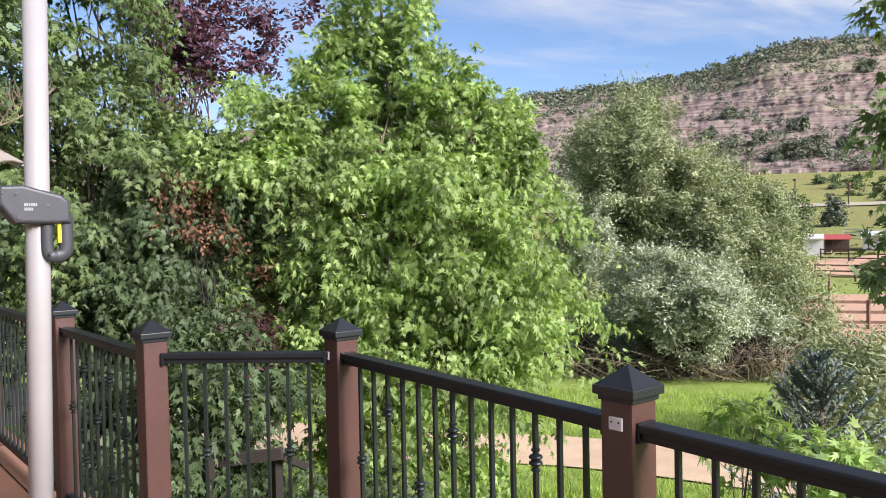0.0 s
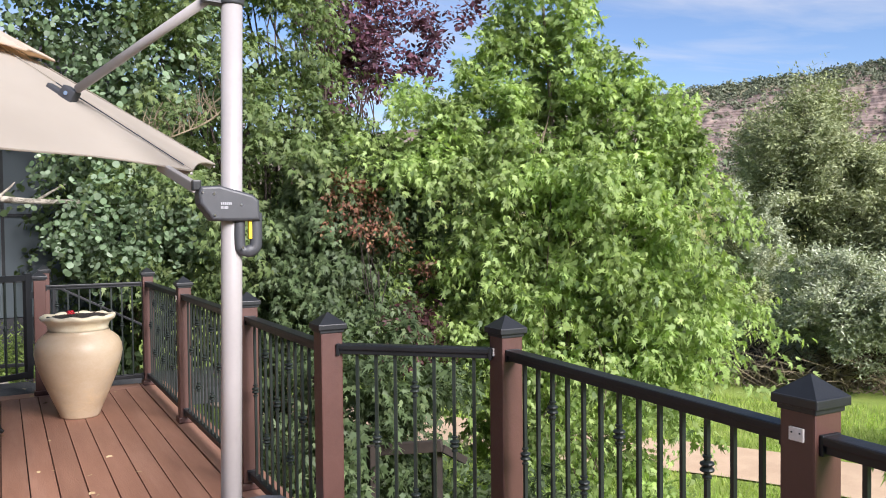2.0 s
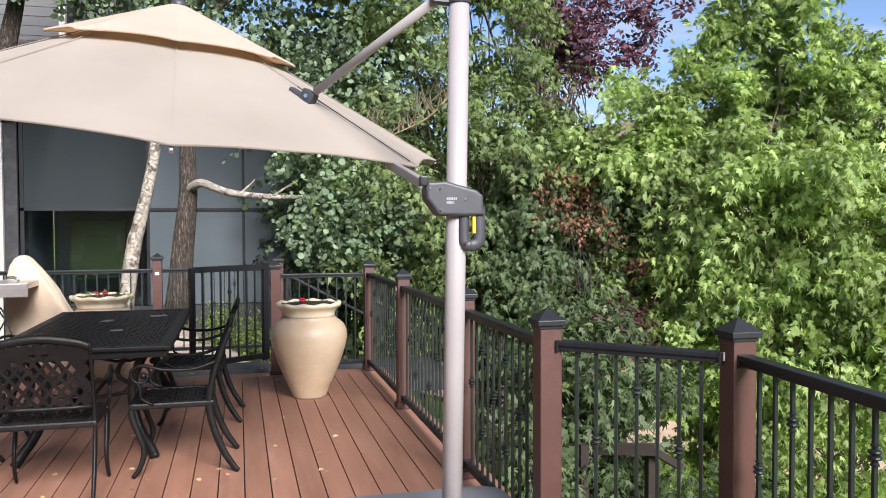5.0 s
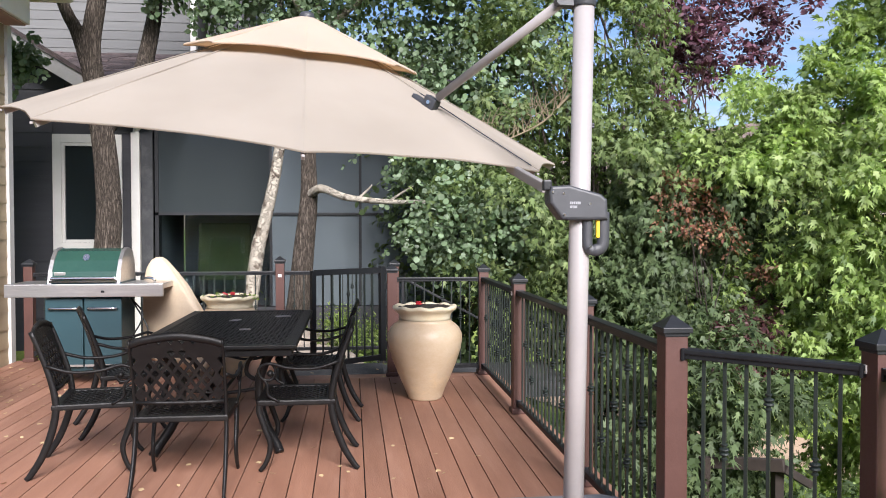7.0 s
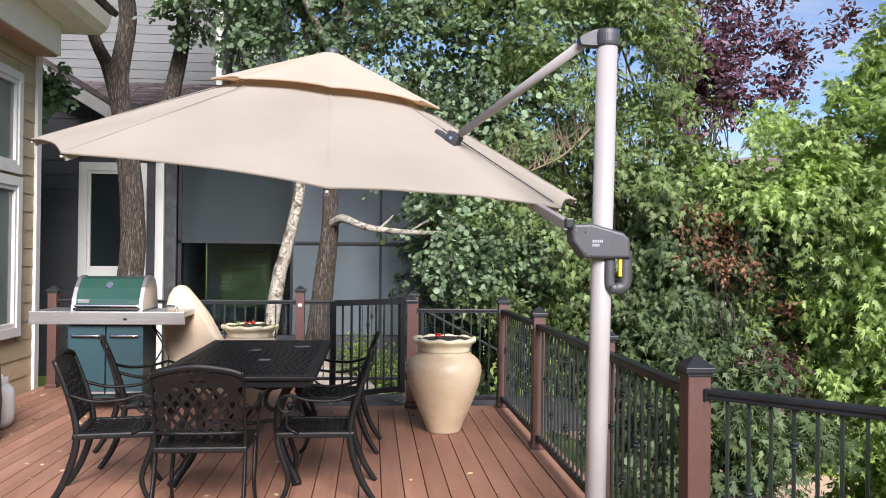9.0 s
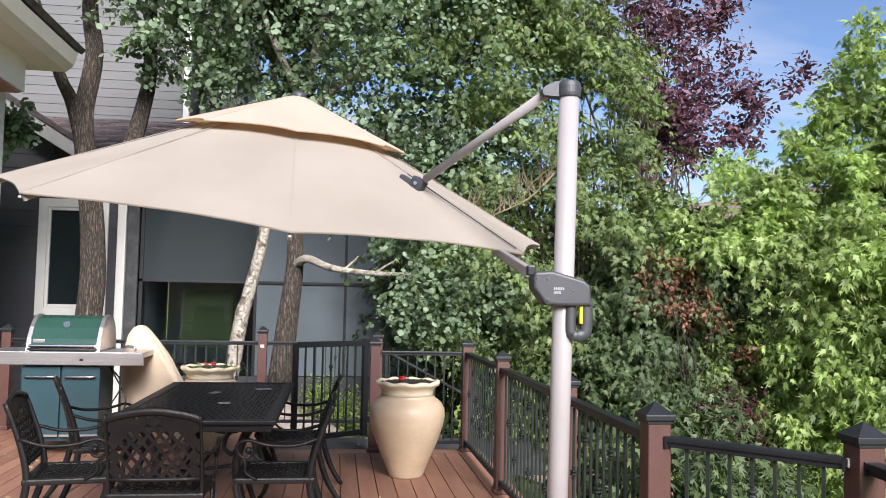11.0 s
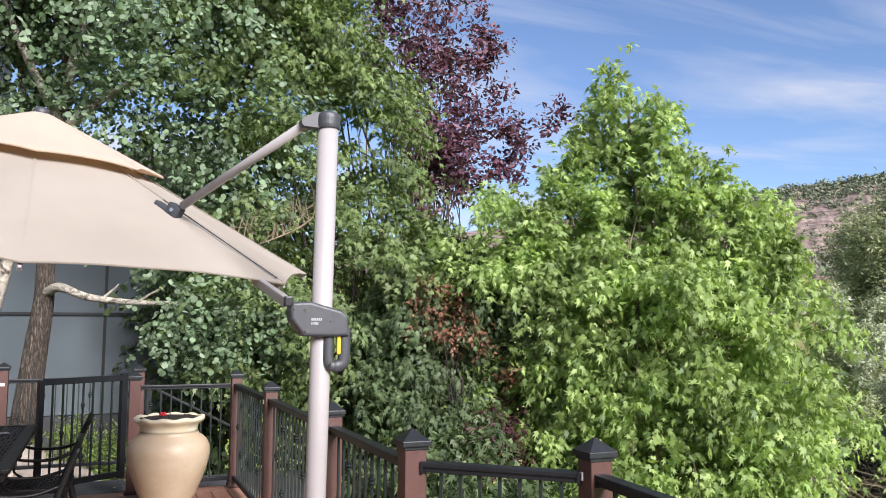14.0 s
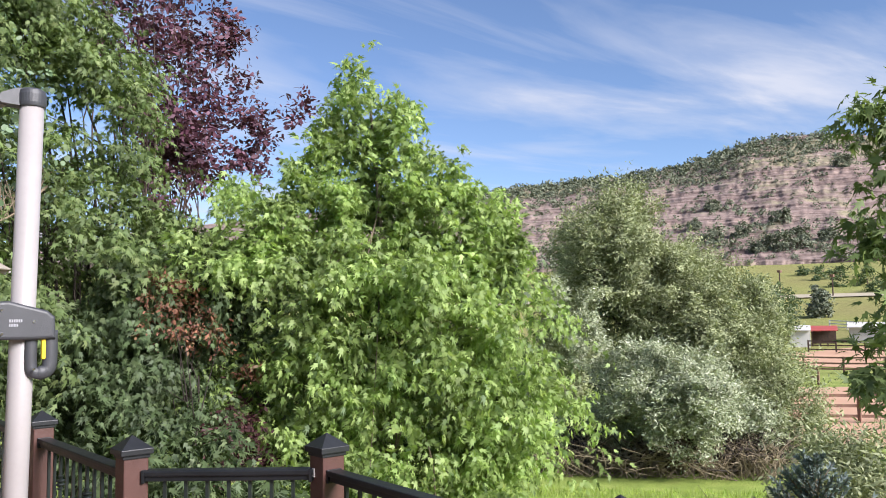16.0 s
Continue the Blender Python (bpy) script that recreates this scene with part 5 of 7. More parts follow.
tube(bm, smooth_line([(-3.16, NY - 0.06, 2.84), (-3.12, NY - 0.10, 2.92), (-2.95, NY - 0.25, 2.98)], 4), 0.045, 8)
part("pipe_elbow", bm, M_WHITE, nb, soft=True)
bm = fresh()
box(bm, -3.09, -2.93, NY - 0.06, NY + 0.2, -1.2, 3.0, bevel=0.006)
part("porch_post", bm, M_MAT, nb, "grey porch post")
# screened porch: large dark panes
porch = thing("porch", "dark glazed porch of the neighbouring house", "porch", kind="structure")
for x0, x1, z0, z1 in ((-2.88, -1.28, 1.70, 3.3), (-2.88, -1.28, 0.30, 1.66), (-1.24, 0.05, 1.70, 3.3), (-1.24, 0.05, 0.30, 1.66), (0.09, 1.6, 1.70, 3.3), (0.09, 1.6, 0.30, 1.66)):
    bm = fresh()
    box(bm, x0, x1, NY + 0.10, NY + 0.11, z0, z1)
    part("pane", bm, (M_CLEAR if z0 < 1 else M_DARKGLASS) if x0 < -1.3 else M_SKYPANE, porch, "dark glass with soft reflections")
bm = fresh()
box(bm, -2.93, 1.65, NY + 0.07, NY + 0.14, 1.66, 1.70)
box(bm, -2.93, -2.88, NY + 0.07, NY + 0.14, 0.25, 3.3)
box(bm, 1.60, 1.65, NY + 0.07, NY + 0.14, 0.25, 3.3)
part("porch_frame", bm, M_BLACK, porch)
for x in (-1.28, 0.05):
    bm = fresh()
    box(bm, x, x + 0.04, NY + 0.07, NY + 0.14, 0.30, 3.3)
    part("mullion", bm, M_BLACK, porch)
bm = fresh()
box(bm, -2.93, 1.65, NY + 0.06, NY + 0.4, -1.6, 0.29)
part("porch_base", bm, M_DARKSID, porch)
bm = fresh()
box(bm, -2.93, 1.65, NY + 2.2, NY + 3.9, -1.6, 3.3)
box(bm, -2.93, 1.65, NY + 0.41, NY + 2.19, -1.6, 0.29)
box(bm, -3.10, -2.94, NY + 0.21, NY + 2.2, -1.6, 3.3)
box(bm, -2.93, 1.65, NY + 0.15, NY + 2.19, 3.305, 3.38)
box(bm, -1.26, -1.23, NY + 0.15, NY + 2.19, 0.30, 3.3)
part("porch_inside", bm, M_INSIDE, porch, "dark inside of the porch")
lounge = thing("lounge_chair", "green cushioned lounge chair behind the porch glass", "chair", pose(-2.06, NY + 0.75, 0.29))
bm = fresh()
box(bm, -0.40, 0.40, -0.06, 0.06, 0.42, 1.28, Matrix.Rotation(radians(-10), 4, "X"), 0.05)
part("back_cushion", bm, M_GREENCLOTH, lounge)
part("seat_cushion", box(fresh(), -0.38, 0.38, 0.02, 0.62, 0.36, 0.50, bevel=0.04), M_GREENCLOTH, lounge)
for x in (-0.36, 0.36):
    for y in (0.06, 0.58):
        part("leg", box(fresh(), x - 0.02, x + 0.02, y - 0.02, y + 0.02, 0.0, 0.36), M_BLACK, lounge)
# gable board and roofs
bm = prism(fresh(), [(-5.9, 4.66), (-3.1, 2.98), (-3.1, 3.20), (-5.9, 4.90)], 0, 0.16)
bmesh.ops.transform(bm, matrix=Matrix(((1, 0, 0, 0), (0, 0, 1, NY - 0.45), (0, 1, 0, 0), (0, 0, 0, 1))), verts=bm.verts)
part("gable_board", bm, M_GABLE, nb, "pale grey gable board")
bm = prism(fresh(), [(-6.0, 4.97), (-3.0, 3.145), (-3.0, 3.205), (-6.0, 5.03)], 0, 1.2)
bmesh.ops.transform(bm, matrix=Matrix(((1, 0, 0, 0), (0, 0, 1, NY - 0.50), (0, 1, 0, 0), (0, 0, 0, 1))), verts=bm.verts)
part("gable_roof", bm, M_SHINGLE, nb)
bm = fresh()
box(bm, -9.0, 1.7, NY + 0.75, NY + 4.0, 2.9, 3.3)
part("roof_deck", bm, M_DARK, nb)
# courses of shingles on the slope that faces the deck
shingles = thing("shingle_roof", "mottled brown asphalt shingle roof", "roof", kind="structure")
bm = fresh()
vs = [bm.verts.new(v) for v in ((-6.0, NY + 0.55, 3.42), (1.8, NY + 0.55, 3.42), (1.8, NY + 4.02, 4.82), (-6.0, NY + 4.02, 4.82))]
bm.faces.new(vs)
part("underlay", bm, M_SHINGLE, shingles)
rng = np.random.default_rng(3)
made = []
for w in (0.24, 0.32, 0.40):
    bm = fresh()
    box(bm, 0, w - 0.006, 0, 0.20, 0.0, 0.012 + 0.01 * (w > 0.3))
    made.append((w, mesh_of("shingle", bm, M_SHINGLE)))
tilt = math.atan2(1.40, 3.47)
count = 0
for row in range(22):
    x = -5.9 + 0.15 * rng.random()
    while x < -0.4 and count < 290:
        w, me = made[rng.integers(3)]
        f = row * 0.17
        if row > 6:
            piece("shingle", me, shingles, Matrix.Translation((x, NY + 0.55 + f * math.cos(tilt), 3.425 + f * math.sin(tilt))) @ Matrix.Rotation(tilt - 0.05, 4, "X"))
            count += 1
        x += w
# upper storey
upper = thing("upper_storey", "light grey lap-sided upper storey with a white corner board", "wall", kind="structure")
UY = NY + 4.05
bm = fresh()
box(bm, -12.0, -3.15, UY + 0.02, UY + 4, 3.5, 9.5)
part("wall_core", bm, M_GREYSID, upper)
lap_boards(upper, M_GREYSID, Matrix(((1, 0, 0, -8.6), (0, -1, 0, UY + 0.02), (0, 0, 1, 4.75), (0, 0, 0, 1))), 5.42, 24, 0.176)
bm = fresh()
box(bm, -3.16, -3.05, UY - 0.03, UY + 0.12, 4.72, 9.5)
part("corner_board", bm, M_WHITE, upper, "white corner board")
bm = fresh()
box(bm, -3.0, -2.1, UY + 0.9, UY + 4.0, 3.5, 8.0)
part("recess_wall", bm, M_DARKSID, upper, "charcoal wall set back in the shade")


# ---- cantilever umbrella ----
def cloth_material(name, share, lift=1.0, glow=(0.92, 0.70, 0.46)):
    m = bpy.data.materials.new(name)
    m.use_nodes = True
    t = m.node_tree
    t.nodes.clear()
    tc = t.nodes.new("ShaderNodeTexCoord")
    big = node(t, "ShaderNodeTexNoise", Scale=2.2, Detail=5)
    weave = node(t, "ShaderNodeTexNoise", Scale=420, Detail=2)
    for n in (big, weave):
        t.links.new(tc.outputs["Object"], n.inputs["Vector"])
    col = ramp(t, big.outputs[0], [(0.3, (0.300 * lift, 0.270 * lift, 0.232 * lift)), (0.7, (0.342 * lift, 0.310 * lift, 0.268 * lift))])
    dif = node(t, "ShaderNodeBsdfDiffuse", Roughness=0.6)
    tra = t.nodes.new("ShaderNodeBsdfTranslucent")
    tra.inputs[0].default_value = (*glow, 1)
    t.links.new(col, dif.inputs[0])
    b = node(t, "ShaderNodeBump", Strength=0.5, Distance=0.006)
    t.links.new(math_node(t, "ADD", weave.outputs[0], math_node(t, "MULTIPLY", big.outputs[0], 3.0)), b.inputs["Height"])
    t.links.new(b.outputs[0], dif.inputs["Normal"])
    a = t.nodes.new("ShaderNodeMixShader")
    a.inputs[0].default_value = share
    t.links.new(dif.outputs[0], a.inputs[1])
    t.links.new(tra.outputs[0], a.inputs[2])
    o = t.nodes.new("ShaderNodeOutputMaterial")
    t.links.new(a.outputs[0], o.inputs[0])
    return m


M_CLOTH = cloth_material("cream_canopy_cloth", 0.22)
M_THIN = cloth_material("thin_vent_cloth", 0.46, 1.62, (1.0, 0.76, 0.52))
HUB = Vector((-0.361, 4.394, 1.974))
TIP, RAD, TILT_BY, TILT_TO, FIRST = 0.652, 1.519, 0.166, -0.957, -0.698
lean = Matrix.Translation(HUB) @ Matrix.Rotation(TILT_BY, 4, Vector((-math.sin(TILT_TO), math.cos(TILT_TO), 0)))
umbrella = thing("patio_umbrella", "large cream cantilever umbrella with a vented two-tier canopy, open", "umbrella", Matrix.Translation((0.793, 2.873, 0)))
rest = umbrella.matrix_basis.inverted()


def corner(k, r, h):
    a = FIRST - k * math.pi / 4
    return Vector((r * math.cos(a), r * math.sin(a), h))


def tier(r0, h0, r1, h1, sag, scallop, rows=20, cols=28, lift=0.02):
    """Eight cloth gores between an inner and an outer ring; each sags between its ribs."""
    bm = fresh()
    grid = []
    for i in range(rows + 1):
        f = i / rows
        row = []
        for k in range(8):
            for j in range(cols):
                g = j / cols
                r, h = r0 + (r1 - r0) * f, h0 + (h1 - h0) * f
                p = corner(k, r, h).lerp(corner(k + 1, r, h), g)
                hang = 4 * g * (1 - g)
                p.z -= sag * hang * math.sin(math.pi * f) * f
                p -= Vector((p.x, p.y, 0)).normalized() * scallop * hang * f ** 3
                p.z += lift * hang * f ** 3
                p.z += 0.006 * noise.noise(p * 3.1) * f
                # puckers along the seams
                near = math.exp(-(min(g, 1 - g) / 0.09) ** 2) * (1 - math.exp(-(min(g, 1 - g) / 0.02) ** 2))
                p.z += 0.012 * near * noise.noise(Vector((k * 3.7, f * 9.0, g * 4.0))) * f
                row.append(bm.verts.new(rest @ lean @ p))
        grid.append(row)
    n = 8 * cols
    for r, s in zip(grid, grid[1:]):
        for k in range(n):
            bm.faces.new((r[k], r[(k + 1) % n], s[(k + 1) % n], s[k]))
    # turned-down hem
    hem = [bm.verts.new(v.co + Vector((0, 0, -0.008))) for v in grid[-1]]
    for k in range(n):
        bm.faces.new((grid[-1][k], grid[-1][(k + 1) % n], hem[(k + 1) % n], hem[k]))
    return bm


def slope(r):
    return TIP * (1 - r / RAD)


canopy = part("canopy", tier(0.40, slope(0.40) - 0.01, RAD, 0.0, 0.01, 0.02), M_CLOTH, umbrella, "cream cloth canopy", soft=True)
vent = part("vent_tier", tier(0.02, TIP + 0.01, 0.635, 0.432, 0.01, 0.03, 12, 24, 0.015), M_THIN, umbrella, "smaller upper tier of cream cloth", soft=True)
for ob in (canopy, vent):
    ob.data.set_sharp_from_angle(angle=radians(11))
    mod = ob.modifiers.new("thickness", "SOLIDIFY")
    mod.thickness, mod.offset = 0.003, -1
bm = fresh()
tube(bm, [rest @ lean @ Vector((0, 0, TIP - 0.10)), rest @ lean @ Vector((0, 0, TIP + 0.010)), rest @ lean @ Vector((0, 0, TIP + 0.026)), rest @ lean @ Vector((0, 0, TIP + 0.033))], [0.030, 0.042, 0.034, 0.016], 16)
part("finial", bm, M_PLASTIC, umbrella, "grey plastic finial", soft=True)
for k in range(8):
    bm = fresh()
    a, b = corner(k, 0.04, slope(0.04) - 0.035), corner(k, RAD - 0.02, -0.022)
    bar(bm, rest @ lean @ a, rest @ lean @ b, 0.016, 0.026)
    rib = part("rib", bm, M_POLE, umbrella)
    bm = fresh()
    bar(bm, rest @ lean @ corner(k, 0.44, slope(0.44) - 0.003), rest @ lean @ corner(k, RAD, -0.0005), 0.006, 0.004)
    part("seam", bm, M_CLOTH, canopy, "raised cloth seam over the rib")
    bm = fresh()
    bar(bm, rest @ lean @ corner(k, 0.05, TIP + 0.008 - 0.03 * 0.37), rest @ lean @ corner(k, 0.63, 0.433), 0.006, 0.004)
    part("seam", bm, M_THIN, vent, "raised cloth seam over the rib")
    bm = fresh()
    bar(bm, rest @ lean @ corner(k, 0.05, slope(0.05) - 0.30), rest @ lean @ corner(k, 0.80, slope(0.80) - 0.045), 0.012, 0.020)
    part("strut", bm, M_POLE, rib)
    bm = fresh()
    p = rest @ lean @ corner(k, RAD - 0.005, -0.012)
    box(bm, -0.006, 0.006, -0.006, 0.006, -0.010, 0.000, Matrix.Translation(p), 0.002)
    part("rib_end", bm, M_POLE, rib)
# mast
foot, head = Vector((0.0, 0.0, 0.06)), Vector((0.0415, 0.0, 2.35))
bm = fresh()
tube(bm, [foot, foot.lerp(head, 0.5), head], 0.0400, 28)
mast = part("mast", bm, M_POLE, umbrella, "light grey painted metal mast", soft=True)
bm = fresh()
lathe(bm, [(0.0450, 2.322), (0.0465, 2.326), (0.0480, 2.336), (0.0480, 2.366), (0.045, 2.380), (0.034, 2.388), (0.015, 2.391)], 32)
bmesh.ops.translate(bm, verts=bm.verts, vec=(0.0405, 0, 0))
side_lug = bmesh.new()
prism(side_lug, [(-0.070, 2.332), (-0.062, 2.324), (0.005, 2.322), (0.005, 2.386), (-0.014, 2.383), (-0.060, 2.362), (-0.072, 2.350)], -0.028, 0.028)
bmesh.ops.transform(side_lug, matrix=Matrix(((1, 0, 0, 0.002), (0, 0, 1, 0.012), (0, 1, 0, 0), (0, 0, 0, 1))), verts=side_lug.verts)
lug_mesh = mesh_of("lug", side_lug, M_PLASTIC)
bm.from_mesh(lug_mesh)
part("mast_cap", bm, M_PLASTIC, umbrella, "dark grey plastic cap")
for z in (1.86, 1.87):
    bm = fresh()
    tube(bm, [(0.074, 0, z), (0.083, 0, z)], 0.006, 8)
    part("button", bm, M_PLASTIC, mast)
# the upper arm, from the cap down to the canopy
JOINT = rest @ Vector((0.325, 3.72, 2.075))
bm = fresh()
tube(bm, [Vector((-0.045, 0.02, 2.340)), JOINT + Vector((0.03, -0.04, 0.02))], 0.0165, 16, squash=1.25)
part("upper_arm", bm, M_POLE, umbrella, "light grey metal arm", soft=True)
inward = (Vector((-0.308, 4.323, 2.631)) - Vector((0.787, 3.457, 1.737))).normalized()
out_side = inward.cross(Vector((0, 0, 1))).normalized()
bm = fresh()
turn = Matrix((inward, out_side, inward.cross(out_side) * -1)).transposed().to_4x4()
turn.translation = JOINT
box(bm, -0.035, 0.035, -0.026, 0.026, -0.045, 0.028, turn, 0.008)
box(bm, 0.02, 0.11, -0.020, 0.020, -0.035, -0.004, turn, 0.010)
bracket = part("arm_bracket", bm, M_PLASTIC, umbrella, "dark grey joint on the canopy")
bm = fresh()
tube(bm, [JOINT - out_side * 0.032, JOINT + out_side * 0.032], 0.010, 10)
part("pin", bm, M_CHROME, bracket)
# lower arm: from the housing into the canopy along a rib
bm = fresh()
bar(bm, rest @ Vector((0.715, 3.00, 1.630)), rest @ lean @ corner(0.03, 1.38, slope(1.38) - 0.062), 0.028, 0.042, bevel=0.006)
part("lower_arm", bm, M_POLE, umbrella, "light grey metal arm under the canopy")
# dark slot in the cloth along that arm
bm = fresh()
bar(bm, rest @ lean @ corner(0.05, 0.83, slope(0.83) + 0.004), rest @ lean @ corner(0.02, RAD - 0.03, slope(RAD - 0.03) + 0.005), 0.004, 0.005)
part("slot_trim", bm, M_PLASTIC, umbrella)
# crank housing with its grip
face = Matrix((Vector((0.997, -0.07, 0)), Vector((0.07, 0.997, 0)), Vector((0, 0, 1)))).transposed().to_4x4()
face.translation = Vector((0.0, -0.045, 0))


def plate_shape(bm, pts, y0, y1, m, bevel=0.012):
    front = [bm.verts.new((x, y0, z)) for x, z in pts]
    rear = [bm.verts.new((x, y1, z)) for x, z in pts]
    n = len(pts)
    faces = [bm.faces.new(front), bm.faces.new(list(reversed(rear)))]
    for k in range(n):
        faces.append(bm.faces.new((front[k], rear[k], rear[(k + 1) % n], front[(k + 1) % n])))
    bmesh.ops.transform(bm, matrix=m, verts=front + rear)
    rim = [e for f in faces[:2] for e in f.edges]
    bmesh.ops.bevel(bm, geom=rim, offset=bevel, segments=3, affect="EDGES", profile=0.5)
    return bm


bm = plate_shape(fresh(), [(-0.108, 1.600), (-0.100, 1.628), (-0.030, 1.632), (0.092, 1.598), (0.116, 1.576), (0.119, 1.500), (0.040, 1.497), (-0.058, 1.500), (-0.104, 1.562)], -0.025, 0.100, face)
housing = part("crank_housing", bm, M_PLASTIC, umbrella, "dark grey plastic crank housing")
bm = fresh()
box(bm, -0.128, -0.094, -0.010, 0.030, 1.612, 1.652, face @ pose(0, 0, 0), 0.006)
part("arm_socket", bm, M_BLACK, housing, "black arm socket")
bm = fresh()
tube(bm, [face @ p for p in smooth_line([(0.046, 0.004, 1.52), (0.045, 0.004, 1.42), (0.052, 0.004, 1.388), (0.078, 0.004, 1.384), (0.100, 0.004, 1.396), (0.106, 0.004, 1.430), (0.106, 0.004, 1.53)], 5)], [0.0125] * 14 + [0.0150] * 17, 12, squash=1.6)
part("grip_loop", bm, M_PLASTIC, housing, "dark grey grip loop", soft=True)
bm = fresh()
box(bm, 0.076, 0.090, -0.010, 0.012, 1.430, 1.512, face, 0.005)
part("grip_latch", bm, M_YELLOW, housing, "yellow latch inside the grip")
for x, z in ((-0.093, 1.605), (-0.052, 1.600), (-0.050, 1.520), (0.048, 1.560), (0.050, 1.398)):
    bm = fresh()
    tube(bm, [face @ Vector((x, -0.022, z)), face @ Vector((x, -0.0285, z))], 0.0050, 8)
    part("screw", bm, M_CHROME, housing)
bm = fresh()
for z, w in ((1.564, 0.042), (1.549, 0.028)):
    for i in range(6):
        x = -0.028 + w * i / 6
        box(bm, x, x + w / 9, -0.0262, -0.0252, z - 0.005, z + 0.005, face)
part("print", bm, M_PRINT, housing, "unreadable pale print")
# small hook low on the mast
bm = fresh()
tube(bm, smooth_line([(0.048, -0.01, 0.27), (0.064, -0.012, 0.255), (0.066, -0.012, 0.225), (0.050, -0.01, 0.21)], 4), 0.006, 6)
part("hook", bm, M_PLASTIC, mast, soft=True)
# weighted base
bm = plate_shape(fresh(), [(-0.43, -0.22), (-0.35, -0.30), (0.34, -0.30), (0.42, -0.22), (0.42, 0.56), (0.40, 0.62), (0.33, 0.67), (-0.35, 0.67), (-0.43, 0.59)], 0.004, 0.200, Matrix(((1, 0, 0, 0), (0, 0, 1, 0), (0, 1, 0, 0), (0, 0, 0, 1))), 0.022)
base = part("base", bm, M_BASE, umbrella, "blue-grey plastic weighted base")
for sx in (-0.22, 0.21):
    for sy in (-0.06, 0.43):
        bm = fresh()
        tube(bm, [(sx, sy, 0.198), (sx, sy, 0.208), (sx, sy, 0.212)], [0.030, 0.030, 0.024], 16)
        part("filler_cap", bm, M_LABEL, base, "pale filler cap")
bm = fresh()
tube(bm, [(0, 0, 0.19), (0, 0, 0.24), (0, 0, 0.255)], [0.075, 0.062, 0.052], 20)
part("collar", bm, M_PLASTIC, umbrella, soft=True)


# ---- gate and landing ----
gate = thing("gate", "black metal baluster gate standing ajar on the brown post", "gate", pose(PG[0] - 0.085, PG[1] - 0.03, 0, 0, 0, 180 + 34))
GW, GH = 0.82, 1.085
part("stile", box(fresh(), -0.012, 0.045, -0.024, 0.024, 0.16, GH + 0.01, bevel=0.004), M_RAIL, gate)
part("stile", box(fresh(), GW - 0.04, GW + 0.004, -0.022, 0.022, 0.16, GH - 0.01, bevel=0.004), M_RAIL, gate)
bm = fresh()
box(bm, 0.045, GW - 0.04, -0.021, 0.021, GH - 0.055, GH - 0.002, bevel=0.003)
part("top_bar", bm, M_RAIL, gate)
bm = fresh()
box(bm, 0.045, GW - 0.04, -0.021, 0.021, 0.175, 0.225, bevel=0.003)
part("bottom_bar", bm, M_RAIL, gate)
for i in range(7):
    bm = fresh()
    x = 0.04 + (GW - 0.07) * (i + 1) / 8
    box(bm, x - 0.007, x + 0.007, -0.007, 0.007, 0.22, GH - 0.045)
    b = part("baluster", bm, M_BALUSTER, gate)
    for z in ((0.62,) if i % 4 == 1 else (0.84, 0.40) if i % 4 == 3 else ()):
        bm = fresh()
        lathe(bm, [(0.009, z - 0.034), (0.013, z - 0.030), (0.011, z - 0.020), (0.022, z), (0.011, z + 0.020), (0.013, z + 0.030), (0.009, z + 0.034)], 10)
        part("collar", bm, M_BALUSTER, b, soft=True).matrix_basis = Matrix.Translation((x, 0, 0))
for z in (0.32, 0.90):
    bm = fresh()
    box(bm, -0.03, 0.012, -0.026, 0.026, z - 0.03, z + 0.03, bevel=0.004)
    part("hinge", bm, M_BLACK, gate)
landing = thing("landing", "grey weathered stair landing outside the gate", "landing", kind="structure")
bm = fresh()
box(bm, -0.74, 2.2, 7.96, 9.2, -0.28, -0.12, bevel=0.004)
part("landing_top", bm, M_MAT, landing)
bm = fresh()
box(bm, -0.14, 0.28, 7.95, 8.8, -0.115, -0.035, bevel=0.008)
solid("doormat", bm, M_MAT, "dark grey rubber mat inside the gate", "doormat")
handrail = thing("stair_handrail", "grey metal handrail of the outside stair", "handrail")
bm = fresh()
bar(bm, (0.50, 8.6, 0.92), (1.5, 8.6, 0.38), 0.024, 0.024, bevel=0.004)
part("rail", bm, M_RAIL, handrail)
bm = fresh()
box(bm, 0.48, 0.51, 8.585, 8.615, -0.12, 0.92)
part("post", bm, M_RAIL, handrail)


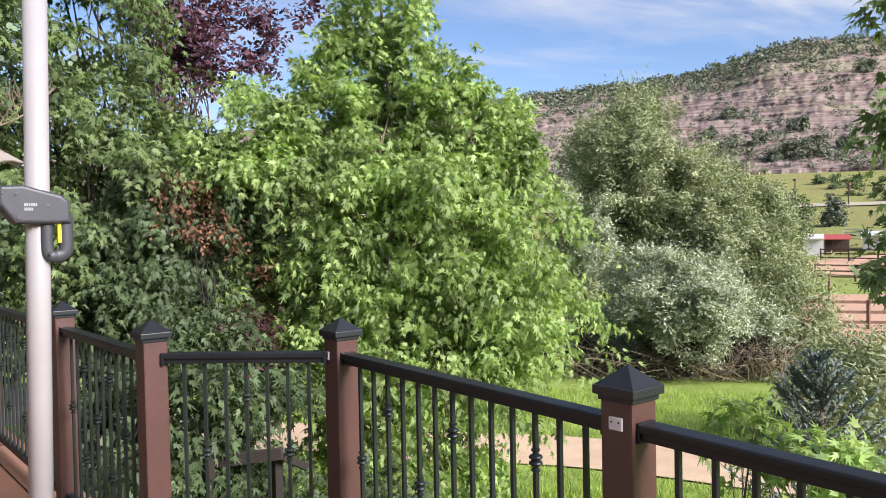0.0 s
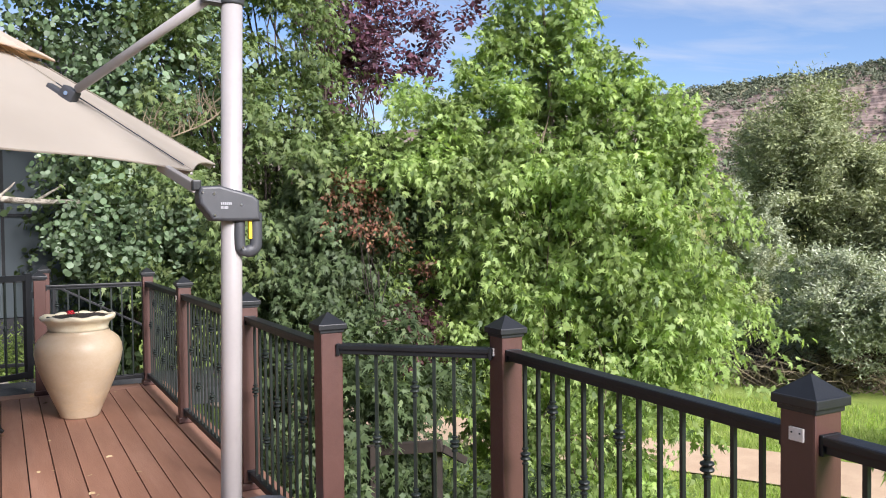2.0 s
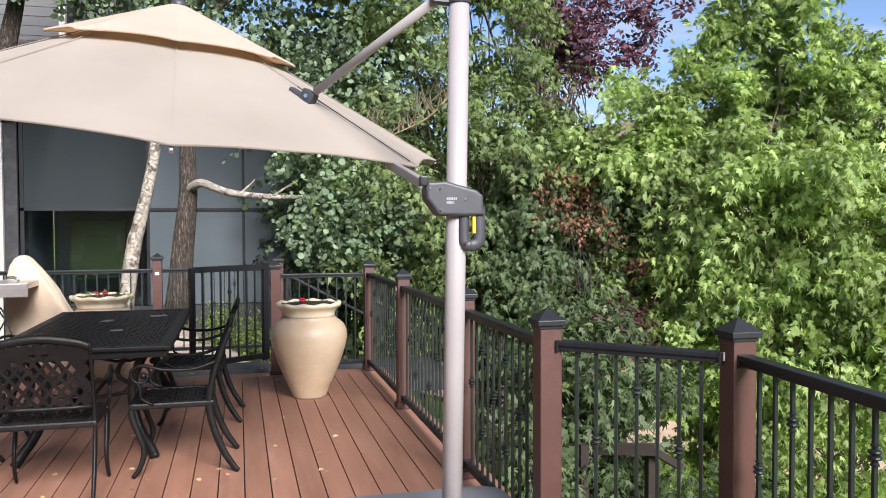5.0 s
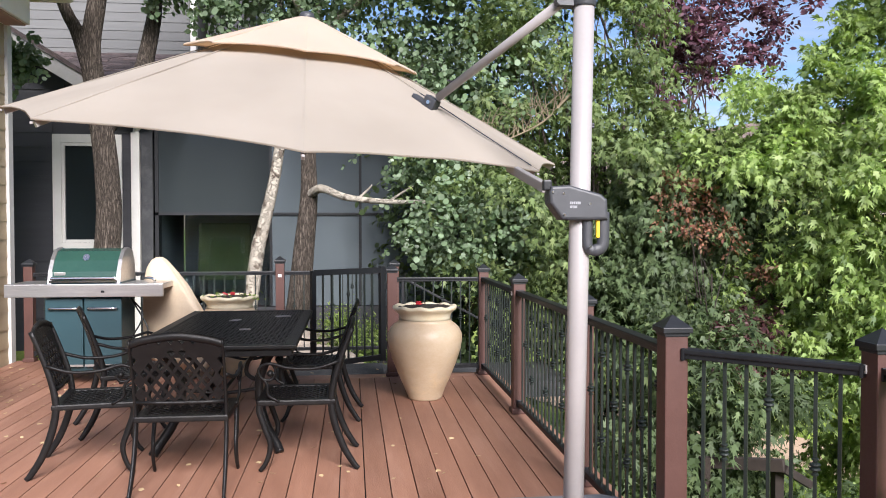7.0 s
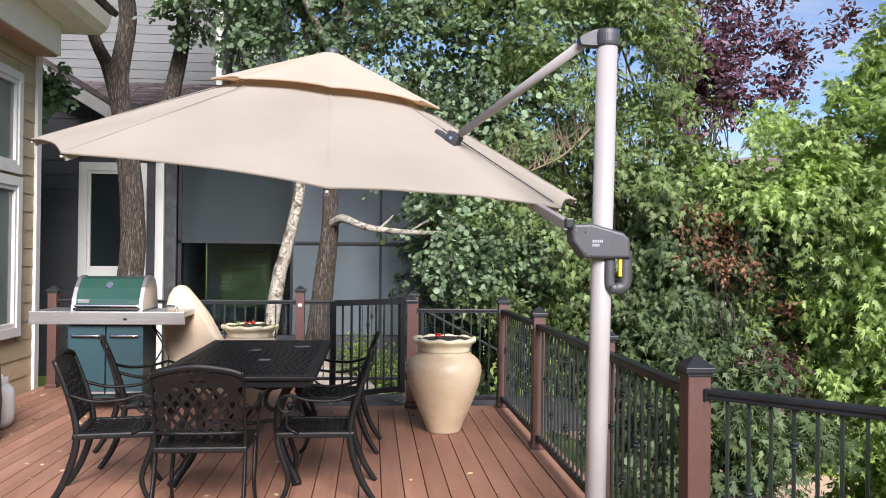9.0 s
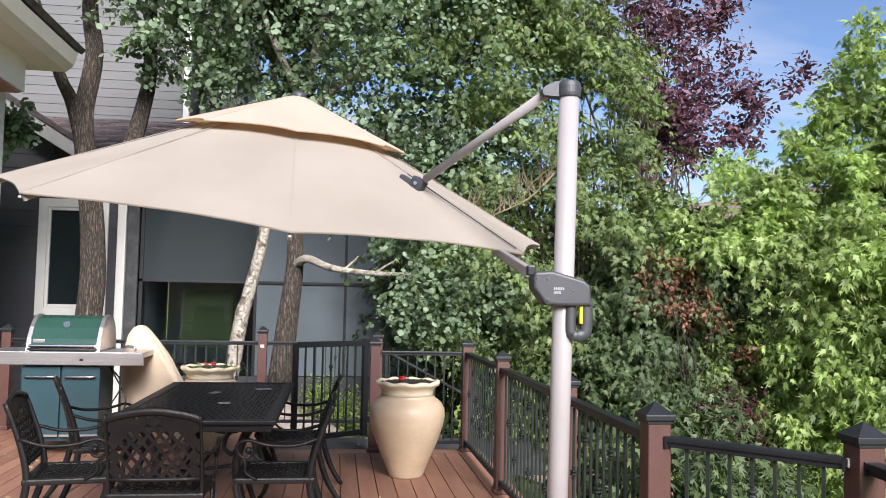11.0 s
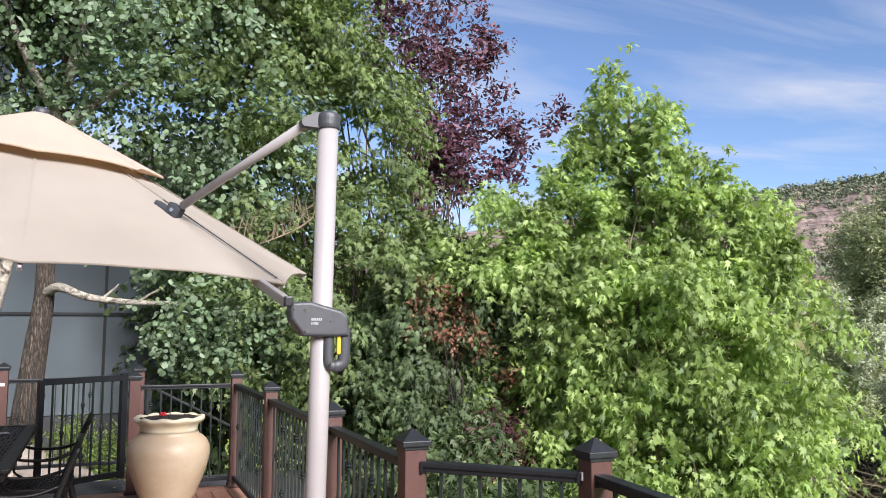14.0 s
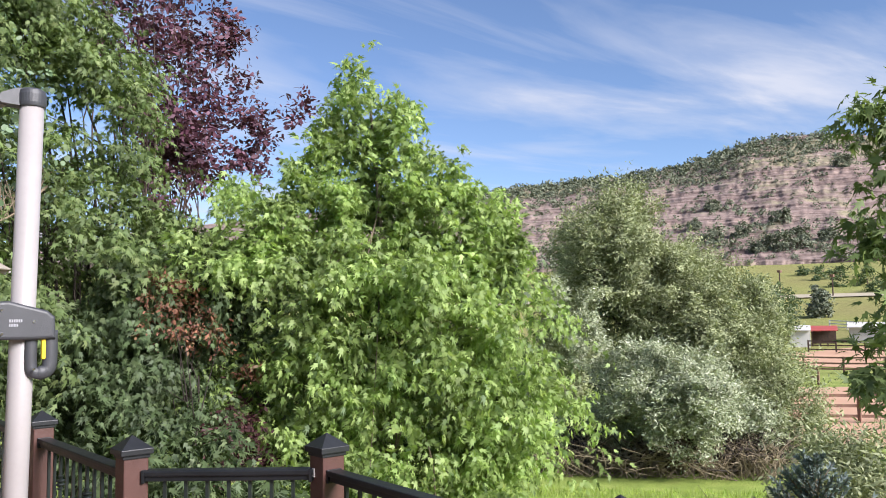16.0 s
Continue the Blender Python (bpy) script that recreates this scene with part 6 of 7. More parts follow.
# ---- cast furniture ----
def pierced(w, l, a, b, hole, thick, open_at=None):
    """One plate of rhombs round the origin, each a by b with a diamond hole, left whole where open_at says no."""
    bm = fresh()
    made = {}

    def vert(x, y, z):
        key = (round(x, 5), round(y, 5), z)
        if key not in made:
            made[key] = bm.verts.new((x, y, z))
        return made[key]

    ni, nj = int((w - a) / a) + 1, int((l - b) / b) + 1
    for i in range(-ni, ni + 1):
        for j in range(-nj, nj + 1):
            cx, cy = i * a / 2, j * b / 2
            if (i + j) % 2 or abs(cx) > (w - a) / 2 + 1e-6 or abs(cy) > (l - b) / 2 + 1e-6:
                continue
            ring = [(a / 2, 0), (0, b / 2), (-a / 2, 0), (0, -b / 2)]
            pierce = open_at is None or open_at(cx, cy)
            inner = []
            for z in (-thick / 2, thick / 2):
                outer = [vert(cx + x, cy + y, z) for x, y in ring]
                if not pierce:
                    bm.faces.new(outer if z > 0 else outer[::-1])
                    continue
                cut = [bm.verts.new((cx + x * hole, cy + y * hole, z)) for x, y in ring]
                inner.append(cut)
                for k in range(4):
                    f = (outer[k], outer[(k + 1) % 4], cut[(k + 1) % 4], cut[k])
                    bm.faces.new(f if z > 0 else f[::-1])
            if pierce:
                for k in range(4):
                    bm.faces.new((inner[0][k], inner[0][(k + 1) % 4], inner[1][(k + 1) % 4], inner[1][k]))
    return bm


def hoop(bm, w, l, rim, z0, z1, bevel=0.006):
    """A flat rectangular frame of mitred bars, outside w by l."""
    loops = []
    for z in (z0, z1):
        for dx, dy in ((w / 2, l / 2), (w / 2 - rim, l / 2 - rim)):
            loops.append([bm.verts.new(v) for v in ((-dx, -dy, z), (dx, -dy, z), (dx, dy, z), (-dx, dy, z))])
    lo_out, lo_in, hi_out, hi_in = loops
    edges = []
    for k in range(4):
        n = (k + 1) % 4
        for f in ((lo_in[k], lo_in[n], lo_out[n], lo_out[k]), (hi_out[k], hi_out[n], hi_in[n], hi_in[k]), (lo_out[k], lo_out[n], hi_out[n], hi_out[k]), (hi_in[k], hi_in[n], lo_in[n], lo_in[k])):
            edges.append(bm.faces.new(f))
    if bevel:
        bmesh.ops.bevel(bm, geom=list({e for f in edges for e in f.edges}), offset=bevel, segments=2, affect="EDGES", profile=0.6)
    return bm


def dining_chair(m):
    """Faces +y; the seat stands over the origin."""
    c = thing("dining_chair", "dark cast-metal patio chair with a diamond lattice back and scrolled arms", "chair", m, "chairs round the patio table")
    # seat: a pierced plate in a deep rolled rim
    bm = pierced(0.47, 0.43, 0.060, 0.048, 0.66, 0.008)
    bmesh.ops.translate(bm, verts=bm.verts, vec=(0, 0.02, 0.428))
    part("seat", bm, M_CAST, c)
    bm = hoop(fresh(), 0.51, 0.47, 0.055, 0.400, 0.436, 0.010)
    bmesh.ops.translate(bm, verts=bm.verts, vec=(0, 0.02, 0))
    part("seat_rim", bm, M_CAST, c, soft=False)
    # backrest: a leaning pierced plate whose openings form an arch
    tilt = Matrix.Translation((0, -0.190, 0.455)) @ Matrix.Rotation(radians(90 + 17), 4, "X")
    bm = pierced(0.48, 0.42, 0.060, 0.084, 0.67, 0.009, lambda x, y: abs(x) < 0.20 and y < 0.135 - 2.2 * x * x and y > -0.17)
    bmesh.ops.transform(bm, matrix=tilt @ Matrix.Translation((0, 0.235, 0)), verts=bm.verts)
    part("backrest", bm, M_CAST, c)
    bm = fresh()
    tube(bm, [tilt @ p for p in smooth_line([(-0.245, 0.405, 0), (-0.17, 0.432, 0), (0, 0.455, 0), (0.17, 0.432, 0), (0.245, 0.405, 0)], 5)], 0.013, 8, squash=1.7)
    part("top_rail", bm, M_CAST, c, soft=True)
    bm = fresh()
    tube(bm, [tilt @ Vector((x, 0.055 + 0.10 * x * x, 0)) for x in (-0.235, -0.12, 0, 0.12, 0.235)], 0.012, 8)
    part("lower_rail", bm, M_CAST, c, soft=True)
    for s in (-1, 1):
        # rear leg and back stile in one sabre-shaped casting
        bm = fresh()
        line = smooth_line([(s * 0.25, -0.352, 0.006), (s * 0.248, -0.325, 0.035), (s * 0.246, -0.262, 0.14), (s * 0.244, -0.208, 0.29), (s * 0.243, -0.188, 0.43), (s * 0.243, -0.215, 0.58), (s * 0.244, -0.268, 0.74), (s * 0.243, -0.318, 0.868)], 4)
        n = len(line)
        tube(bm, line, [0.0085 + 0.0040 * math.sin(math.pi * min(i / (n * 0.8), 1.0)) for i in range(n)], 10, squash=1.8)
        part("rear_leg", bm, M_CAST, c, soft=True)
        bm = fresh()
        line = smooth_line([(s * 0.235, 0.228, 0.425), (s * 0.240, 0.240, 0.370), (s * 0.242, 0.205, 0.260), (s * 0.242, 0.175, 0.160), (s * 0.244, 0.200, 0.060), (s * 0.246, 0.238, 0.008)], 5)
        n = len(line)
        tube(bm, line, [0.0155 - 0.0065 * i / n for i in range(n)], 10, squash=1.45)
        part("front_leg", bm, M_CAST, c, soft=True)
        bm = fresh()
        arm = [(s * 0.25, -0.235, 0.665), (s * 0.272, -0.10, 0.628), (s * 0.278, 0.06, 0.632), (s * 0.272, 0.175, 0.660), (s * 0.268, 0.238, 0.628), (s * 0.265, 0.222, 0.570), (s * 0.262, 0.170, 0.560), (s * 0.262, 0.148, 0.595), (s * 0.262, 0.178, 0.612)]
        line = smooth_line(arm, 5)
        tube(bm, line, [0.0112 - 0.00008 * i for i in range(len(line))], 8)
        part("arm", bm, M_CAST, c, soft=True)
        bm = fresh()
        tube(bm, smooth_line([(s * 0.255, 0.120, 0.425), (s * 0.262, 0.185, 0.470), (s * 0.264, 0.190, 0.530), (s * 0.264, 0.222, 0.575)], 5), 0.0088, 7)
        part("arm_support", bm, M_CAST, c, soft=True)
        bm = fresh()
        bmesh.ops.create_icosphere(bm, subdivisions=2, radius=0.021, matrix=Matrix.Translation((s * 0.262, 0.172, 0.600)))
        part("scroll_ball", bm, M_CAST, c, soft=True)
    return c


first = dining_chair(pose(-1.0, 4.58, 0, 0, 0, 0))
for x, y, a in ((-0.375, 4.97, 90), (-0.34, 6.20, 87), (-1.63, 5.0, -82), (-1.70, 5.96, -68)):
    copy_thing(first, pose(x, y, 0, 0, 0, a))

table = thing("dining_table", "long black cast-metal patio table with a pierced lattice top", "table", pose(-0.93, 6.05, 0))
TW, TL, TH = 1.04, 2.20, 0.735
bm = pierced(TW - 0.05, TL - 0.05, 0.050, 0.064, 0.56, 0.006)
bmesh.ops.translate(bm, verts=bm.verts, vec=(0, 0, TH - 0.007))
part("tabletop", bm, M_CAST, table)
part("table_rim", hoop(fresh(), TW, TL, 0.075, TH - 0.030, TH, 0.008), M_CAST, table)
part("apron", hoop(fresh(), TW - 0.06, TL - 0.06, 0.02, TH - 0.075, TH - 0.031, 0.004), M_CAST, table)
for sx in (-1, 1):
    for sy in (-1, 1):
        bm = fresh()
        line = smooth_line([(sx * 0.36, sy * 0.86, TH - 0.05), (sx * 0.29, sy * 0.80, 0.56), (sx * 0.25, sy * 0.77, 0.40), (sx * 0.29, sy * 0.81, 0.20), (sx * 0.38, sy * 0.90, 0.05), (sx * 0.40, sy * 0.93, 0.01)], 5)
        tube(bm, line, 0.027, 9, squash=1.2)
        leg = part("leg", bm, M_CAST, table, soft=True)
        bm = fresh()
        tube(bm, smooth_line([(sx * 0.36, sy * 0.80, TH - 0.06), (sx * 0.20, sy * 0.72, 0.60), (sx * 0.16, sy * 0.70, 0.50), (sx * 0.22, sy * 0.74, 0.46), (sx * 0.25, sy * 0.77, 0.50)], 5), 0.015, 7)
        part("scroll", bm, M_CAST, leg, soft=True)
bm = fresh()
for sy in (-1, 1):
    tube(bm, smooth_line([(-0.25, sy * 0.77, 0.40), (0, sy * 0.70, 0.36), (0.25, sy * 0.77, 0.40)], 5), 0.012, 7)
tube(bm, [(0, -0.70, 0.36), (0, 0.70, 0.36)], 0.012, 7)
part("stretcher", bm, M_CAST, table, soft=True)
bm = fresh()
for x, y, w, l, a in ((0.30, 0.55, 0.06, 0.04, 20), (-0.05, 0.30, 0.05, 0.03, 70), (0.1, -0.3, 0.04, 0.03, 10)):
    box(bm, -w, w, -l, l, TH + 0.001, TH + 0.006, Matrix.Translation((x - 0.93, y + 6.05, 0)) @ Matrix.Rotation(radians(a), 4, "Z"))
solid("paper_scraps", bm, M_LABEL, "small pale scraps lying on the table", "litter", kind="stuff")


# ---- big cream planters ----
def planter(m, label, flowers):
    p = thing("planter", label, "planter", m, "cream planters")
    prof = [(0.137, 0.000), (0.146, 0.011), (0.150, 0.027), (0.184, 0.110), (0.230, 0.215), (0.276, 0.329), (0.308, 0.430), (0.322, 0.508), (0.318, 0.567), (0.295, 0.615), (0.260, 0.648), (0.238, 0.662), (0.230, 0.673), (0.229, 0.686)]
    part("body", lathe(fresh(), prof, 56), M_CERAMIC, p, "cream glazed belly", soft=True)

    def frill(a, r, z):
        k = max(0.0, (z - 0.72) / 0.085)
        s = math.sin(a * 10)
        return r * (1 + 0.022 * k * s), z + 0.006 * k * math.sin(a * 10 + 0.8)

    rim = [(0.222, 0.679), (0.220, 0.705), (0.226, 0.732), (0.244, 0.755), (0.268, 0.770), (0.277, 0.785), (0.272, 0.800), (0.256, 0.805), (0.237, 0.798), (0.224, 0.782), (0.213, 0.750), (0.208, 0.723)]
    part("rim", lathe(fresh(), rim, 88, frill), M_RIMGLAZE, p, "pale frilled rim", soft=True)
    bm = fresh()
    bmesh.ops.create_circle(bm, cap_ends=True, radius=0.232, segments=32, matrix=Matrix.Translation((0, 0, 0.791)))
    for v in bm.verts:
        v.co.z += 0.006 * noise.noise(v.co * 20)
    part("soil", bm, M_SOIL, p, "dark potting soil")
    rng = np.random.default_rng(len(label))
    for fx, fy in flowers:
        bm = fresh()
        for k in range(14):
            a, r = rng.random() * 6.28, 0.022 * rng.random()
            bmesh.ops.create_icosphere(bm, subdivisions=1, radius=0.013, matrix=Matrix.Translation((fx + r * math.cos(a), fy + r * math.sin(a), 0.822 + 0.022 * rng.random())) @ Matrix.Diagonal((1, 1, 0.55, 1)))
        flower = part("flower", bm, M_RED, p, "red flower", soft=True)
    for k in range(5):
        a = rng.random() * 6.28
        bm = fresh()
        tube(bm, smooth_line([(0.05 * math.cos(a), 0.05 * math.sin(a), 0.785), (0.12 * math.cos(a), 0.12 * math.sin(a), 0.815), (0.19 * math.cos(a), 0.19 * math.sin(a), 0.80)], 4), 0.003, 5)
        part("stem", bm, M_TIMBER, p, soft=True)
    return p


planter(pose(0.565, 6.73, 0), "large cream urn planter with frilled rim and one red flower", [(-0.06, -0.08)])
planter(pose(-1.26, 7.95, 0), "cream glazed urn planter with red flowers behind the table", [(-0.02, -0.12), (0.04, -0.10)])
rng = np.random.default_rng(77)
bm = fresh()
pos = np.array([-1.26, 7.95, 0.805]) + rng.normal(size=(60, 3)) * np.array([0.09, 0.09, 0.012])
pos[40:] += np.array([0.24, -0.10, -0.02])
solid_leaves = leaf_mesh("planter_leaves", "oval", pos, unit(rng.normal(size=(60, 3)) + np.array([0, 0, 0.5])), unit(rng.normal(size=(60, 3)) + np.array([0, 0, 1.0])), 0.032 * (0.6 + rng.random(60)), L_GARDEN)
bm.free()
tagged(new("planter_leaves", solid_leaves), "yellow-green trailing leaves in the planter", "plant", kind="stuff")

# ---- gas grill ----
GX, GY = -2.53, 7.62
grill = thing("gas_grill", "green and steel gas barbecue with two cabinet doors, lid closed", "grill", pose(GX, GY, 0) @ Matrix.Diagonal((0.91, 1, 1, 1)))
bm = prism(fresh(), [(0.0, 0.0), (0.03, 0.10), (0.09, 0.20), (0.18, 0.285), (0.30, 0.31), (0.42, 0.28), (0.50, 0.18), (0.53, 0.0)], -0.318, 0.318)
bmesh.ops.transform(bm, matrix=Matrix(((0, 0, 1, 0), (1, 0, 0, 0.0), (0, 1, 0, 0.965), (0, 0, 0, 1))), verts=bm.verts)
lid = part("lid", bm, M_ENAMEL, grill, "dark green enamel lid")
for s in (-1, 1):
    bm = prism(fresh(), [(-0.012, -0.01), (0.02, 0.11), (0.08, 0.21), (0.17, 0.295), (0.30, 0.322), (0.43, 0.29), (0.51, 0.19), (0.545, -0.01)], -0.019, 0.019)
    bmesh.ops.transform(bm, matrix=Matrix(((0, 0, 1, s * 0.336), (1, 0, 0, 0.0), (0, 1, 0, 0.965), (0, 0, 0, 1))), verts=bm.verts)
    part("lid_end", bm, M_STEEL, lid, "cast grey lid end")
bm = fresh()
tube(bm, [(-0.315, -0.035, 1.005), (0.315, -0.035, 1.005)], 0.014, 10)
box(bm, -0.335, 0.335, -0.02, 0.0, 0.965, 0.985)
part("lid_handle", bm, M_CHROME, lid, "steel handle bar", soft=False)
bm = fresh()
tube(bm, [(-0.005, 0.105, 1.185), (-0.005, 0.085, 1.197)], 0.034, 20)
part("thermometer", bm, M_CHROME, lid, "round chrome thermometer", soft=False)
bm = fresh()
box(bm, -0.30, -0.19, 0.016, 0.030, 1.03, 1.06, bevel=0.002)
part("badge", bm, M_STEEL, lid, "plain steel badge")
bm = fresh()
box(bm, -0.74, -0.37, -0.06, 0.48, 0.905, 0.955, bevel=0.008)
part("side_table", bm, M_STEEL, grill, "brushed steel side shelf")
bm = fresh()
box(bm, 0.37, 0.80, -0.06, 0.48, 0.905, 0.955, bevel=0.008)
part("side_table", bm, M_STEEL, grill, "brushed steel side shelf")
bm = fresh()
box(bm, -0.74, 0.80, -0.085, -0.055, 0.835, 0.955, bevel=0.006)
part("control_panel", bm, M_STEEL, grill, "brushed steel front panel")
bm = fresh()
box(bm, 0.19, 0.225, -0.090, -0.083, 0.875, 0.895, bevel=0.002)
part("igniter", bm, M_BLACK, grill)
bm = fresh()
box(bm, -0.37, 0.37, 0.0, 0.50, 0.90, 0.968, bevel=0.005)
box(bm, -0.36, 0.36, 0.02, 0.48, 0.14, 0.90)
part("cabinet", bm, M_DOOR, grill)
for s in (-1, 1):
    bm = fresh()
    x0, x1 = (-0.372, -0.008) if s < 0 else (0.008, 0.372)
    box(bm, x0, x1, -0.028, 0.012, 0.20, 0.815, bevel=0.006)
    door = part("door", bm, M_DOOR, grill, "teal green cabinet door")
    bm = fresh()
    tube(bm, smooth_line([(x0 + 0.05, -0.026, 0.725), (x0 + 0.06, -0.055, 0.728), (x1 - 0.06, -0.055, 0.728), (x1 - 0.05, -0.026, 0.725)], 4), 0.011, 8)
    part("handle", bm, M_CHROME, door, "chrome bar handle", soft=True)
    bm = fresh()
    box(bm, x0, x1, -0.032, -0.026, 0.185, 0.205)
    part("trim", bm, M_STEEL, door)
for x in (-0.34, 0.34):
    for y in (0.04, 0.44):
        bm = fresh()
        tube(bm, [(x, y, 0.02), (x, y, 0.14)], 0.018, 8)
        part("leg", bm, M_BLACK, grill)
        bm = fresh()
        tube(bm, [(x - 0.014, y, 0.032), (x + 0.014, y, 0.032)], 0.031, 12)
        part("caster", bm, M_BLACK, grill)
bm = fresh()
tube(bm, smooth_line([(0.70, -0.02, 0.955), (0.705, -0.03, 0.985), (0.66, -0.02, 1.005), (0.60, 0.0, 1.0)], 4), 0.013, 8)
part("side_burner_knob", bm, M_CHROME, grill, soft=True)
bm = fresh()
for a in ((0.55, 0.45), (0.60, 0.30)):
    tube(bm, smooth_line([(0.40, 0.2, 0.80), (a[0], 0.1, a[1] + 0.2), (a[0] - 0.1, 0.08, a[1]), (0.42, 0.1, a[1] - 0.05)], 5), 0.008, 6)
part("hose", bm, M_BLACK, grill, soft=True)

# ---- covered thing beside the grill ----
bm = fresh()
prof = [(-2.15, 8.15, 0.05), (-2.16, 8.15, 0.62), (-2.13, 8.15, 1.04), (-2.07, 8.14, 1.18), (-1.97, 8.12, 1.19), (-1.88, 8.10, 1.10), (-1.76, 7.95, 0.99), (-1.64, 7.78, 0.86), (-1.54, 7.64, 0.75), (-1.44, 7.52, 0.64), (-1.36, 7.42, 0.50), (-1.33, 7.40, 0.05)]
rows = []
for i, d in enumerate(np.linspace(0, 0.30, 9)):
    row = []
    for k, (px, py, pz) in enumerate(prof):
        fold = 0.018 * math.sin(i * 1.7 + k * 1.3) + 0.012 * math.sin(i * 0.9 + k * 2.9)
        row.append(bm.verts.new((px + 0.4 * fold, py + d + 0.02 * math.sin(k * 2.1), max(0.03, pz + fold - 0.05 * abs(i / 8 - 0.45)))))
    rows.append(row)
for r, s in zip(rows, rows[1:]):
    for k in range(len(prof) - 1):
        bm.faces.new((r[k], r[k + 1], s[k + 1], s[k]))
bm.faces.new(list(reversed(rows[0])))
bm.faces.new(rows[-1])
bm.faces.new([v for r in rows for v in (r[0],)] + [v for r in reversed(rows) for v in (r[-1],)])
ob = solid("furniture_cover", bm, M_COVER, "cream cloth cover draped over patio furniture", "cover", soft=True)
mod = ob.modifiers.new("soft", "SUBSURF")
mod.levels = mod.render_levels = 1

# ---- dark wicker side table by the house ----
stand = thing("side_table", "dark brown woven patio side table near the house wall", "table", pose(-3.27, 6.13, 0, 0, 0, 0))
bm = fresh()
for k in range(30):
    z = 0.03 + 0.62 * k / 29
    w = 0.315 - 0.045 * abs(z - 0.33)
    for s_, t_ in ((1, 0), (-1, 0), (0, 1), (0, -1)):
        c = Vector((s_ * w, t_ * w, z + 0.004 * (k % 2)))
        e = Vector((t_, s_, 0)) * w
        bar(bm, c - e, c + e, 0.016, 0.020)
part("woven_body", bm, M_TIMBER, stand)
part("core", box(fresh(), -0.27, 0.27, -0.27, 0.27, 0.02, 0.64), M_DARK, stand)
for x in (-0.24, 0.24):
    for y in (-0.24, 0.24):
        part("post", box(fresh(), x - 0.02, x + 0.02, y - 0.02, y + 0.02, 0.0, 0.84), M_TIMBER, stand)
part("tabletop", box(fresh(), -0.30, 0.30, -0.30, 0.30, 0.84, 0.97, bevel=0.012), M_TIMBER, stand)

# ---- propane bottle ----
tank = thing("propane_tank", "white steel propane bottle beside the house wall", "gas bottle", pose(-3.25, 7.0, 0))
part("shell", lathe(fresh(), [(0.10, 0.0), (0.13, 0.03), (0.152, 0.07), (0.155, 0.12), (0.155, 0.28), (0.145, 0.33), (0.11, 0.37), (0.05, 0.385)], 28), M_WHITE, tank, soft=True)
bm = fresh()
for a in range(0, 300, 20):
    box(bm, -0.022, 0.022, 0.094, 0.104, 0.36, 0.44, Matrix.Rotation(radians(a), 4, "Z"))
part("collar", bm, M_WHITE, tank)
bm = fresh()
box(bm, -0.03, 0.06, -0.161, -0.155, 0.20, 0.25)
part("warning_label", bm, M_RED, tank, "red label")

# ---- fallen leaves on the boards ----
rng = np.random.default_rng(41)
n = 330
pos = np.column_stack([rng.uniform(-3.6, 1.0, n), rng.uniform(3.6, 9.0, n), np.full(n, 0.006)])
wall_side = rng.random(n) < 0.62
pos[wall_side, 0] = -3.65 + 1.5 * rng.random(wall_side.sum()) ** 1.6
pos[wall_side, 1] = 5.2 + 3.7 * rng.random(wall_side.sum())
tagged(new("fallen_leaves", leaf_mesh("fallen_leaves", "round", pos, unit(np.column_stack([rng.normal(size=(n, 2)), np.full(n, 0.08)])), unit(np.column_stack([0.25 * rng.normal(size=(n, 2)), np.ones(n)])), 0.036 * (0.6 + 0.7 * rng.random(n)), M_FALLEN)), "dry yellow leaves scattered on the deck", "leaves", kind="stuff")

# ---- under the far rail: rocks and bright garden plants ----
rng = np.random.default_rng(9)
for k in range(7):
    bm = fresh()
    bmesh.ops.create_icosphere(bm, subdivisions=3, radius=1.0)
    for v in bm.verts:
        v.co *= 1 + 0.25 * noise.noise(v.co * 1.3 + Vector((k * 9, 0, 0))) + 0.06 * noise.noise(v.co * 5)
    s = 0.28 + 0.25 * rng.random()
    x, y = -1.05 + 0.27 * k + 0.1 * rng.random(), 9.75 + 0.7 * rng.random()
    bmesh.ops.transform(bm, matrix=Matrix.Translation((x, y, ground_height(x, y) + 0.45 * s)) @ Matrix.Rotation(k, 4, "Z") @ Matrix.Diagonal((s * 1.3, s, s * 0.7, 1)), verts=bm.verts)
    solid("garden_rock", bm, M_ROCK, "pale rounded landscaping boulder", "rock", "garden rocks", soft=True)
tree("garden_plant", "yellow-green ornamental grass clump beyond the gate", (0.35, 10.4, -1.2), (0.35, 10.4, -0.2), 0.03,
     [((-0.15, 10.0, 0.02), (0.36, 0.30, 0.36)), ((0.25, 10.1, -0.15), (0.30, 0.25, 0.36)), ((-0.45, 10.2, -0.35), (0.3, 0.3, 0.25))], "lance", L_GARDEN, M_TWIG, 1000, 9, 0.055, 19, 6, category="plant", twig=0.14, droop=-0.3)


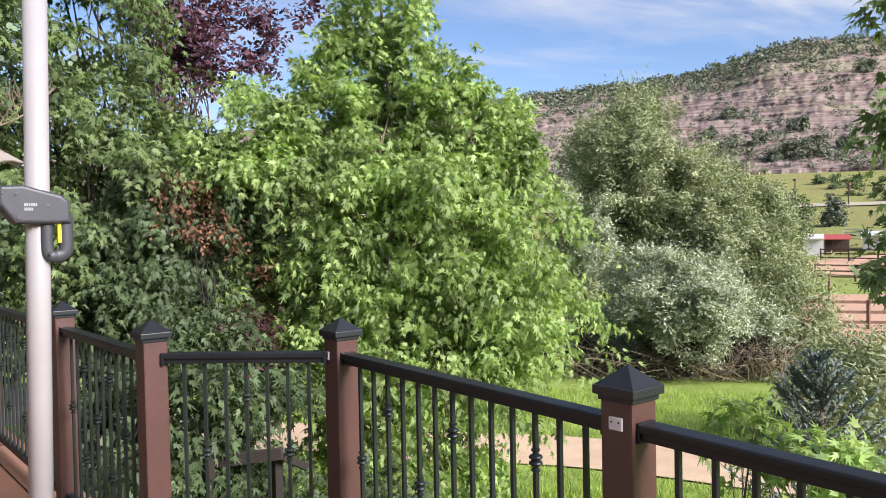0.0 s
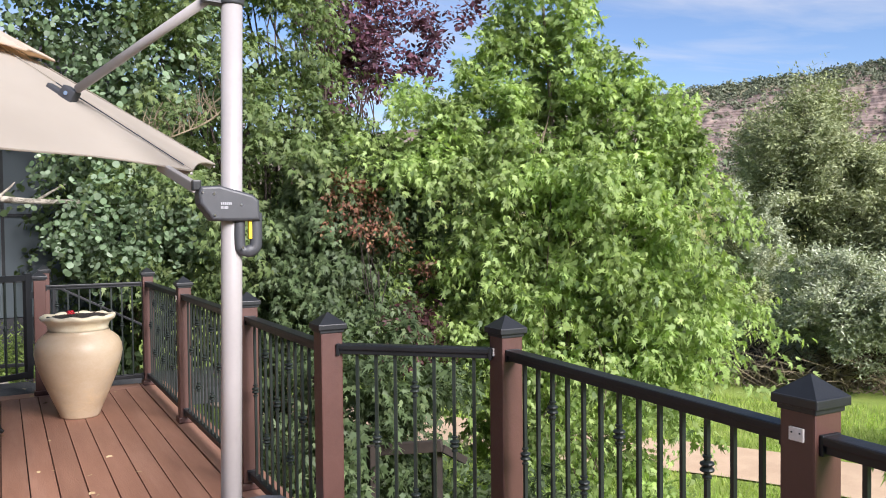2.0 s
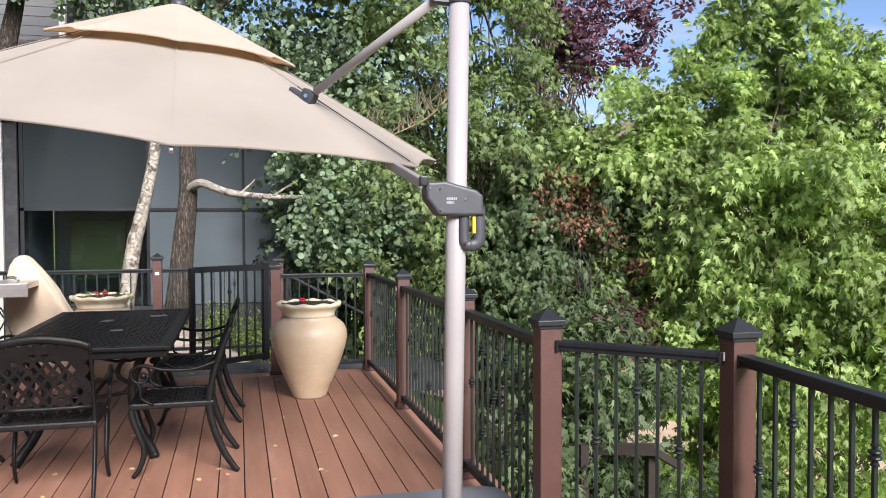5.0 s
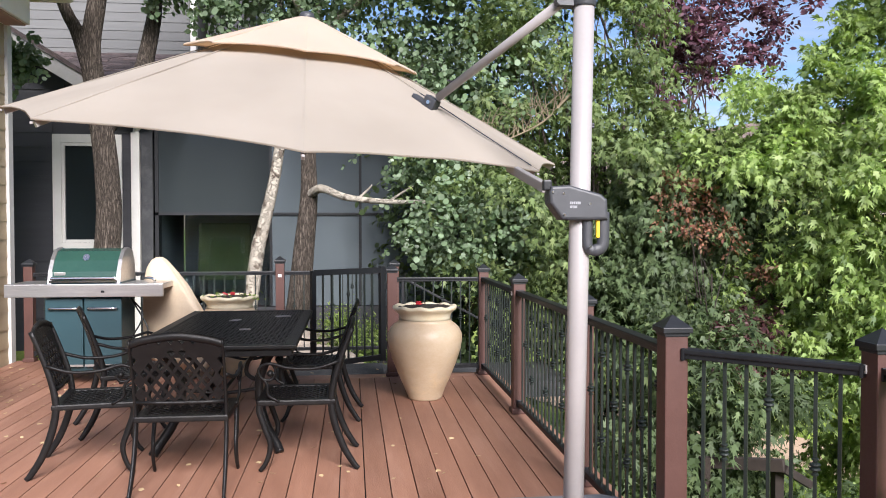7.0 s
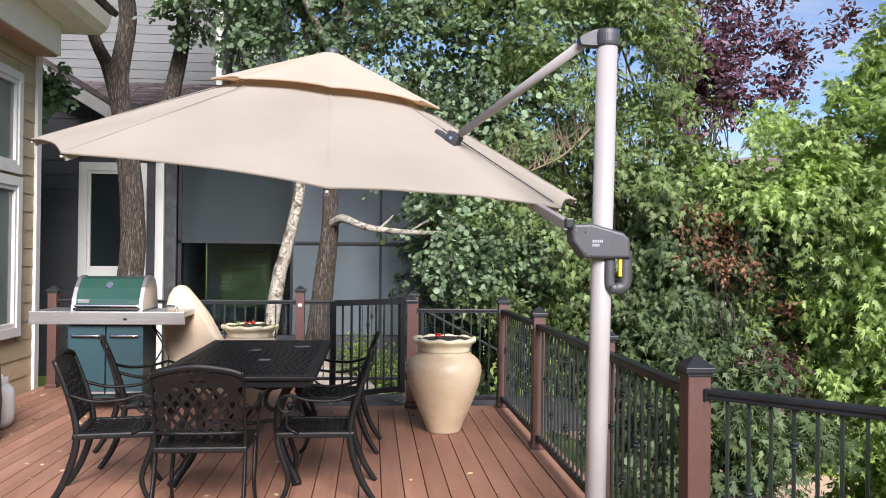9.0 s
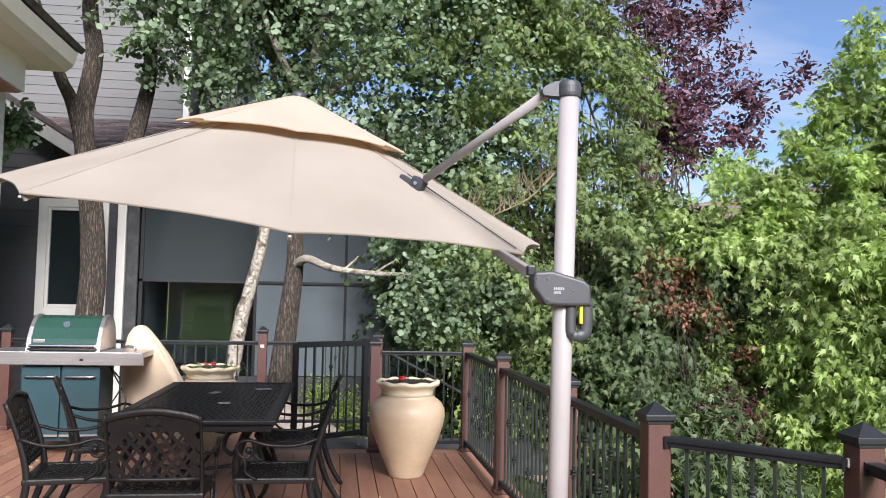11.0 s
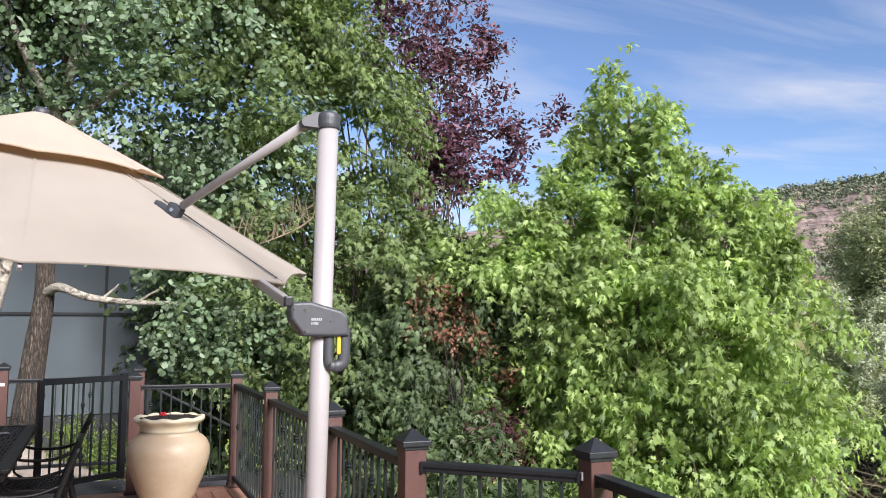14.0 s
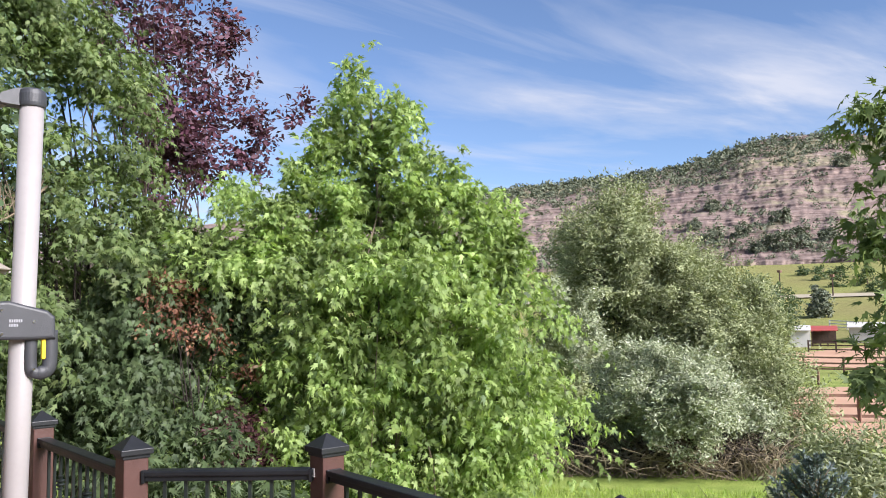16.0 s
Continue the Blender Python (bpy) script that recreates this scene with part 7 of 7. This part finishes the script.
# ---- right of the deck: near leaves, spruce, saplings ----
tree("maple_tree", "thin-leaved maple at the corner of the deck", at_az(76, 6.4), at_az(75, 6.2, 3.2), 0.06,
     [ball(70.0, 5.0, 12.4, 0.12, 0.12), ball(71.8, 5.0, 12.6, 0.14, 0.12), ball(72.0, 5.1, 9.0, 0.16, 0.16), ball(70.8, 5.0, 6.6, 0.16, 0.14), ball(72.2, 5.0, 5.0, 0.2, 0.2), ball(71.2, 5.1, 3.0, 0.16, 0.12), ball(71.6, 5.0, 0.6, 0.2, 0.16), ball(70.6, 5.0, -1.4, 0.14, 0.1), ball(69.0, 5.0, -3.5, 0.2, 0.07), ball(71.2, 5.0, -4.0, 0.2, 0.12), ball(71.0, 5.0, -6.6, 0.22, 0.12), ball(73, 5.2, 6, 0.3, 0.9), ball(73, 5.2, -3, 0.35, 0.6), ball(75, 5.4, 3, 0.6, 0.9)],
     "maple", L_MID, M_TWIG, 330, 8, 0.07, 51, 10, twig=0.2, droop=0.45, inner=0.1)
tree("maple_sapling", "young maple sapling with bright leaves beside the deck", at_az(61.5, 5.6), at_az(61.5, 5.6, 0.15), 0.018,
     [ball(60.4, 5.6, -14.2, 0.17, 0.13), ball(62.2, 5.5, -15.2, 0.14, 0.10), ball(66.5, 5.3, -16.0, 0.24, 0.14), ball(64.0, 5.2, -19.5, 0.3, 0.16), ball(68, 5.2, -18.0, 0.3, 0.18), ball(67.2, 5.3, -14.6, 0.22, 0.10), ball(65.4, 5.3, -15.0, 0.2, 0.10)],
     "maple", L_MAPLE, M_TWIG, 130, 8, 0.085, 52, 14, category="sapling", twig=0.2, droop=0.4)


def spruce(base, height, width, seed):
    rng = np.random.default_rng(seed)
    root = thing("spruce", "young blue spruce below the deck", "tree")
    base = np.array(base)
    bm = fresh()
    tube(bm, [base, base + np.array([0, 0, height * 0.5]), base + np.array([0, 0, height])], [0.05, 0.03, 0.008], 7)
    P, A, N, S = [], [], [], []
    for i in range(115):
        f = (i / 115) ** 0.8
        z = height * (0.06 + 0.93 * f)
        l = width * (1 - f) * (0.75 + 0.4 * rng.random()) + 0.08
        a = rng.random() * 6.283
        d = np.array([math.cos(a), math.sin(a), 0.50 + 0.8 * f])
        p0 = base + np.array([0, 0, z])
        tube(bm, [p0, p0 + d * l * 0.55, p0 + d * l], [0.010, 0.007, 0.003], 4, cap=False)
        n = 120
        t = rng.random((n, 1))
        P.append(p0 + d * l * t)
        A.append(unit(d + rng.normal(size=(n, 3)) * 0.75))
        N.append(unit(rng.normal(size=(n, 3))))
        S.append(0.044 * (0.7 + 0.6 * rng.random(n)))
    part("trunk", bm, M_TWIG, root)
    ob = new("needles", leaf_mesh("needles", "lance", np.concatenate(P), np.concatenate(A), np.concatenate(N), np.concatenate(S), L_SPRUCE))
    ob.parent = root
    return root


spruce(at_az(65.3, 7.4), 2.75, 1.15, 61)
tree("reed_bush", "feathery green bushes by the horse yard", at_az(67, 15.5), at_az(67, 15.5, -0.6), 0.04,
     [ball(65.6, 15.2, -10.4, 0.7, 0.5), ball(67.4, 15, -9.9, 0.7, 0.55), ball(69.5, 15, -10.0, 0.8, 0.6), ball(66.5, 14.4, -12.4, 0.9, 0.5), ball(64.6, 14.8, -12.4, 0.6, 0.4)],
     "lance", L_OLIVE, M_TWIG, 1100, 12, 0.12, 53, 14, category="bush", twig=0.3, droop=-0.5)
tree("reed_bush", "round green bush beside the willow", at_az(63.0, 40), at_az(63, 40, 1.2), 0.08,
     [ball(62.0, 40, 1.3, 0.6, 0.6), ball(63.0, 40, 0.5, 0.7, 0.7), ball(62.7, 40, -0.5, 0.9, 0.6), ball(63.6, 40, -0.5, 0.45, 0.5)], "oval", L_DEEP, M_TWIG, 1000, 9, 0.13, 54, 8, category="bush", twig=0.3)

# ---- lawn: blades where the railing leaves them in sight ----
rng = np.random.default_rng(15)
n = 46000
az, d = radians(1) * (30 + 42 * rng.random(n)), 5.5 + 13.5 * rng.random(n) ** 0.8
pos = np.column_stack([d * np.sin(az), d * np.cos(az), np.zeros(n)])
lane = np.array([(3.0, 22.0), (5.5, 16.0), (8.3, 11.6), (10.4, 9.0), (11.6, 6.3), (12.8, 2.5), (13.2, -4.0)])
near = np.full(n, 99.0)
for a, b in zip(lane, lane[1:]):
    t = np.clip(((pos[:, :2] - a) @ (b - a)) / ((b - a) @ (b - a)), 0, 1)
    near = np.minimum(near, np.linalg.norm(pos[:, :2] - (a + t[:, None] * (b - a)), axis=1))
pos = pos[near > 0.92]
near = near[near > 0.92]
pos[:, 2] = [ground_height(x, y) for x, y in pos[:, :2]]
n = len(pos)
tall = 0.10 + 0.16 * rng.random(n) * (np.linalg.norm(pos[:, :2], axis=1) < 11.5) + 0.05 * rng.random(n)
tagged(new("lawn_grass", leaf_mesh("lawn_grass", "blade", pos, unit(np.column_stack([rng.normal(size=(n, 2)) * 0.35, np.ones(n)])), unit(np.column_stack([rng.normal(size=(n, 2)), np.full(n, 0.3)])), tall, L_GRASS)), "uneven bright green grass blades along the path", "grass", kind="stuff")


# ---- horse yard ----
def rail_fence(a0, d0, a1, d1, height, rails, material, label, name="rail_fence"):
    root = thing(name, label, "fence", group="yard fences")
    A, B = Vector(at_az(a0, d0)), Vector(at_az(a1, d1))
    n = max(2, int((B - A).length / 2.6))
    tops = []
    for i in range(n + 1):
        p = A.lerp(B, i / n)
        p.z = ground_height(p.x, p.y)
        bm = fresh()
        box(bm, p.x - 0.07, p.x + 0.07, p.y - 0.07, p.y + 0.07, p.z - 0.1, p.z + height, bevel=0.01)
        part("post", bm, material, root)
        tops.append(p)
    for p, q in zip(tops, tops[1:]):
        for k in range(rails):
            bm = fresh()
            h = Vector((0, 0, height * (k + 0.8) / rails))
            bar(bm, p + h, q + h, 0.05, 0.13)
            part("rail", bm, material, root)
    return root


rail_fence(63.8, 40, 75.0, 42, 1.35, 3, M_WOOD, "weathered brown rail fence of the horse yard")
rail_fence(62.3, 72, 74.0, 70, 1.35, 3, M_WOOD, "weathered brown rail fence across the yard")
rail_fence(62.5, 66, 65.4, 60, 1.2, 2, M_WOOD, "weathered brown rail fence corner")
rail_fence(64.9, 101, 75.0, 96, 1.4, 3, M_TIMBER, "dark rail fence in front of the stables")
rail_fence(66.2, 128, 75.0, 116, 1.3, 3, M_WHITE, "white painted rail fence behind the stables", "white_fence")


def shed(az0, az1, d, wall_h, roof_over, open_front, label):
    root = thing("stable", label, "stable", group="stables")
    a, b = Vector(at_az(az0, d)), Vector(at_az(az1, d))
    u = (b - a)
    w = u.length
    ang = math.degrees(math.atan2(u.y, u.x))
    z0 = min(a.z, b.z) - 0.1
    root.matrix_basis = pose(a.x, a.y, z0, 0, 0, ang)
    if open_front:
        bm = fresh()
        box(bm, 0, w, 3.0, 3.12, 0, wall_h)
        part("rear_wall", bm, M_TIMBER, root)
        for k in range(4):
            bm = fresh()
            x = w * k / 3
            box(bm, x - 0.09, x + 0.09, 0, 0.18, 0, wall_h)
            part("post", bm, M_TIMBER, root)
    else:
        bm = fresh()
        box(bm, 0, w, 0, 3.1, 0, wall_h)
        part("wall", bm, M_BARNWALL, root)
    bm = fresh()
    vs = [(-roof_over, -0.6, wall_h + 0.02), (w + roof_over, -0.6, wall_h + 0.02), (w + roof_over, 3.5, wall_h + 0.5), (-roof_over, 3.5, wall_h + 0.5)]
    low = [bm.verts.new(v) for v in vs]
    high = [bm.verts.new(Vector(v) + Vector((0, 0, 0.10))) for v in vs]
    bm.faces.new(low)
    bm.faces.new(high)
    for k in range(4):
        bm.faces.new((low[k], low[(k + 1) % 4], high[(k + 1) % 4], high[k]))
    part("roof", bm, M_REDROOF if open_front else M_BARNWALL, root, "red metal roof" if open_front else "")
    return root


shed(65.15, 66.5, 108, 1.95, 0.3, True, "open horse stable with a red metal roof")
shed(62.7, 63.8, 110, 1.75, 0.2, True, "small open shelter with a red roof")
shed(63.85, 65.05, 107, 2.1, 0.1, False, "pale walled tack shed")
shed(67.3, 70.5, 112, 2.0, 0.2, False, "long pale shed at the yard's edge")
# trees and poles in the meadow
for az, d, h, seed in ((65.75, 142, 5.2, 71),):
    b = at_az(az, d)
    tree("meadow_tree", "dark conical tree in the meadow", b, (b[0], b[1], b[2] + h * 0.8), 0.18,
         [((b[0], b[1], b[2] + h * 0.25), (h * 0.27, h * 0.27, h * 0.22)), ((b[0], b[1], b[2] + h * 0.5), (h * 0.20, h * 0.20, h * 0.25)), ((b[0], b[1], b[2] + h * 0.78), (h * 0.11, h * 0.11, h * 0.22))], "clump", L_SCRUB, M_TWIG, 420, 8, 0.4, seed, 6, twig=0.6)
def on_hill(az, el):
    """The place on the slope that shows at a bearing and height angle."""
    v = 0.01
    while v < 1:
        p = hill_point(az, v)
        if p.z - 1.5 > math.tan(radians(el)) * math.hypot(p.x, p.y):
            break
        v += 0.01
    return p


for i, (az, el, r) in enumerate(((63.5, 3.9, 4.2), (64.6, 4.0, 4.6), (59.4, 6.7, 2.6), (63.6, 5.7, 3.6), (61.1, 4.9, 3.4), (59.2, 4.6, 3.2), (66.3, 4.4, 2.2), (58.2, 5.6, 2.2), (67.5, 9.0, 3.4), (62.2, 3.9, 1.8))):
    b = on_hill(az, el)
    tree("hill_tree", "round dark juniper at the foot of the hill", b - Vector((0, 0, 1)), b + Vector((0, 0, r)), 0.25,
         [((b.x, b.y, b.z + r * 0.55), (r * 0.8, r * 0.8, r * 0.7)), ((b.x + 1, b.y - 1, b.z + r * 0.9), (r * 0.5, r * 0.5, r * 0.5))], "clump", L_SCRUB, M_TWIG, 330, 9, 0.5, 80 + i, 4, group="hill trees", twig=0.9, inner=0.6)
for az, d, seed in ((68.5, 190, 91), (67.0, 205, 92), (70.5, 180, 93), (66.0, 215, 94)):
    b = at_az(az, d)
    tree("meadow_bush", "low green scrub in the meadow", b, (b[0], b[1], b[2] + 1.5), 0.15,
         [((b[0] + 3 * k, b[1] - 4 * k, b[2] + 0.7), (2.0, 2.0, 1.0)) for k in (-1, 0, 1)], "clump", L_DEEP, M_TWIG, 260, 8, 0.4, seed, 4, category="bush", twig=0.9)
for az, d, h in ((63.4, 177, 4.6), (66.5, 172, 3.8)):
    pole = thing("lamp_pole", "dark wooden pole by the meadow road", "pole", group="meadow poles")
    x, y, z = at_az(az, d)
    bm = fresh()
    tube(bm, [(x, y, z - 0.2), (x, y, z + h)], [0.16, 0.11], 8)
    part("pole", bm, M_TIMBER, pole)
    bm = fresh()
    box(bm, x - 0.35, x + 0.35, y - 0.35, y + 0.35, z + h, z + h + 0.5, bevel=0.08)
    part("lamp_head", bm, M_WOOD, pole)
# ---- old timber rack in the bushes below ----
rack = thing("timber_rack", "old dark timber rack in the bushes", "rack")
bm = fresh()
bar(bm, pt(23.8, 6.6, -15.6), pt(29.0, 6.4, -15.4), 0.06, 0.09, bevel=0.006)
part("beam", bm, M_DEADWOOD, rack)
for az in (24.0, 28.6):
    x, y, z = at_az(az, 6.5)
    bm = fresh()
    box(bm, x - 0.035, x + 0.035, y - 0.035, y + 0.035, z, -0.30, bevel=0.006)
    part("post", bm, M_DEADWOOD, rack)
bm = fresh()
bar(bm, pt(29.0, 6.4, -15.6), pt(30.6, 6.6, -16.4), 0.05, 0.06, bevel=0.006)
part("brace", bm, M_DEADWOOD, rack)
